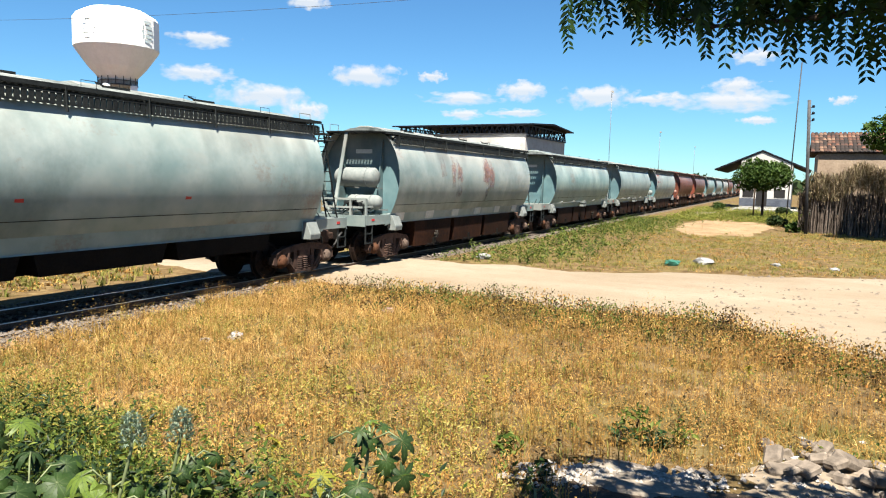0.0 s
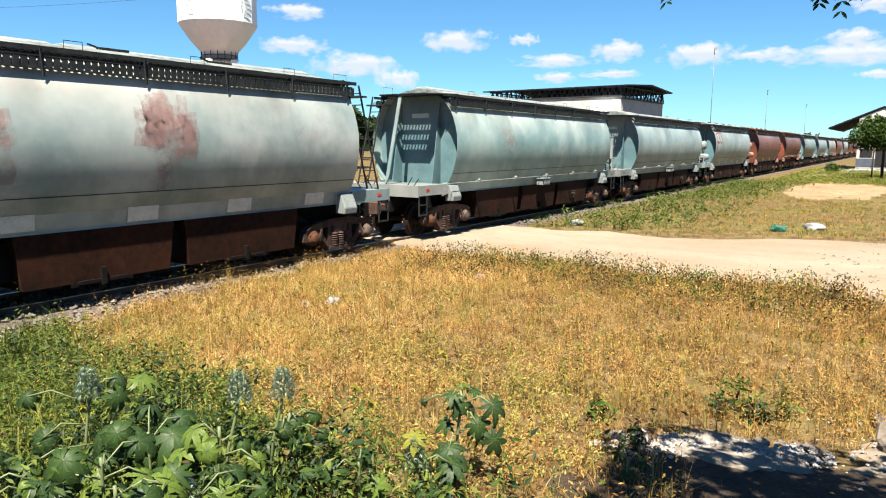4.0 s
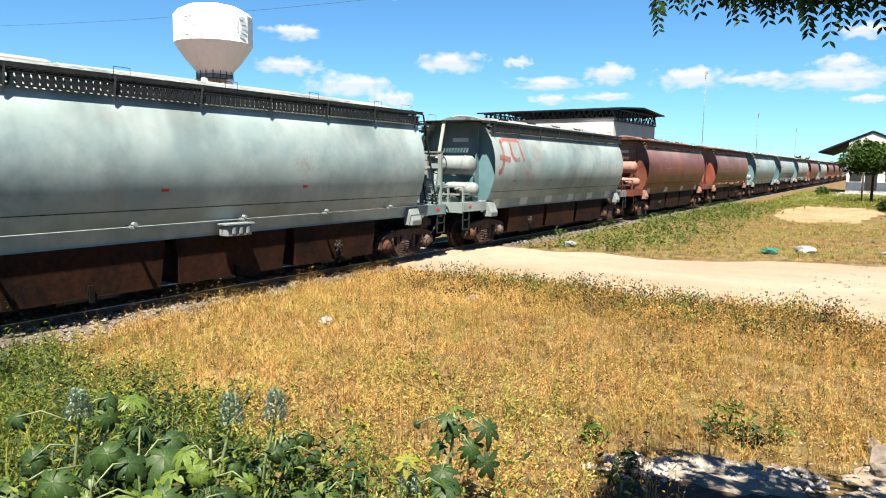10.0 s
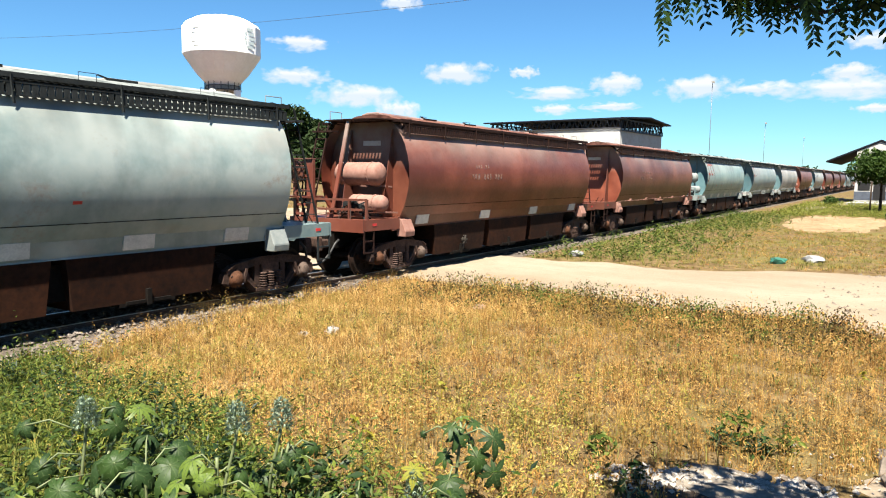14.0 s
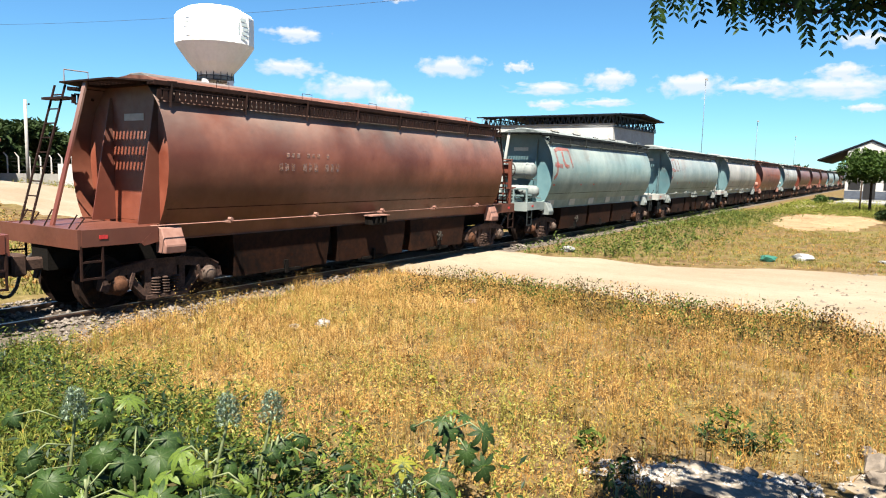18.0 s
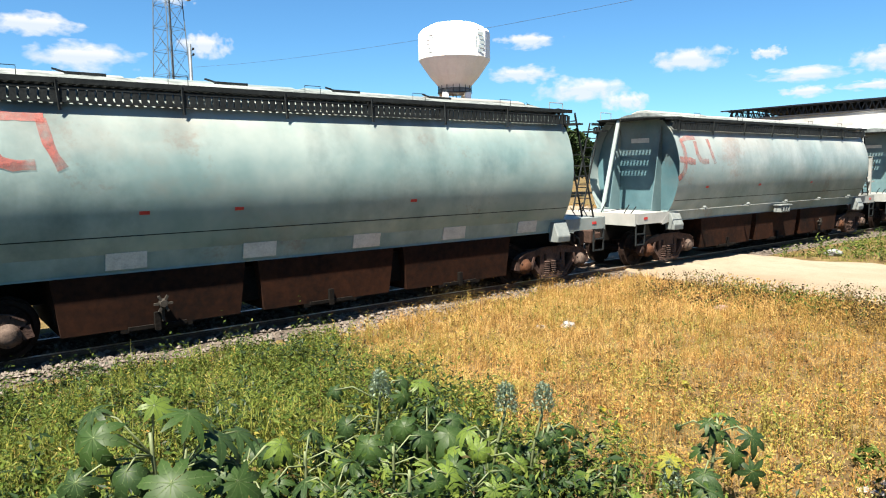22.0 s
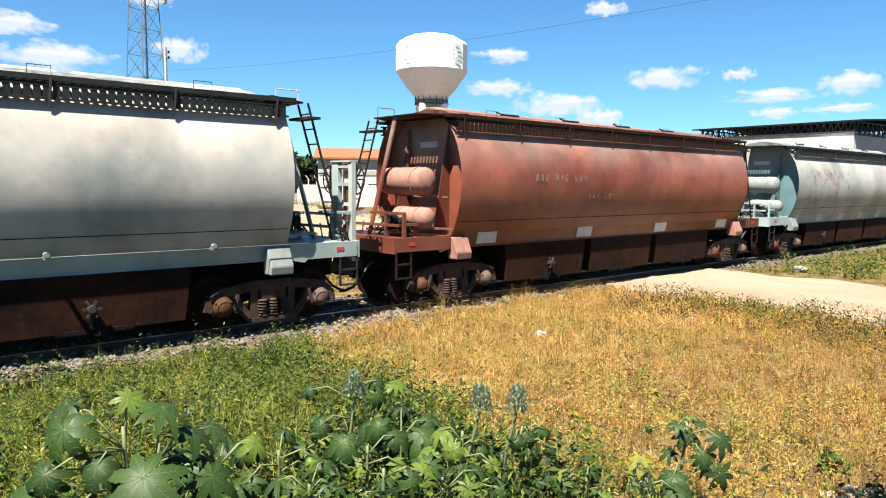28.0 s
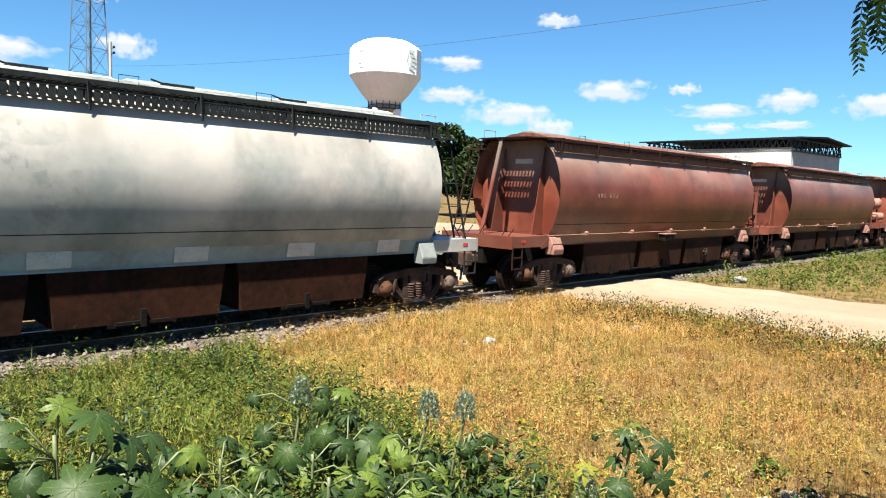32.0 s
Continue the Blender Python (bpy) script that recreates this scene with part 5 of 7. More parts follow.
def post(name, p, h, r, mat, label, category, lean=(0, 0), arms=0, lamp=False):
    root = thing(name, pose(*p), label, category)
    bm = fresh()
    bar(bm, (0, 0, -0.1), (lean[0], lean[1], h), r * 2, None, 10)
    part("shaft", bm, mat, root, smooth=True)
    for k in range(arms):
        bm = fresh()
        z = h - 0.4 - 0.35 * k
        dx, dy = lean[0] * z / h, lean[1] * z / h
        spun(bm, [(0.05, z), (0.08, z + 0.05), (0.05, z + 0.14)], 8, "z", (dx + 0.15, dy - 0.12 - r, 0))
        bar(bm, (dx, dy, z), (dx + 0.15, dy - 0.12 - r, z), 0.03)
        part("insulator", bm, GRIME, root)
    if lamp:
        bm = fresh()
        box(bm, -0.5, 0.5, -0.08, 0.08, h - 0.1, h + 0.05)
        for x in (-0.35, 0.35):
            box(bm, x - 0.14, x + 0.14, -0.25, -0.08, h - 0.2, h + 0.1)
        part("floodlight", bm, CONCRETE, root)
    return root


post("utility_pole", (42.9, -1.22, 0), 7.25, 0.085, POLE, "slim grey utility pole beside the hut", "pole", (0.0, 0.3), 3)
post("radio_mast", at(90.3, 64), 12.6, 0.045, DARK_STEEL, "thin leaning radio mast", "mast", (0.0, -0.35), 0)
post("floodlight_pole", at(77.3, 125), 18.3, 0.05, LATTICE, "tall pale floodlight pole", "lamp post", (0, 0), 0, True)
post("floodlight_pole", at(81.1, 165), 14.3, 0.05, LATTICE, "tall pale floodlight pole", "lamp post", (0, 0), 0, True)
post("floodlight_pole", at(83.7, 240), 15.0, 0.05, LATTICE, "tall pale floodlight pole", "lamp post", (0, 0), 0, True)
post("utility_pole", at(18.7, 50), 11.2, 0.11, LATTICE, "slim grey utility pole beyond the track", "pole", (0, 0), 2)
post("utility_pole", at(26.6, 62), 7.0, 0.12, CONCRETE, "pale concrete utility pole beyond the track", "pole", (0, 0), 1)
post("utility_pole", (22.3, -27, 0), 9.9, 0.17, CONCRETE, "pale concrete utility pole by the road", "pole", (0, 0), 2)


def wires():
    a, b = Vector((22.3, -27, 9.6)), at(18.7, 50, 9.7)
    bm = fresh()
    pts = []
    for k in range(41):
        f = k / 40
        v = a.lerp(b, f)
        v.z -= 4 * 1.75 * f * (1 - f)
        pts.append(v)
    pipe(bm, pts, 0.012, 5)
    solid("overhead_wire", bm, WIRE, Matrix(), "sagging black overhead wire between poles", "wire")


wires()


def lattice_tower():
    root = thing("radio_tower", pose(*at(17.4, 75), 0, 0, 20), "tall steel lattice radio tower", "tower")
    def width(z):
        return 1.65 - z * 0.036
    for sx in (-1, 1):
        for sy in (-1, 1):
            bm = fresh()
            bar(bm, (sx * width(0), sy * width(0), 0), (sx * width(36), sy * width(36), 36), 0.085)
            part("leg", bm, LATTICE, root)
    z = 0.0
    while z < 34:
        step = 2.6 - z * 0.025
        bm = fresh()
        a, b = width(z), width(z + step)
        for s in (-1, 1):
            bar(bm, (-a, s * a, z), (b, s * b, z + step), 0.028)
            bar(bm, (a, s * a, z), (-b, s * b, z + step), 0.028)
            bar(bm, (s * a, -a, z), (s * b, b, z + step), 0.028)
            bar(bm, (s * a, a, z), (s * b, -b, z + step), 0.028)
            bar(bm, (-b, s * b, z + step), (b, s * b, z + step), 0.035)
            bar(bm, (s * b, -b, z + step), (s * b, b, z + step), 0.035)
        tagged(part("bracing", bm, LATTICE, root), kind="stuff")
        z += step
    bm = fresh()
    bar(bm, (0.15, 0, 0), (0.15, 0, 35), 0.14)
    part("cable_run", bm, LATTICE, root)
    bm = fresh()
    for k, (x, z) in enumerate(((1.3, 19.6), (-1.2, 22), (1.2, 24))):
        box(bm, x - 0.15, x + 0.15, -1.6, -1.2, z, z + 1.3)
    part("antenna_panel", bm, CONCRETE, root)


lattice_tower()


def white_house():
    c = at(36.0, 74)
    root = thing("white_house", pose(c.x, c.y, 0, 0, 0, -34), "long white house with an orange tiled gable roof", "house")
    bm = fresh()
    prism(bm, [(0, -0.1), (9, -0.1), (9, 4.85), (4.5, 5.85), (0, 4.85)], -7.6, 5.5)
    part("wall", bm, WHITE_WALL, root)
    for a, b in (((-0.5, 4.84), (4.5, 6.0)), ((4.5, 6.0), (9.5, 4.84))):
        bm = fresh()
        prism(bm, [a, b, (b[0], b[1] + 0.2), (a[0], a[1] + 0.2)], -8.1, 6.0)
        part("roof", bm, ORANGE_ROOF, root)
    bm = fresh()
    box(bm, -7.5, 5.4, -0.06, -0.004, 3.2, 3.7)
    part("wall_band", bm, CONCRETE, root)
    for x in (-6.2, -2.4, 1.8):
        bm = fresh()
        box(bm, x, x + 1.0, -0.06, 0.05, 1.2, 2.3)
        part("window", bm, WINDOW_DARK, root)
    bm = fresh()
    box(bm, -9.5, 5.5, -3, -2.8, -0.1, 2.2)
    part("yard_wall", bm, WHITE_WALL, root)


white_house()


def left_house():
    """Faces the track; a deep front room at one side, a walled porch at the other."""
    root = thing("old_house", pose(10.9, 42.7, 1.75, 0, 0, 4), "pale old house with mottled tile roof and walled porch", "house")
    bm = fresh()
    box(bm, -16, -0.3, 0, 8, -0.3, 3.75)
    part("wall", bm, CREAM_WALL, root)
    bm = fresh()
    box(bm, -16, -5.1, -2.9, 0, -0.3, 3.0)
    part("front_room", bm, CREAM_WALL, root)
    bm = fresh()
    prism(bm, [(-0.5, 4.02), (3.4, 5.55), (8.5, 4.0), (8.5, 4.1), (3.4, 5.68), (-0.5, 4.12)], -16.3, -0.32)
    part("roof_deck", bm, STICK, root)
    tile_field(root, -9.4, -0.3, -0.55, 4.14, 3.4, 5.70, along=0.5, across=0.30)
    bm = fresh()
    prism(bm, [(-3.4, 2.95), (-0.5, 4.06), (-0.5, 4.16), (-3.4, 3.05)], -16.3, -5.0)
    part("front_roof_deck", bm, STICK, root)
    tile_field(root, -9.4, -5.0, -3.45, 3.07, -0.5, 4.18, along=0.5, across=0.30, name="front_roof_tile")
    bm = fresh()
    prism(bm, [(-1.72, 2.85), (-1.74, 3.05), (-1.4, 3.36), (-0.1, 3.46), (0, 2.85)], -5.0, -0.55)
    part("porch_roof", bm, WHITE_WALL, root, "rough whitewashed porch roof")
    bm = fresh()
    prism(bm, [(-2.32, 2.44), (-2.34, 2.52), (-1.74, 3.0), (-1.6, 2.84), (-0.1, 2.84), (-0.1, 2.81)], -5.0, -0.5)
    part("porch_tiles", bm, TILE, root, "mottled brown clay tiles over the porch")
    bm = fresh()
    prism(bm, [(-2.30, 2.42), (-0.1, 2.80), (-0.1, 2.68), (-2.30, 2.30)], -5.0, -0.5)
    part("porch_eave", bm, CREAM_WALL, root, "cream plastered porch eave")
    for x in (-4.9, -0.75):
        bm = fresh()
        box(bm, x - 0.16, x + 0.16, -2.05, -1.75, -0.2, 2.36)
        part("porch_column", bm, WHITE_WALL, root)
    for x, w in ((-3.6, 1.1), (-1.7, 0.6)):
        bm = fresh()
        box(bm, x, x + w, -0.05, 0.06, 0.1, 2.1)
        part("door", bm, WINDOW_DARK, root)
    bm = fresh()
    box(bm, -4.95, -0.5, -0.03, -0.004, 0.0, 2.6)
    part("porch_back_wall", bm, PORCH_RED, root, "red-brown painted back wall of the porch")
    bm = fresh()
    box(bm, -5.0, 0.9, -2.1, -1.9, -0.3, 0.95)
    part("porch_parapet", bm, OLD_CONCRETE, root, "grey weathered low wall")
    bm = fresh()
    prism(bm, [(-0.9, -0.3), (-0.9, 3.5), (-0.4, 4.25), (3.4, 5.85), (8.2, 4.2), (8.2, -0.3)], -0.3, 0.0)
    part("end_wall", bm, WHITE_WALL, root)
    c = at(21.5, 72)
    root = thing("small_house", pose(c.x, c.y, 0.6, 0, 0, -18), "small peach house with an orange tiled roof", "house")
    bm = fresh()
    box(bm, -4, 4, 0, 6, -0.1, 3.6)
    part("wall", bm, CREAM_WALL, root)
    bm = fresh()
    prism(bm, [(-0.6, 3.4), (3, 5.0), (6.6, 3.4), (6.6, 3.55), (3, 5.15), (-0.6, 3.55)], -4.4, 4.4)
    part("roof", bm, ORANGE_ROOF, root)
    bm = fresh()
    box(bm, -2.5, -1.5, -0.04, 0.05, 0.1, 2.2)
    part("door", bm, WINDOW_DARK, root)


left_house()


def yard_fence():
    p = at(20.5, 76, 0.0)
    root = thing("post_fence", pose(p.x, p.y, 0.0, 0, 0, -24), "white concrete posts with bent tops on a low wall", "fence")
    bm = fresh()
    box(bm, 0, 13.2, -0.1, 0.1, -0.1, 1.22)
    part("low_wall", bm, CONCRETE, root)
    bm = fresh()
    prism(bm, [(-0.06, 0), (0.06, 0), (0.06, 1.55), (-0.26, 1.98), (-0.33, 1.93), (-0.06, 1.52)], -0.07, 0.07, "y")
    me = part("fence_post", bm, WHITE_WALL, root, m=pose(0.3, 0, 1.2)).data
    for k in range(1, 15):
        shared("fence_post", me, root, pose(0.3 + 0.88 * k, 0, 1.2))
    for z in (1.5, 1.9, 2.3, 2.6):
        bm = fresh()
        bar(bm, (0.3, 0, z), (12.8, 0, z), 0.02)
        part("strand", bm, WIRE, root)


yard_fence()


# ---- trees ----
def crown_cards(name, parent, blobs, n, size, mat, label, seed):
    """Many small leaf clumps inside uneven lumps."""
    rnd = random.Random(seed)
    verts, faces = [], []
    total = sum(r ** 2 for *_, r in blobs)
    for cx, cy, cz, r in blobs:
        for _ in range(int(n * r * r / total)):
            d = Vector((rnd.gauss(0, 1), rnd.gauss(0, 1), rnd.gauss(0, 1))).normalized() * r * rnd.uniform(0.55, 1.08) ** 0.6
            c = Vector((cx, cy, cz)) + Vector((d.x, d.y, d.z * 0.8))
            q = Euler((rnd.uniform(-1, 1), rnd.uniform(-1, 1), rnd.uniform(0, 6.28))).to_matrix()
            s = size * rnd.uniform(0.6, 1.4)
            k = len(verts)
            for x, y, z in ((-1, 0, 0), (-0.2, -0.45, 0.12), (1, 0, -0.1), (0.1, 0.45, 0.12)):
                verts.append(tuple(c + q @ Vector((x * s, y * s, z * s))))
            faces.append((k, k + 1, k + 2, k + 3))
    ob = new(name, from_lists(name, verts, faces, mat))
    ob.parent = parent
    return tagged(ob, label, kind="stuff")


def tree(p, h, r, mat, label, seed, n=1800, leaf=0.22, flat=1.0, trunk=0.16):
    rnd = random.Random(seed)
    root = thing("tree", pose(*p), label, "tree")
    bm = fresh()
    fork = Vector((rnd.uniform(-0.1, 0.1), rnd.uniform(-0.1, 0.1), h * 0.45))
    bar(bm, (0, 0, -0.1), fork * 0.5, trunk * 2, None, 8)
    bar(bm, fork * 0.5, fork, trunk * 1.6, None, 8)
    blobs = []
    for k in range(9):
        a = k * 2.4
        q = r * rnd.uniform(0.25, 0.68)
        c = Vector((math.cos(a) * q, math.sin(a) * q, h - r * flat + rnd.uniform(-0.5, 0.45) * r * flat))
        bar(bm, fork, c, trunk * 0.6, None, 5)
        blobs.append((*c, r * rnd.uniform(0.42, 0.62)))
    part("trunk", bm, BARK, root)
    crown_cards("crown", root, blobs, n, leaf, mat, "uneven leafy crown", seed)


tree((64.5, 1.5, 0), 4.85, 2.25, LEAF_TREE, "small pruned shade tree with a flat dense crown", 3, 7500, 0.15, 0.5, 0.11)
post("garden_post", (62.2, 2.1, 0), 2.4, 0.06, BARK, "thin dark post beside the tree", "post")
tree(at(97.6, 40), 7.7, 1.85, LEAF_TREE, "leafy green tree before the hut", 5, 4200, 0.15)
tree(at(45.6, 68), 9.7, 4.3, LEAF_FAR, "dark green roadside tree beyond the track", 8, 9000, 0.34)
tree(at(48.2, 76), 8.0, 3.6, LEAF_FAR, "dark green roadside tree beyond the track", 9, 5500, 0.34)
tree(at(16.6, 44), 6.2, 2.3, LEAF_TREE, "round bushy green tree beyond the track", 11, 2400, 0.24)
for k, (b, d, h) in enumerate(((15.5, 88, 7), (19, 84, 7.5), (22, 90, 7), (24.5, 84, 6.5), (26.4, 98, 8.0), (28.3, 100, 7.2), (24.6, 100, 7.8), (30.5, 104, 6.6), (12, 90, 7), (44, 120, 8), (50, 130, 8))):
    tree(at(b, d), h, 3.4, LEAF_FAR, "dark green tree in the distant row", 20 + k, 2600, 0.5)


def bush(p, w, h, n, mat, seed, label, group="bushes about the station", leaf=0.11):
    rnd = random.Random(seed)
    blobs = [(rnd.uniform(-w, w) * 0.6, rnd.uniform(-w, w) * 0.6, h * rnd.uniform(0.25, 0.6), h * rnd.uniform(0.35, 0.5)) for _ in range(7)]
    root = thing("bush", pose(*p), label, "bush", group)
    bm = fresh()
    for x, y, z, _ in blobs:
        bar(bm, (0, 0, -0.05), (x, y, z), leaf * 0.25, None, 5)
    part("woody_stem", bm, BARK, root)
    crown_cards("foliage", root, blobs, n, leaf, mat, "dense small leaves", seed)


for k, (x, y, w, h) in enumerate(((72, -0.3, 1.0, 0.9), (76, 5.4, 0.9, 1.2), (50.5, 0.3, 0.6, 0.8), (44.2, -0.8, 0.45, 0.7))):
    bush((x, y, 0), w, h, 700, LEAF_TREE if k % 2 else LEAF_FAR, 300 + k, "low leafy green bush on the dry ground")


def far_woods():
    rnd = random.Random(77)
    verts, faces = [], []
    for k in range(9000):
        b = rnd.uniform(-40, 130)
        d = rnd.uniform(260, 420)
        top = 5 + 4 * noise.noise((b * 0.35, 0, 3)) + 2 * noise.noise((b * 1.7, 0, 9))
        c = at(b, d, rnd.uniform(0, 1) ** 0.7 * top * d / 330)
        s = rnd.uniform(0.9, 2.0)
        q = Euler((rnd.uniform(-1, 1), rnd.uniform(-1, 1), rnd.uniform(0, 6.28))).to_matrix()
        i = len(verts)
        for x, y in ((-1, -0.6), (1, -0.5), (0.8, 0.7), (-0.9, 0.6)):
            verts.append(tuple(c + q @ Vector((x * s, 0.2 * y, y * s))))
        faces.append((i, i + 1, i + 2, i + 3))
    tagged(new("far_woods", from_lists("far_woods", verts, faces, LEAF_FAR)), "low dark woods along the horizon", "woods", kind="stuff")


far_woods()


# ---- clouds: soft white banks far off ----
def cloud_material(seed):
    m = bpy.data.materials.new("cloud_bank")
    m.use_nodes = True
    t = m.node_tree
    t.nodes.remove(t.nodes["Principled BSDF"])
    co = t.nodes.new("ShaderNodeTexCoord").outputs["Object"]
    info = t.nodes.new("ShaderNodeObjectInfo").outputs["Random"]
    mp = node(t, "ShaderNodeMapping", Scale=(2.0, 1, 1.0))
    t.links.new(co, mp.inputs["Vector"])
    n1 = t.nodes.new("ShaderNodeTexNoise")
    n1.noise_dimensions = "4D"
    n1.inputs["Scale"].default_value, n1.inputs["Detail"].default_value = 1.5, 6
    wv = t.nodes.new("ShaderNodeMath")
    wv.operation, wv.inputs[1].default_value = "MULTIPLY", 50
    t.links.new(info, wv.inputs[0])
    t.links.new(mp.outputs[0], n1.inputs["Vector"])
    t.links.new(wv.outputs[0], n1.inputs["W"])
    ln = t.nodes.new("ShaderNodeVectorMath")
    ln.operation = "LENGTH"
    sq = node(t, "ShaderNodeMapping", Scale=(1, 1, 1))
    t.links.new(co, sq.inputs["Vector"])
    t.links.new(sq.outputs[0], ln.inputs[0])
    f = t.nodes.new("ShaderNodeMath")
    f.operation = "SUBTRACT"
    t.links.new(n1.outputs["Fac"], f.inputs[0])
    half = t.nodes.new("ShaderNodeMath")
    half.operation, half.inputs[1].default_value = "MULTIPLY", 0.52
    t.links.new(ln.outputs["Value"], half.inputs[0])
    t.links.new(half.outputs[0], f.inputs[1])
    alpha = ramp(t, f.outputs[0], [(0.05, (0,)), (0.19, (0.5,)), (0.33, (0.93,))])
    em = t.nodes.new("ShaderNodeEmission")
    sep = t.nodes.new("ShaderNodeSeparateXYZ")
    t.links.new(co, sep.inputs[0])
    up = ramp(t, sep.outputs[2], [(0.0, (0.80, 0.87, 0.95)), (0.25, (0.97, 0.98, 1.0))])
    t.links.new(up, em.inputs["Color"])
    em.inputs["Strength"].default_value = 0.235
    tr = t.nodes.new("ShaderNodeBsdfTransparent")
    mx = t.nodes.new("ShaderNodeMixShader")
    t.links.new(alpha, mx.inputs[0])
    t.links.new(tr.outputs[0], mx.inputs[1])
    t.links.new(em.outputs[0], mx.inputs[2])
    t.links.new(mx.outputs[0], t.nodes["Material Output"].inputs["Surface"])
    return m


def clouds():
    mat = cloud_material(1)
    bm = fresh()
    vs = [bm.verts.new(v) for v in ((-1, 0, -1), (1, 0, -1), (1, 0, 1), (-1, 0, 1))]
    bm.faces.new(vs)
    me = bpy.data.meshes.new("cloud")
    bm.to_mesh(me)
    bm.free()
    me.materials.append(mat)
    # bearing, elevation, width, height in degrees
    seen = [(45.3, 10.1, 4.2, 1.1), (44.8, 7.6, 5.0, 1.2), (49.4, 6.3, 5.8, 1.8), (52.9, 5.2, 3.3, 1.4), (57.7, 8.1, 4.9, 1.7), (63.0, 8.2, 2.2, 0.8), (65.4, 6.5, 5.7, 1.0), (70.1, 7.2, 3.8, 1.4), (65.4, 5.3, 3.2, 0.7),
            (69.8, 5.5, 4.3, 0.6), (76.3, 6.8, 4.9, 1.6), (80.8, 6.5, 4.2, 1.0), (86.0, 6.3, 7.5, 1.4), (86.4, 7.4, 3.8, 1.1), (88.0, 4.9, 2.4, 0.6), (53.0, 13.4, 2.9, 1.0), (87.5, 9.5, 3.1, 1.0), (93.4, 6.2, 1.5, 0.6), 
            (8.8, 10.5, 5.0, 1.4), (11.3, 8.5, 6.9, 1.8), (20.0, 9.7, 3.3, 1.6), (17.9, 13.0, 2.8, 1.0), (2, 10, 5, 1.6)]
    for b, e, w, h in seen:
        d = 3000
        ob = new("cloud", me)
        c = at(b, d, 2.5 + d * math.tan(radians(e)))
        ob.matrix_basis = Matrix.Translation(c) @ Matrix.Rotation(radians(-b), 4, "Z") @ Matrix.Diagonal((d * radians(w) * 0.68, 1, d * radians(h) * 0.70, 1))
        tagged(ob, "small white fair-weather cloud", "cloud", "clouds in the sky", "structure")


clouds()


# ---- grass, weeds, plants and litter on the near side ----
def green_side(x, y):
    """1 in the green weeds, 0 in the dry grass."""
    edge = 3.3 + 0.30 * (y - 2.8) + 0.9 * noise.noise((x * 0.8, y * 0.8, 5))
    return (1 - smoothstep(-0.7, 0.5, x - edge)) * smoothstep(-3, 0, y)


def bare(x, y):
    if on_road(x, y) > 0.15 or 13.3 > y > 9.55 + 0.55 * smoothstep(5, 9, x) + 0.55 * noise.noise((x, 1, 1)):
        return True
    a, b = (x - 4.6) / 1.05, (y - 0.20) / 1.0
    c, d = (x - 5.8) / 0.9, (y + 0.6) / 0.75
    return a * a + b * b < 1 or c * c + d * d < 1


def tuft(x, y):
    """How full the growth is, from gaps to thick little clumps a hand wide."""
    n = noise.noise((x * 4.5, y * 4.5, 33.0)) + 0.6 * noise.noise((x * 11.0, y * 11.0, 34.0)) + 0.6 * noise.noise((x * 1.7, y * 1.7, 35.0))
    return smoothstep(-0.5, 0.55, n)


def grass_field(name, mat, label, n, area, chance, tall, thick, blades, seed, lean=0.5):
    rnd = random.Random(seed)
    verts, faces = [], []
    made = 0
    while made < n:
        x, y = rnd.uniform(area[0], area[1]), rnd.uniform(area[2], area[3])
        made += 1
        dist = math.hypot(x, y)
        if dist < 0.9 + 0.5 * noise.noise((x, y, 4)) or bare(x, y) or rnd.random() > chance(x, y):
            continue
        z = ground_z(x, y) - 0.01
        far = smoothstep(5, 22, dist)
        full = tuft(x, y) if dist < 13 else 0.6
        if rnd.random() > 0.25 + full:
            continue
        grow = rnd.uniform(0.6, 1.25) * (0.45 + 0.95 * full) * (0.80 + 0.55 * noise.noise((x * 0.7, y * 0.7, 8)) + 0.5 * noise.noise((x * 2.1, y * 2.1, 9)))
        for _ in range(blades):
            a = rnd.uniform(0, 6.283)
            h = tall * grow * rnd.uniform(0.45, 1.2)
            ox, oy = rnd.gauss(0, 0.05), rnd.gauss(0, 0.05)
            blade(verts, faces, x + ox, y + oy, z, a, h, thick * (1 + 0.8 * far) * rnd.uniform(0.7, 1.4), rnd.uniform(0.1, 2 * lean))
    tagged(new(name, from_lists(name, verts, faces, mat)), label, "grass", kind="stuff")


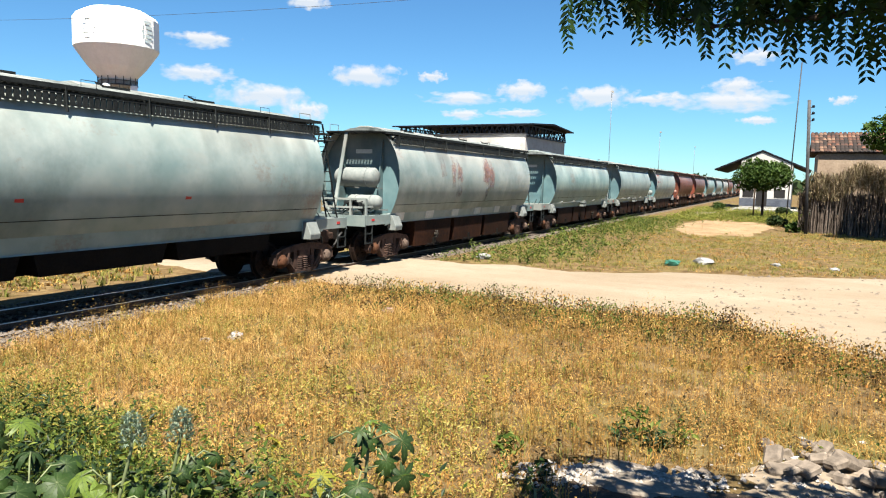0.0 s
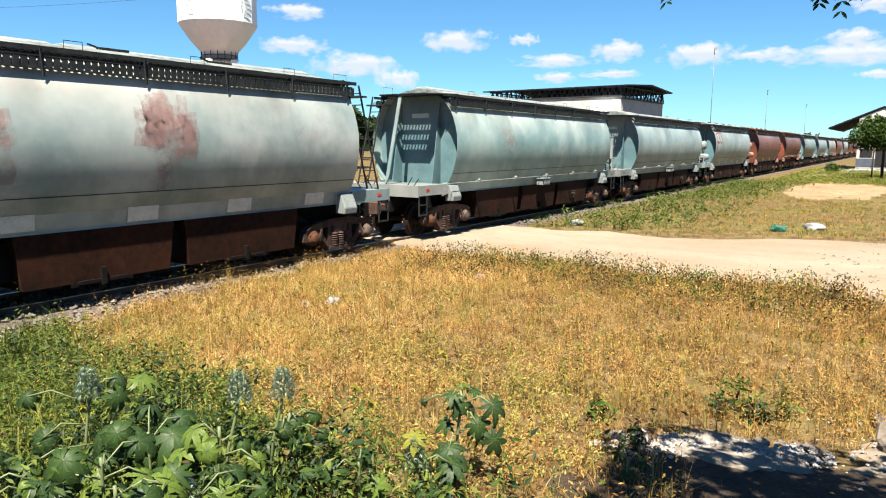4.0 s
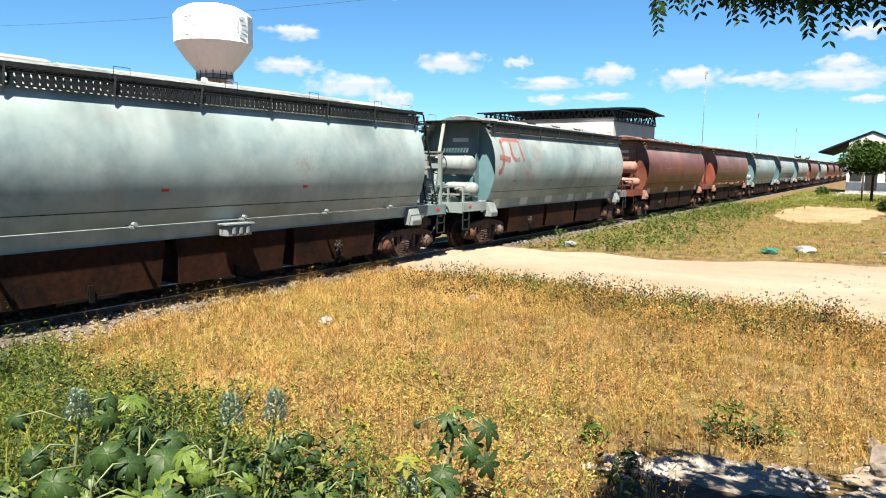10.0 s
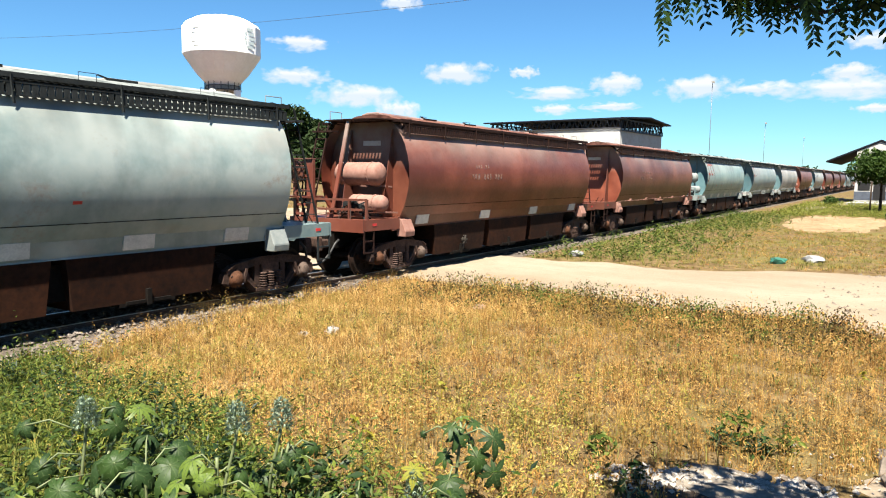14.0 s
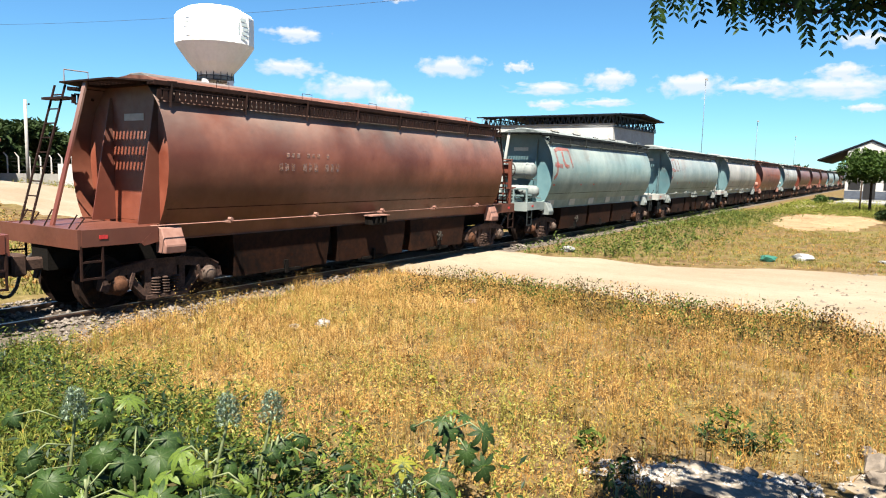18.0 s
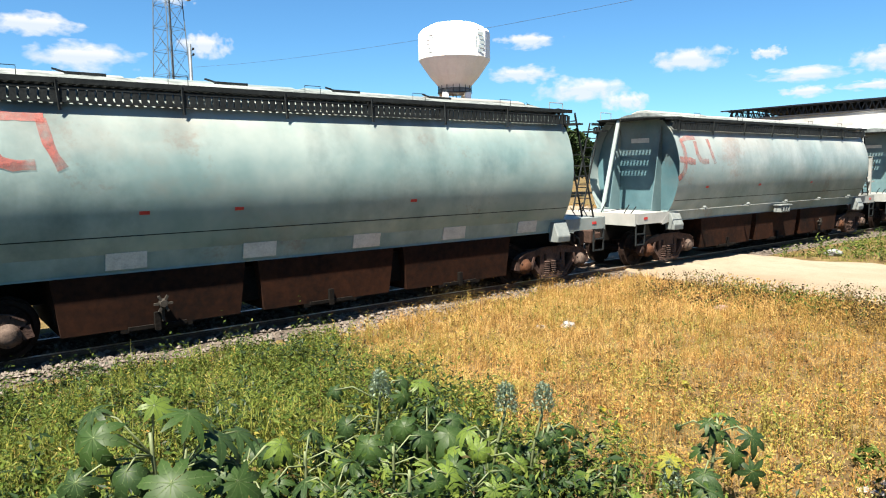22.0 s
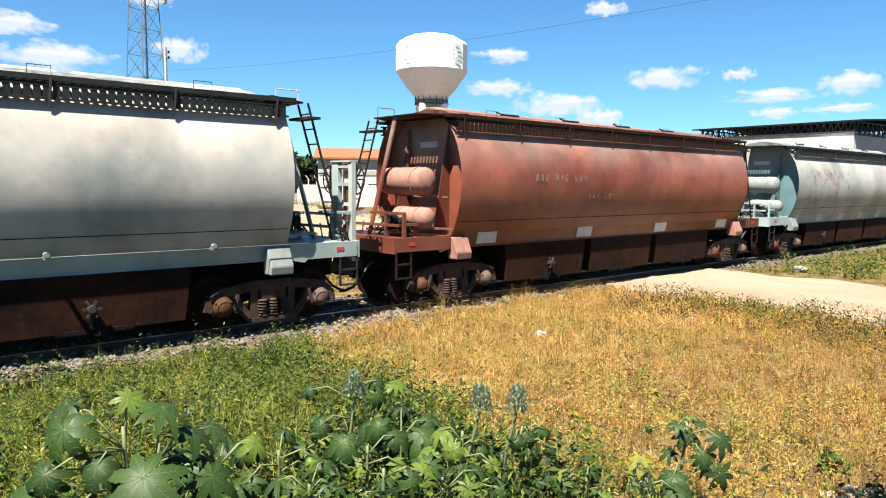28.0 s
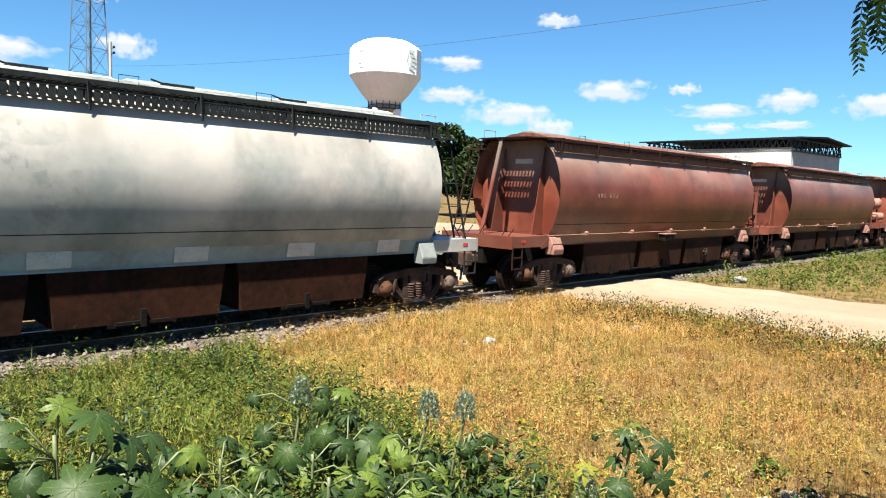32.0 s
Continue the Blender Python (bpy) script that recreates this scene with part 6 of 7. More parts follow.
def weed_field(name, mat, label, n, area, chance, size, tall, seed):
    """Leafy weeds: small paired leaves up short stems."""
    rnd = random.Random(seed)
    verts, faces = [], []
    for _ in range(n):
        x, y = rnd.uniform(area[0], area[1]), rnd.uniform(area[2], area[3])
        if math.hypot(x, y) < 1.1 + 0.5 * noise.noise((x, y, 4)) or bare(x, y) or rnd.random() > chance(x, y):
            continue
        z0 = ground_z(x, y)
        full = tuft(x, y) if math.hypot(x, y) < 13 else 0.6
        if rnd.random() > 0.22 + full:
            continue
        h = tall * rnd.uniform(0.4, 1.3) * (0.45 + 1.0 * full) * max(0.35, 0.95 + 0.6 * noise.noise((x * 0.8, y * 0.8, 18)) + 0.6 * noise.noise((x * 2.3, y * 2.3, 19)))
        k = rnd.randint(6, 10)
        blade(verts, faces, x, y, z0 - 0.01, rnd.uniform(0, 6.28), h * 0.8, 0.0012 + 0.00018 * math.hypot(x, y), rnd.uniform(0, 0.2))
        for j in range(k):
            a = rnd.uniform(0, 6.283)
            z = z0 + h * (j + 0.6) / k
            s = size * rnd.uniform(0.6, 1.4)
            q = Euler((rnd.uniform(-0.8, 0.8), rnd.uniform(-1.0, 0.5), a)).to_matrix()
            c = Vector((x + rnd.gauss(0, size * 0.55), y + rnd.gauss(0, size * 0.55), z))
            i = len(verts)
            for px, py, pz in ((0, 0, 0), (0.55, -0.24, 0.08), (1.35, 0, -0.10), (0.55, 0.24, 0.08)):
                verts.append(tuple(c + q @ Vector((px * s, py * s, pz * s))))
            faces.append((i, i + 1, i + 2, i + 3))
    tagged(new(name, from_lists(name, verts, faces, mat)), label, "weeds", kind="stuff")


LEAF_BROWN = island_stuff("withered_leaf", [(0.0326, 0.0196, 0.00973), (0.0584, 0.0391, 0.0163), (0.0326, 0.0359, 0.00973)], 0.9, 0.2)
WEED_YELLOW = island_stuff("yellowing_weed_leaf", [(0.20, 0.175, 0.030), (0.30, 0.245, 0.055), (0.12, 0.125, 0.022), (0.36, 0.30, 0.11)], 0.7, 0.35)
PALE_STRAW = island_stuff("bleached_straw", [(0.31, 0.175, 0.052), (0.43, 0.275, 0.098), (0.52, 0.370, 0.155), (0.22, 0.112, 0.032)], 0.85, 0.35)
FIELD = (-7, 15.5, -4, 10.5)
grass_field("dry_grass", DRY_GRASS, "golden dry grass covering the bank", 19000, FIELD, lambda x, y: 1 - 0.93 * green_side(x, y), 0.125, 0.0028, 9, 1, 0.95)
weed_field("dry_weeds", DRY_GRASS, "brittle golden dry weeds with tiny seed leaves", 86000, FIELD, lambda x, y: (1 - 0.94 * green_side(x, y)) * (0.55 + 0.45 * smoothstep(-0.3, 0.2, noise.noise((x * 0.6, y * 0.6, 12)))), 0.021, 0.27, 14)
grass_field("pale_straw", PALE_STRAW, "pale bleached straw towards the track", 13000, (1, 14.5, 4.5, 10.4), lambda x, y: (1 - 0.9 * green_side(x, y)) * smoothstep(4.5, 8.5, y + 0.10 * x + 1.0 * noise.noise((x * 0.5, y * 0.5, 91))), 0.15, 0.0028, 7, 62, 0.9)
grass_field("olive_grass", OLIVE_GRASS, "olive half-dry grass tufts", 8600, FIELD, lambda x, y: 0.20 + 0.25 * (1 - smoothstep(1.5, 5, y)) + 0.55 * smoothstep(0.05, 0.4, noise.noise((x * 0.5, y * 0.5, 2))) + 0.5 * green_side(x, y), 0.125, 0.004, 11, 2, 0.8)
weed_field("green_weeds", GREEN_WEED, "low leafy green weeds", 60000, (-6, 7.5, -3, 10.4), lambda x, y: green_side(x, y) * smoothstep(-1.8, 1.8, y + 1.4 * noise.noise((x * 0.7, y * 0.7, 70))), 0.034, 0.24, 3)
grass_field("green_grass", LIME_GRASS, "fresh green grass among the weeds", 17000, (-6, 7.5, 1, 10.3), lambda x, y: green_side(x, y) * smoothstep(2.0, 4.5, y), 0.24, 0.0034, 9, 61, 0.45)
weed_field("tall_weeds", GREEN_WEED, "taller leafy green weeds", 12000, (-6, 6.5, 1, 10.2), lambda x, y: green_side(x, y) * (0.15 + 0.85 * smoothstep(-0.05, 0.3, noise.noise((x * 1.1, y * 1.1, 81)))), 0.040, 0.40, 58)
weed_field("yellowing_weeds", WEED_YELLOW, "yellowing leafy weeds at the edge of the dry grass", 26000, (-1, 8.5, 1, 10.2), lambda x, y: (4 * green_side(x, y) * (1 - green_side(x, y)) + 0.08 * green_side(x, y)) * 0.8 * smoothstep(2.5, 5, y), 0.030, 0.22, 84)
weed_field("stray_weeds", WEED_YELLOW, "yellow-green weeds straying into the dry grass", 34000, (1, 13, 1.5, 10), lambda x, y: (1 - green_side(x, y)) * (1 - smoothstep(2.0, 11.0, x - 0.3 * y)) * smoothstep(-0.25, 0.3, noise.noise((x * 1.0, y * 1.0, 87))), 0.025, 0.21, 85)
# dark leaves that paint in the shaded gaps between the weeds
weed_field("shaded_weeds", CASTOR_SHADE_DARK, "dark leaves standing for shade among the green weeds", 17000, (-6, 6.0, 1, 9.8), lambda x, y: green_side(x, y) * smoothstep(-0.1, 0.3, noise.noise((x * 0.9, y * 0.9, 83))), 0.05, 0.24, 59)
weed_field("sparse_weeds", GREEN_WEED, "scattered small green weeds in the dry grass", 5200, FIELD, lambda x, y: 0.08 + 0.7 * smoothstep(0.30, 0.45, noise.noise((x * 1.6, y * 1.6, 23))) + 0.12 * (1 - smoothstep(1.5, 5, y)) + 0.25 * smoothstep(0.0, 0.4, noise.noise((x * 0.9, y * 0.9, 21))) + 0.35 * smoothstep(-2.2, -0.4, x - road_near(y)) * smoothstep(0.0, 0.35, noise.noise((x * 1.2, y * 1.2, 63))), 0.045, 0.24, 4)
weed_field("roadside_scrub", OLIVE_GRASS, "ragged olive scrub along the road's edge", 5000, (8, 15, -4, 8), lambda x, y: smoothstep(-2.2, -0.5, x - road_near(y)) * (0.03 + 0.97 * smoothstep(0.05, 0.4, noise.noise((x * 1.3, y * 1.3, 61)))), 0.04, 0.26, 15)
weed_field("brown_scrub", LEAF_BROWN, "dark brown withered weeds", 15000, FIELD, lambda x, y: 0.07 + 0.9 * smoothstep(0.18, 0.42, noise.noise((x * 1.9, y * 1.9, 31))), 0.034, 0.28, 16)
grass_field("tall_stalks", DRY_GRASS, "thin tall dry stalks above the grass", 1300, FIELD, lambda x, y: (1 - 0.7 * green_side(x, y)) * smoothstep(-0.1, 0.4, noise.noise((x * 0.5, y * 0.5, 44))), 0.32, 0.0022, 3, 17, 0.35)


def scrub_clumps(name, mat, label, n, seed, high):
    """Ragged little bushes along the near edge of the road."""
    rnd = random.Random(seed)
    verts, faces = [], []
    for _ in range(n):
        y = rnd.uniform(-3.5, 8.6)
        x = road_near(y) - rnd.uniform(0.0, 0.5) - 2.6 * rnd.random() ** 2
        if noise.noise((y * 0.8, seed * 1.7, 3.0)) < rnd.uniform(-0.5, 0.25):
            continue
        z0, r, h = ground_z(x, y), rnd.uniform(0.08, 0.26), high * rnd.uniform(0.35, 1.2)
        for _ in range(rnd.randint(25, 75)):
            c = Vector((x + rnd.gauss(0, r), y + rnd.gauss(0, r), z0 + h * rnd.random() ** 0.8))
            q = Euler((rnd.uniform(-1.2, 1.2), rnd.uniform(-1.2, 1.2), rnd.uniform(0, 6.28))).to_matrix()
            s = rnd.uniform(0.012, 0.035)
            i = len(verts)
            for px, py, pz in ((-1, 0, 0), (0, -0.5, 0.1), (1.1, 0, -0.1), (0, 0.5, 0.1)):
                verts.append(tuple(c + q @ Vector((px * s, py * s, pz * s))))
            faces.append((i, i + 1, i + 2, i + 3))
        for _ in range(6):
            blade(verts, faces, x + rnd.gauss(0, r * 0.5), y + rnd.gauss(0, r * 0.5), z0, rnd.uniform(0, 6.28), h * rnd.uniform(0.6, 1.3), 0.003, rnd.uniform(0, 0.5))
    tagged(new(name, from_lists(name, verts, faces, mat)), label, "weeds", kind="stuff")


scrub_clumps("edge_scrub", LEAF_BROWN, "brown half-dry scrub along the road's edge", 210, 18, 0.40)
scrub_clumps("edge_weeds", GREEN_WEED, "green scrub along the road's edge", 210, 21, 0.34)
scrub_clumps("edge_straw", DRY_GRASS, "golden scrub along the road's edge", 220, 22, 0.38)


def road_cobbles():
    rnd = random.Random(66)
    verts, faces = [], []
    for _ in range(900):
        x, y = rnd.uniform(11, 24), rnd.uniform(-5, 1.6)
        if on_road(x, y) < 0.9 or noise.noise((x * 0.5, y * 0.5, 3)) < -0.1:
            continue
        add_stone(verts, faces, x, y, ground_z(x, y) + 0.018, rnd.uniform(0.04, 0.085))
    tagged(new("road_cobbles", from_lists("road_cobbles", verts, faces, STONE)), "worn cobbles showing through the sand", "cobbles", kind="stuff")


road_cobbles()
grass_field("verge_grass", OLIVE_GRASS, "thin olive grass on the verge past the road", 30000, (19, 60, -8, 9.7), lambda x, y: (0.45 + 0.4 * noise.noise((x * 0.2, y * 0.3, 6))) * (0.15 if ((x - 47) / 10) ** 2 + ((y - 2.6) / 3.8) ** 2 < 1 else 1), 0.12, 0.0035, 8, 5, 0.8)
grass_field("verge_straw", DRY_GRASS, "dry straw on the verge past the road", 12000, (19, 60, -8, 6.0), lambda x, y: 0.5 * (0.1 if ((x - 47) / 10) ** 2 + ((y - 2.6) / 3.8) ** 2 < 1 else 1), 0.11, 0.0035, 8, 6, 0.8)
weed_field("station_grass", LIME_GRASS, "thin green grass before the station", 6000, (53, 86, -2.5, 8.2), lambda x, y: 0.75 + 0.5 * noise.noise((x * 0.3, y * 0.5, 5)), 0.09, 0.26, 17)
weed_field("verge_weeds", GREEN_WEED, "green weeds beside the track", 3000, (19, 52, 3, 9.8), lambda x, y: smoothstep(4.5, 8.0, y + 1.2 * noise.noise((x * 0.3, y * 0.3, 1))) * 0.9, 0.09, 0.32, 7)
grass_field("far_field_grass", DRY_GRASS, "golden dry grass on the field beyond the track", 42000, (-14, 40, 14, 52), lambda x, y: 0.9 if x < 13 or x > 20 and y < 26 or y > 48 else 0.15, 0.085, 0.012, 7, 19)
weed_field("far_field_weeds", OLIVE_GRASS, "olive weeds on the field beyond the track", 6000, (-14, 24, 14, 42), lambda x, y: 0.9 if not 13 < x < 20 else 0.1, 0.09, 0.3, 20)
grass_field("far_side_grass", OLIVE_GRASS, "dry grass beyond the track", 5000, (-14, 34, 13.4, 22), lambda x, y: 0.5 if not 13 < x < 20 else 0.0, 0.25, 0.010, 8, 8)


def castor_leaf(bm, ribs, tip, face, heading, size, lobes, droop, rnd):
    """A palmate leaf: lobes joined to half their length, toothed and folded along their ribs, bending down towards the tips."""
    w = face.normalized()
    u = (heading - w * heading.dot(w)).normalized()
    v = w.cross(u)
    half = math.radians(310 / (lobes - 1)) / 2
    centre = bm.verts.new(tip)
    for k in range(lobes):
        a = math.radians(-155 + 310 * k / (lobes - 1)) + rnd.uniform(-0.06, 0.06)
        ln = size * (1.0 - 0.40 * abs(k - (lobes - 1) / 2) / ((lobes - 1) / 2)) * rnd.uniform(0.88, 1.08)
        bend = droop * rnd.uniform(0.75, 1.3) + 0.05
        d, side = u * math.cos(a) + v * math.sin(a), v * math.cos(a) - u * math.sin(a)
        wide = 0.5 * math.tan(half) * 0.97

        def spot(r, off, up=0.0):
            along, down = math.sin(bend * r) / bend, (1 - math.cos(bend * r)) / bend
            return tip + d * ln * along - w * ln * down + side * ln * off + w * (up + 0.10 * abs(off) * ln)
        rows = []
        for r, off in ((0.25, 0.25 * math.tan(half) * 0.99), (0.36, wide * 0.76), (0.48, wide * 0.66), (0.60, wide * 0.76), (0.66, wide * 0.58), (0.75, wide * 0.58), (0.81, wide * 0.38), (0.90, wide * 0.26), (1.0, 0.008)):
            rows.append([bm.verts.new(spot(r, -off)), bm.verts.new(spot(r, 0)), bm.verts.new(spot(r, off))])
        bm.faces.new((centre, rows[0][0], rows[0][1]))
        bm.faces.new((centre, rows[0][1], rows[0][2]))
        for p, q in zip(rows, rows[1:]):
            bm.faces.new((p[0], q[0], q[1], p[1]))
            bm.faces.new((p[1], q[1], q[2], p[2]))
        line = [spot(r, 0, 0.002) for r in (0, 0.3, 0.6, 0.85)]
        for i, (p, q) in enumerate(zip(line, line[1:])):
            g, h = side * size * (0.009 - 0.002 * i), side * size * (0.007 - 0.002 * i)
            ribs.faces.new([ribs.verts.new(c) for c in (p - g, q - h, q + h, p + g)])
        for r0 in (0.28, 0.45, 0.62):
            for s in (-1, 1):
                p, q = spot(r0, 0, 0.002), spot(r0 + 0.14, s * wide * 0.7, 0.002)
                g = d * size * 0.004
                ribs.faces.new([ribs.verts.new(c) for c in (p - g, q, p + g)])


def castor_plant(x, y, label, seed, leaves, spikes=(), forks=()):
    """leaves: place from the foot, size, kind, how far it faces the sky, droop; spikes and forks: places from the foot."""
    rnd = random.Random(seed)
    z0 = ground_z(x, y)
    root = thing("castor_plant", pose(x, y, z0), label, "plant", "castor plants on the bank")
    heads = [Vector(p) for p in (*spikes, *forks)]
    for top in heads:
        bm = fresh()
        pipe(bm, [(0, 0, -0.05), (top.x * 0.4, top.y * 0.4, top.z * 0.5), (top.x * 0.9, top.y * 0.9, top.z * 0.85), top], 0.018, 6)
        part("stalk", bm, STEM, root, smooth=True)
    out = Vector((-x, -y, 0)).normalized()
    for lx, ly, lz, size, kind, sky, droop in leaves:
        tip = Vector((lx, ly, lz))
        top = min(heads, key=lambda h: (h - tip).length)
        base = top * min(0.85, max(0.3, (lz + 0.02) / max(0.1, top.z)))
        bm = fresh()
        pipe(bm, [base, base.lerp(tip, 0.6) + Vector((0, 0, 0.05)), tip], 0.010, 5)
        part("leaf_stalk", bm, STEM, root, smooth=True)
        away = Vector((lx - base.x, ly - base.y, 0))
        away = away.normalized() if away.length > 0.02 else out
        face = Vector((0, 0, sky)) + out * (1 - sky) + away * 0.25 + Vector((rnd.uniform(-0.2, 0.2), rnd.uniform(-0.2, 0.2), 0))
        heading = away * 0.6 + out * 0.2 + Vector((0, 0, -0.8 * (1 - sky) - 0.15))
        bm, ribs = fresh(), fresh()
        castor_leaf(bm, ribs, tip, face, heading, size * 1.12, rnd.choice((7, 8, 9)), droop * 1.35, rnd)
        leaf = part("leaf", bm, {"g": CASTOR, "l": CASTOR_LIGHT, "d": CASTOR_SHADE_DARK, "y": YELLOW_LEAF}[kind], root, smooth=True)
        part("rib", ribs, LEAF_RIB, leaf, "paler green leaf rib")
    for p in spikes:
        top = Vector(p)
        verts, faces = [], []
        for j in range(26):
            f = j / 25
            a = j * 2.4
            c = top + Vector((math.cos(a), math.sin(a), 0)) * (0.060 - 0.030 * f) * rnd.uniform(0.8, 1.1) + Vector((0, 0, -0.05 + 0.15 * f))
            for _ in range(46):
                d = Vector((rnd.gauss(0, 1), rnd.gauss(0, 1), rnd.gauss(0, 1))).normalized()
                i = len(verts)
                side = d.cross(Vector((0.3, 0.5, 0.8))).normalized() * 0.0045
                q = c + d * 0.011
                verts += [tuple(q - side), tuple(q + side), tuple(c + d * rnd.uniform(0.022, 0.034))]
                faces.append((i, i + 1, i + 2))
        ob = new("seed_spike", from_lists("seed_spike", verts, faces, CAPSULE))
        ob.parent = root
        tagged(ob, "pale blue-green bristly seed spike", kind="stuff")


SPIKED = "castor plant with drooping leaves and bristly seed spikes"
castor_plant(0.66, 3.22, "tall castor plant with broad glossy palmate leaves", 1, [
    (-0.27, 0.01, 0.78, 0.22, "g", 0.45, 1.0), (-0.02, -0.22, 0.58, 0.25, "g", 0.66, 0.45), (-0.16, -0.06, 0.62, 0.18, "d", 0.5, 1.1), (-0.36, -0.04, 0.62, 0.18, "d", 0.5, 1.1), (0.36, -0.02, 0.66, 0.17, "d", 0.8, 0.7), (0.0, 0.04, 0.86, 0.12, "l", 0.5, 0.5), (0.11, -0.10, 0.83, 0.18, "g", 0.92, 0.5),
    (0.24, -0.10, 0.69, 0.17, "d", 0.75, 0.5), (0.28, -0.22, 0.50, 0.18, "g", 0.5, 0.5), (0.30, -0.12, 0.54, 0.14, "d", 0.8, 0.6), (-0.41, 0.07, 0.53, 0.15, "g", 0.7, 0.3),
    (-0.22, 0.20, 0.84, 0.16, "d", 0.8, 0.6), (0.17, -0.01, 0.56, 0.15, "d", 0.6, 0.7), (-0.30, -0.10, 0.44, 0.15, "d", 0.6, 0.8), (0.05, 0.05, 0.42, 0.16, "d", 0.6, 0.8)], (), [(-0.03, 0.02, 0.74), (0.10, -0.06, 0.66)])
castor_plant(2.12, 3.70, SPIKED, 4, [
    (-0.20, 0.13, 0.59, 0.12, "d", 0.5, 1.3), (-0.17, 0.05, 0.37, 0.16, "d", 0.4, 1.1), (0.19, -0.06, 0.62, 0.11, "d", 0.5, 1.2), (0.14, -0.15, 0.55, 0.13, "g", 0.3, 0.8), (0.29, -0.13, 0.60, 0.13, "l", 0.8, 0.7),
    (0.23, -0.21, 0.30, 0.19, "d", 0.6, 0.9), (0.22, -0.26, 0.18, 0.15, "g", 0.3, 0.5), (0.04, -0.03, 0.22, 0.14, "g", 0.5, 0.8), (-0.32, 0.0, 0.26, 0.14, "g", 0.6, 0.6), (-0.05, -0.22, 0.16, 0.14, "l", 0.5, 0.6)], [(0.04, -0.03, 0.60)], [(0.12, -0.10, 0.40)])
castor_plant(2.42, 2.92, SPIKED, 6, [
    (-0.09, 0.08, 0.42, 0.14, "l", 0.6, 0.8), (-0.11, -0.04, 0.34, 0.14, "l", 0.3, 0.9), (-0.07, -0.07, 0.23, 0.13, "g", 0.3, 0.8), (0.10, -0.16, 0.24, 0.12, "l", 0.3, 0.9), (0.12, -0.04, 0.31, 0.11, "g", 0.5, 1.2), (-0.15, 0.12, 0.31, 0.12, "l", 0.6, 0.7), (-0.22, -0.08, 0.15, 0.13, "d", 0.6, 0.8)],
    [(0.08, -0.07, 0.60)], [(0.0, 0.0, 0.42)])
castor_plant(2.68, 2.86, SPIKED, 7, [
    (0.12, -0.12, 0.38, 0.15, "d", 0.5, 1.6), (0.10, -0.18, 0.27, 0.15, "g", 0.2, 1.2), (0.22, -0.16, 0.40, 0.12, "g", 0.5, 1.5), (0.03, -0.10, 0.37, 0.12, "d", 0.5, 1.4), (0.22, -0.22, 0.30, 0.11, "d", 0.4, 1.4), (0.02, 0.05, 0.26, 0.13, "g", 0.6, 1.0)],
    [(0.07, -0.07, 0.58)], [(0.10, -0.09, 0.44)])
castor_plant(3.34, 2.05, "young castor plant with a pale shoot and dark lower leaves", 8, [
    (0.02, -0.03, 0.58, 0.075, "l", 0.8, 0.4), (-0.06, -0.02, 0.55, 0.08, "g", 0.7, 0.5), (0.06, -0.08, 0.55, 0.08, "g", 0.7, 0.5), (-0.03, -0.04, 0.49, 0.09, "g", 0.4, 0.6), (0.07, -0.05, 0.45, 0.09, "g", 0.5, 0.7), (0.06, -0.21, 0.49, 0.13, "d", 0.4, 0.7),
    (-0.01, -0.15, 0.39, 0.12, "g", 0.4, 0.9), (-0.12, -0.04, 0.27, 0.16, "d", 0.7, 0.8), (0.04, -0.23, 0.30, 0.12, "d", 0.15, 0.5), (-0.09, 0.15, 0.48, 0.05, "d", 0.3, 1.4), (0.0, 0.06, 0.34, 0.09, "g", 0.5, 0.8), (0.13, -0.08, 0.28, 0.10, "g", 0.5, 0.8)], (), [(0.0, -0.04, 0.56)])
castor_plant(3.02, 2.06, "low castor plant with a yellowed leaf and a seed spike", 9, [(-0.03, 0.02, 0.36, 0.09, "y", 0.7, 0.4), (0.05, 0.0, 0.33, 0.07, "y", 0.8, 0.5), (-0.08, -0.10, 0.14, 0.12, "d", 0.6, 0.8), (0.10, -0.12, 0.20, 0.14, "d", 0.7, 0.7)], [(-0.02, 0.02, 0.24)])
castor_plant(2.20, 2.66, "low castor plant among the weeds", 52, [(-0.18, 0.08, 0.34, 0.14, "g", 0.5, 0.6), (-0.06, -0.10, 0.24, 0.12, "l", 0.5, 0.5), (0.10, 0.0, 0.26, 0.13, "d", 0.6, 0.8), (0.16, -0.14, 0.18, 0.12, "g", 0.4, 0.9)], [(-0.12, 0.08, 0.18)])
castor_plant(1.50, 3.10, "low castor plant among the weeds", 53, [(-0.12, 0.10, 0.30, 0.15, "d", 0.7, 0.6), (0.10, -0.04, 0.26, 0.14, "g", 0.6, 0.6), (0.02, -0.14, 0.18, 0.14, "g", 0.5, 0.6), (0.16, 0.12, 0.32, 0.13, "d", 0.7, 0.8)], (), [(0.0, 0.0, 0.28)])
castor_plant(2.80, 2.30, "low castor plant among the weeds", 54, [(-0.12, 0.06, 0.22, 0.12, "g", 0.5, 0.8), (0.08, 0.04, 0.24, 0.12, "d", 0.6, 0.8), (0.0, -0.12, 0.14, 0.12, "l", 0.5, 0.6)], (), [(0.0, 0.0, 0.24)])
castor_plant(3.95, 1.25, "dark low weed at the edge of the shade", 13, [(0.0, 0.05, 0.17, 0.08, "d", 0.3, 0.6), (0.06, -0.06, 0.12, 0.08, "d", 0.5, 0.8), (-0.08, -0.02, 0.10, 0.08, "g", 0.5, 0.8)], (), [(0.0, 0.0, 0.15)])
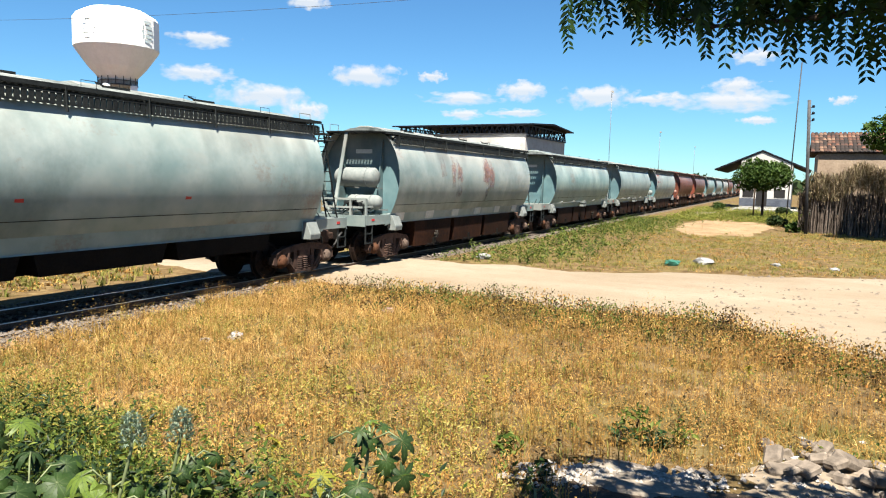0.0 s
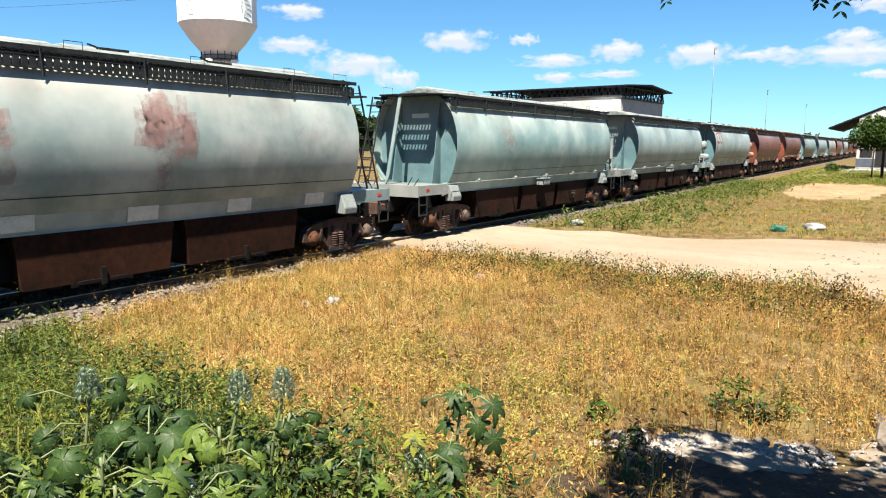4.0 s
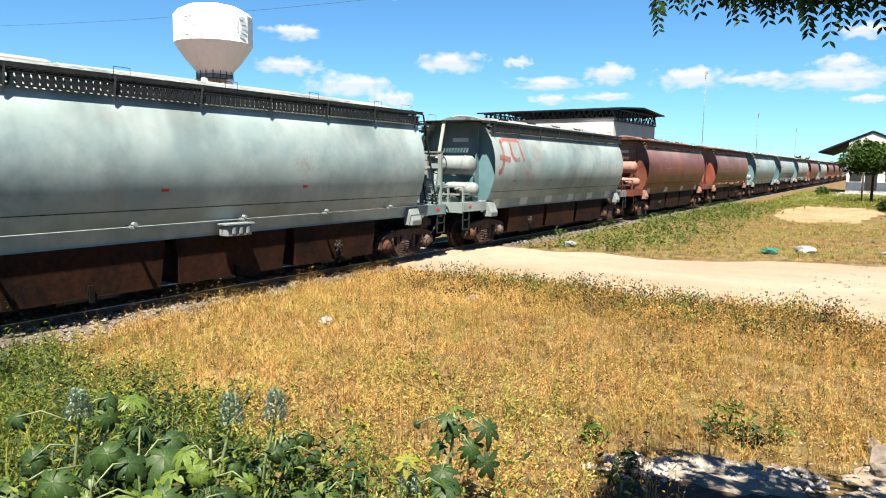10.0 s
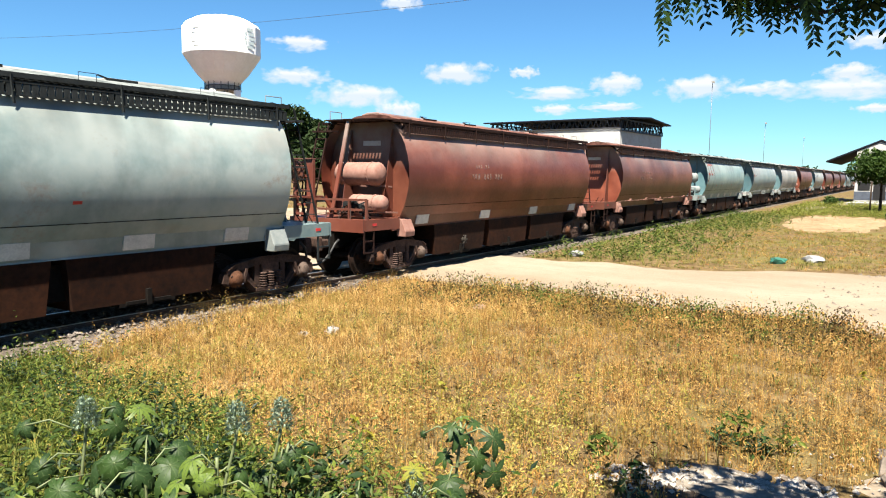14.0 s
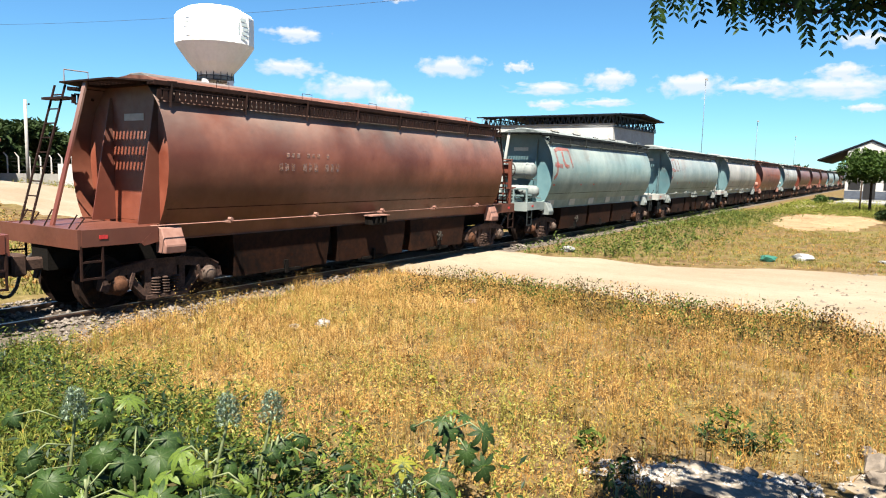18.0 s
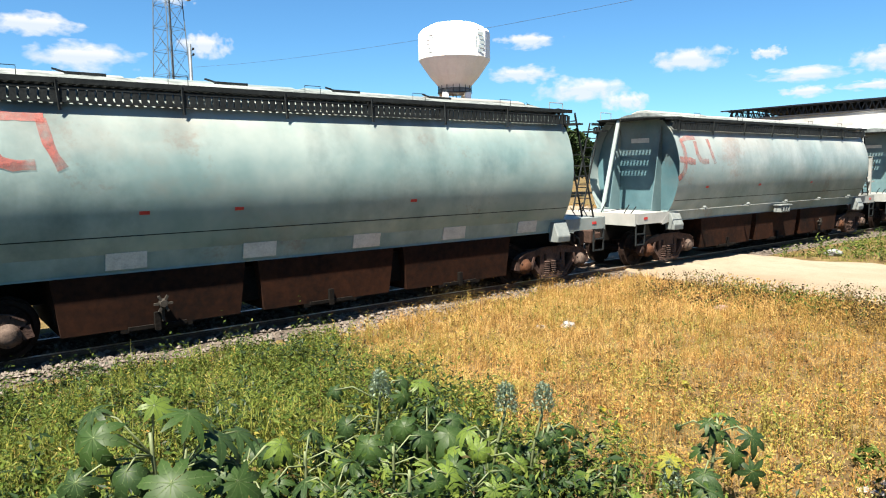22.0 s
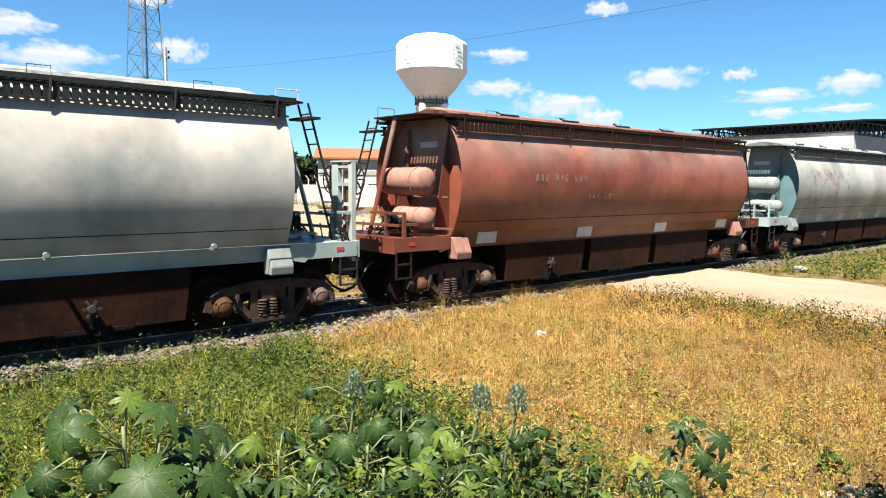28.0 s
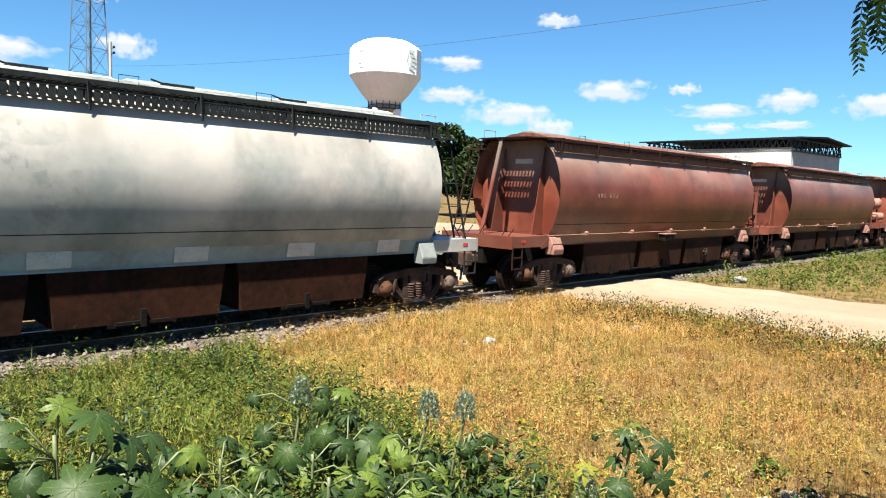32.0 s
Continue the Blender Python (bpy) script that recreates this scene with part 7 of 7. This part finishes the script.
for k, (x, y) in enumerate(((1.52, 3.48), (1.95, 3.22), (2.30, 3.36), (1.78, 2.82), (1.22, 3.62))):
    r = random.Random(700 + k)
    castor_plant(x, y, "castor plant with dark drooping leaves among the weeds", 70 + k, [
        (0.20 * math.cos(j * 2.4), 0.20 * math.sin(j * 2.4), r.uniform(0.16, 0.44), r.uniform(0.12, 0.19), "ddgdgl"[j], r.uniform(0.4, 0.8), r.uniform(0.6, 1.3)) for j in range(6)], (), [(0.0, 0.0, 0.36)])
castor_plant(-0.35, 4.1, "leafy castor plant with broad palmate leaves", 14, [(-0.20, 0.0, 0.60, 0.20, "g", 0.6, 0.6), (0.20, -0.05, 0.55, 0.20, "g", 0.5, 0.6), (0.0, 0.16, 0.66, 0.18, "d", 0.8, 0.6), (0.05, -0.2, 0.42, 0.18, "d", 0.5, 0.7)], (), [(0.0, 0.0, 0.58)])

for k, (x, y, w, h, n) in enumerate(((6.40, 1.12, 0.07, 0.40, 130), (6.05, 0.88, 0.10, 0.17, 130), (5.22, 1.88, 0.05, 0.20, 80), (6.05, 1.16, 0.05, 0.22, 70), (6.3, 0.70, 0.06, 0.20, 70), (4.58, 1.42, 0.04, 0.18, 50))):
    bush((x, y, ground_z(x, y)), w, h, n, CASTOR if k % 2 else GREEN_WEED, 340 + k, "small leafy green bush in the dry grass", "small bushes on the bank", 0.036)
weed_field("broad_weeds", CASTOR_SHADE_DARK, "broad-leaved weeds coloured dark as shade among the castor plants", 500, (-0.5, 2.9, 2.2, 4.4), lambda x, y: 0.9, 0.060, 0.22, 57)


def yellow_leaves():
    for k, (x, y, h) in enumerate(((4.1, 3.45, 0.24), (3.95, 3.2, 0.20), (6.0, 3.9, 0.2), (7.2, 2.9, 0.22), (2.6, 4.6, 0.25), (9.5, 0.3, 0.25))):
        bm = fresh()
        for j in range(4):
            q = Euler((random.uniform(-0.6, 0.6), random.uniform(-0.5, 0.5), j * 1.6)).to_quaternion().to_matrix()
            castor_leaf(bm, bm, Vector((0.03 * j, 0, h - 0.03 * j)), q @ Vector((0, 0, 1)), q @ Vector((1, 0, 0)), 0.065, 5, 0.5, random)
        bar(bm, (0, 0, -0.02), (0.02, 0, h), 0.008, None, 5)
        solid("yellowed_weed", bm, YELLOW_LEAF, pose(x, y, ground_z(x, y)), "weed with bright yellowed leaves in the dry grass", "weed", "yellowed weeds")


yellow_leaves()


def crumple(name, x, y, r, mat, label, category, seed, flat=0.5, group=""):
    rnd = random.Random(seed)
    bm = fresh()
    bmesh.ops.create_icosphere(bm, subdivisions=2, radius=r)
    for v in bm.verts:
        v.co *= 1 + rnd.uniform(-0.32, 0.28)
        v.co.z *= flat
    solid(name, bm, mat, pose(x, y, ground_z(x, y) + r * flat * 0.55, 0, 0, rnd.uniform(0, 360)), label, category, group)


for k, (x, y, r, f) in enumerate(((8.25, 7.45, 0.13, 0.6), (7.9, 7.75, 0.08, 0.5), (11.5, 6.65, 0.13, 0.5), (20.7, 8.55, 0.22, 0.5), (23.6, 2.2, 0.28, 0.45), (24.9, 0.1, 0.16, 0.4), (25.4, -1.6, 0.16, 0.4), (11.0, 7.4, 0.06, 0.4))):
    crumple("litter", x, y, r, PINK_LITTER if k == 2 else LITTER, "crumpled pale litter lying in the grass", "litter", 40 + k, f, "litter in the grass")
crumple("plastic_bag", 22.6, 3.0, 0.24, GREEN_LITTER, "crumpled green plastic bag by the road", "bag", 60, 0.55)


def mortar_bits():
    rnd = random.Random(90)
    verts, faces = [], []
    for k in range(1500):
        f = rnd.random()
        x, y = 4.62 + 0.70 * f + rnd.gauss(0, 0.11), 1.55 - 1.15 * f + rnd.gauss(0, 0.11)
        if k % 4 == 0:
            x, y = 5.7 + rnd.gauss(0, 0.6), -0.6 + rnd.gauss(0, 0.6)
        add_stone(verts, faces, x, y, ground_z(x, y) + 0.035, rnd.choice((0.008, 0.012, 0.018, 0.030)))
    tagged(new("mortar_bits", from_lists("mortar_bits", verts, faces, MORTAR)), "broken pale mortar bits on the bank", "rubble", kind="stuff")


MORTAR = rough_stuff("broken_mortar", (0.185, 0.163, 0.144), (0.325, 0.304, 0.277), 9.0, 0.95, 0.4)
mortar_bits()


def rubble():
    rnd = random.Random(12)
    for k in range(64):
        x, y = 6.2 + rnd.uniform(-0.55, 0.65), -0.42 + rnd.uniform(-0.7, 0.5)
        if k > 52:
            x, y = 5.35 + rnd.uniform(-0.25, 0.3), 0.55 + rnd.uniform(-0.25, 0.3)
        r = rnd.uniform(0.05, 0.11) if k <= 52 else rnd.uniform(0.03, 0.06)
        bm = fresh()
        bmesh.ops.create_cube(bm, size=1)
        for v in bm.verts:
            v.co = Vector((v.co.x * r * 2 * rnd.uniform(0.7, 1.2), v.co.y * r * 1.6 * rnd.uniform(0.7, 1.2), v.co.z * r * 0.95 * rnd.uniform(0.7, 1.2)))
        bmesh.ops.bevel(bm, geom=bm.edges[:], offset=r * 0.22, segments=1, affect="EDGES")
        z = ground_z(x, y) + r * 0.4 + (0.07 if k % 3 == 0 and k < 52 else 0)
        solid("rubble_stone", bm, LITTER if k in (54, 58) else STONE, pose(x, y, z, rnd.uniform(-25, 25), rnd.uniform(-25, 25), rnd.uniform(0, 360)), "rough grey-brown broken paving stone in a heap", "stone", "heap of paving stones")


rubble()


# ---- the shade tree over the bank ----
def pinnate(bm_list, base, way, rnd, n=9, length=0.22, broad=None):
    """A hanging compound leaf: sickle-shaped leaflets in pairs along a thin drooping rib."""
    verts, faces = bm_list
    way = way.normalized()
    side = broad or Vector((rnd.uniform(-1, 1), rnd.uniform(-1, 1), 0.05))
    side = (side - way * side.dot(way)).normalized()
    for k in range(n):
        f = (k + 0.7) / n
        p = base + way * length * f + Vector((0, 0, -0.03 * f * f))
        for s in (-1, 1):
            ln = 0.048 * (1.1 - 0.75 * abs(f - 0.45)) * rnd.uniform(0.85, 1.15)
            d = (side * s * rnd.uniform(0.8, 1.0) + way * rnd.uniform(0.55, 0.85) + Vector((rnd.uniform(-0.2, 0.2), rnd.uniform(-0.2, 0.2), rnd.uniform(-0.25, 0.05)))).normalized()
            w = (way - d * way.dot(d)).normalized() * ln * 0.16
            i = len(verts)
            verts += [tuple(p), tuple(p + d * ln * 0.30 - w), tuple(p + d * ln * 0.66 - w * 0.75), tuple(p + d * ln + w * 0.5), tuple(p + d * ln * 0.62 + w), tuple(p + d * ln * 0.28 + w * 0.9)]
            faces.append((i, i + 1, i + 2, i + 3, i + 4, i + 5))
    i = len(verts)
    e = base + way * length * 1.04 + Vector((0, 0, -0.03))
    verts += [tuple(base - side * 0.0016), tuple(base + side * 0.0016), tuple(e)]
    faces.append((i, i + 1, i + 2))


EDGE = [(-9.0, 6.0), (-1.5, 5.15), (-0.06, 4.78), (0.65, 4.50), (1.2, 4.22), (1.5, 4.12), (1.8, 3.85), (2.0, 3.45), (2.3, 3.0), (3.0, 1.9)]


def in_shade(c):
    """Whether a leaf's shadow falls within the tree's patch of shade on the bank."""
    k = (c.z - 0.65) / SUN.z
    x, y = c.x - SUN.x * k, c.y - SUN.y * k
    for (ya, xa), (yb, xb) in zip(EDGE, EDGE[1:]):
        if ya <= y <= yb:
            return x < xa + (xb - xa) * (y - ya) / (yb - ya)
    return False


def shade_tree():
    rnd = random.Random(31)
    root = thing("shade_tree", pose(2.2, -3.6, ground_z(2.2, -3.6)), "neem tree with hanging feathery leaves over the bank", "tree")
    z0 = ground_z(2.2, -3.6)
    bm = fresh()
    o = Vector((2.2, -3.6, z0))
    fork = Vector((2.3, -3.3, 2.4))
    bar(bm, (0, 0, -0.1), fork - o, 0.30, None, 10)
    part("trunk", bm, BARK, root, smooth=True)
    leaves = ([], [])
    limbs = [[fork, Vector((2.9, -1.9, 3.2)), Vector((3.10, -0.75, 3.17)), Vector((3.08, -0.27, 3.15)), Vector((3.08, 0.02, 3.135)), Vector((3.08, 0.35, 3.13)), Vector((3.08, 0.48, 3.18)), Vector((3.06, 0.72, 3.31))],
             [fork, Vector((3.6, -2.0, 3.4)), Vector((3.9, -1.0, 3.50)), Vector((3.8, 0.0, 3.60))],
             [fork, Vector((1.2, -2.6, 3.6)), Vector((0.6, -1.9, 4.1))],
             [fork, Vector((2.9, -3.4, 3.9)), Vector((3.9, -2.6, 4.3))],
             [fork, Vector((2.2, -3.0, 4.2)), Vector((2.6, -1.6, 4.6))]]
    for limb in limbs:
        bm = fresh()
        w = 0.12
        for a, b in zip(limb, limb[1:]):
            bar(bm, a - o, b - o, w, None, 7)
            w *= 0.60 if len(limb) > 5 else 0.52
        part("limb", bm, BARK, root)
    def twig_leaves(p, k, low):
        for _ in range(k):
            a = rnd.uniform(0, 6.283)
            pinnate(leaves, p - o, Vector((math.cos(a), math.sin(a), rnd.uniform(-1.5, -0.3) if low else rnd.uniform(-0.8, 0.6))), rnd, rnd.randint(7, 11), rnd.uniform(0.16, 0.27))
    # hanging sprays of the lowest limb: where along it they end, and how low
    low = [(0.91, 3.08), (0.86, 3.17), (0.79, 3.14), (0.73, 3.12), (0.65, 3.10), (0.60, 3.09), (0.55, 3.12), (0.50, 3.08), (0.44, 3.09), (0.35, 3.02), (0.29, 2.97), (0.25, 3.02), (0.19, 3.04), (0.12, 3.01), (0.08, 2.98), (0.03, 2.99), (-0.03, 2.98), (-0.11, 2.96), (-0.19, 2.91), (-0.23, 2.93), (-0.3, 2.9), (-0.42, 2.93), (-0.55, 2.9)]
    for y, z in low:
        for k in range(2):
            ln = rnd.uniform(0.18, 0.26)
            way = Vector((rnd.uniform(-0.35, 0.35), rnd.uniform(-0.30, 0.18), -1)).normalized()
            tip = Vector((3.08 + rnd.uniform(-0.06, 0.06), y + rnd.gauss(0, 0.012 + 0.02 * k), z + 0.05 * k + 0.035))
            pinnate(leaves, tip - way * ln - o, way, rnd, rnd.randint(9, 11), ln, Vector((rnd.uniform(-0.5, 0.5), 1, 0)))
    for k in range(330):
        y = 0.70 - 1.5 * rnd.random() ** 0.75
        ln = rnd.uniform(0.15, 0.24)
        way = Vector((rnd.uniform(-0.8, 0.8), rnd.uniform(-0.8, 0.6), rnd.uniform(-1.2, -0.1))).normalized()
        tip = Vector((3.08 + rnd.uniform(-0.12, 0.16), y, 3.13 + 0.05 * y + abs(rnd.gauss(0, 0.11))))
        pinnate(leaves, tip - way * ln - o, way, rnd, rnd.randint(6, 9), ln)
    for _ in range(2600):
        c = Vector((rnd.uniform(0.4, 4.5), rnd.uniform(-5.0, 1.1), rnd.uniform(3.5, 4.9)))
        if c.y > 0.27 * c.x or c.z < 3.35 + 0.26 * (4.2 - c.x) or not in_shade(c):
            continue
        twig_leaves(c, 1, False)
    crown_cards("upper_crown", root, [(*(Vector(c) - o), r) for *c, r in ((2.8, 0.0, 4.25, 0.75), (2.0, -0.3, 4.4, 0.8), (2.85, -1.0, 4.4, 0.9), (2.2, -1.7, 4.7, 1.1), (1.0, -0.9, 4.5, 0.8), (2.9, -2.2, 4.6, 1.0), (1.4, -3.0, 5.0, 1.2), (2.9, -3.4, 5.1, 1.2))], 5200, 0.085, LEAF_NEEM, "dense leafy crown", 71)
    ob = new("leaves", from_lists("leaves", leaves[0], leaves[1], LEAF_NEEM))
    ob.parent = root
    tagged(ob, "feathery dark green leaves", kind="stuff")


shade_tree()


# ---- what moves ----
def rolled(t):
    for (ta, ua), (tb, ub) in zip(ROLLED, ROLLED[1:]):
        if t <= tb:
            return ua + (ub - ua) * (t - ta) / (tb - ta)
    return ROLLED[-1][1]


def motions():
    for ob, x, lead in WAGONS:
        turn = 0 if lead else 180
        walk(ob, [(t, pose(x - u, CENTRE, RAIL, 0, 0, turn)) for t, u in ROLLED])
    steps = [k / 15 for k in range(481)]
    turns = [math.degrees(rolled(t) / 0.42) for t in steps]
    for ob, _, lead in WAGONS[:14]:
        for bogie in [o for o in ob.children if o.name.startswith("bogie")]:
            flip = abs(bogie.rotation_euler.z) > 1
            for wheel in [o for o in bogie.children if o.name.startswith("wheelset")]:
                s = (-1 if lead else 1) * (-1 if flip else 1)
                place = wheel.location.copy()
                walk(wheel, [(t, pose(*place, 0, s * a, 0)) for t, a in zip(steps, turns)])


motions()
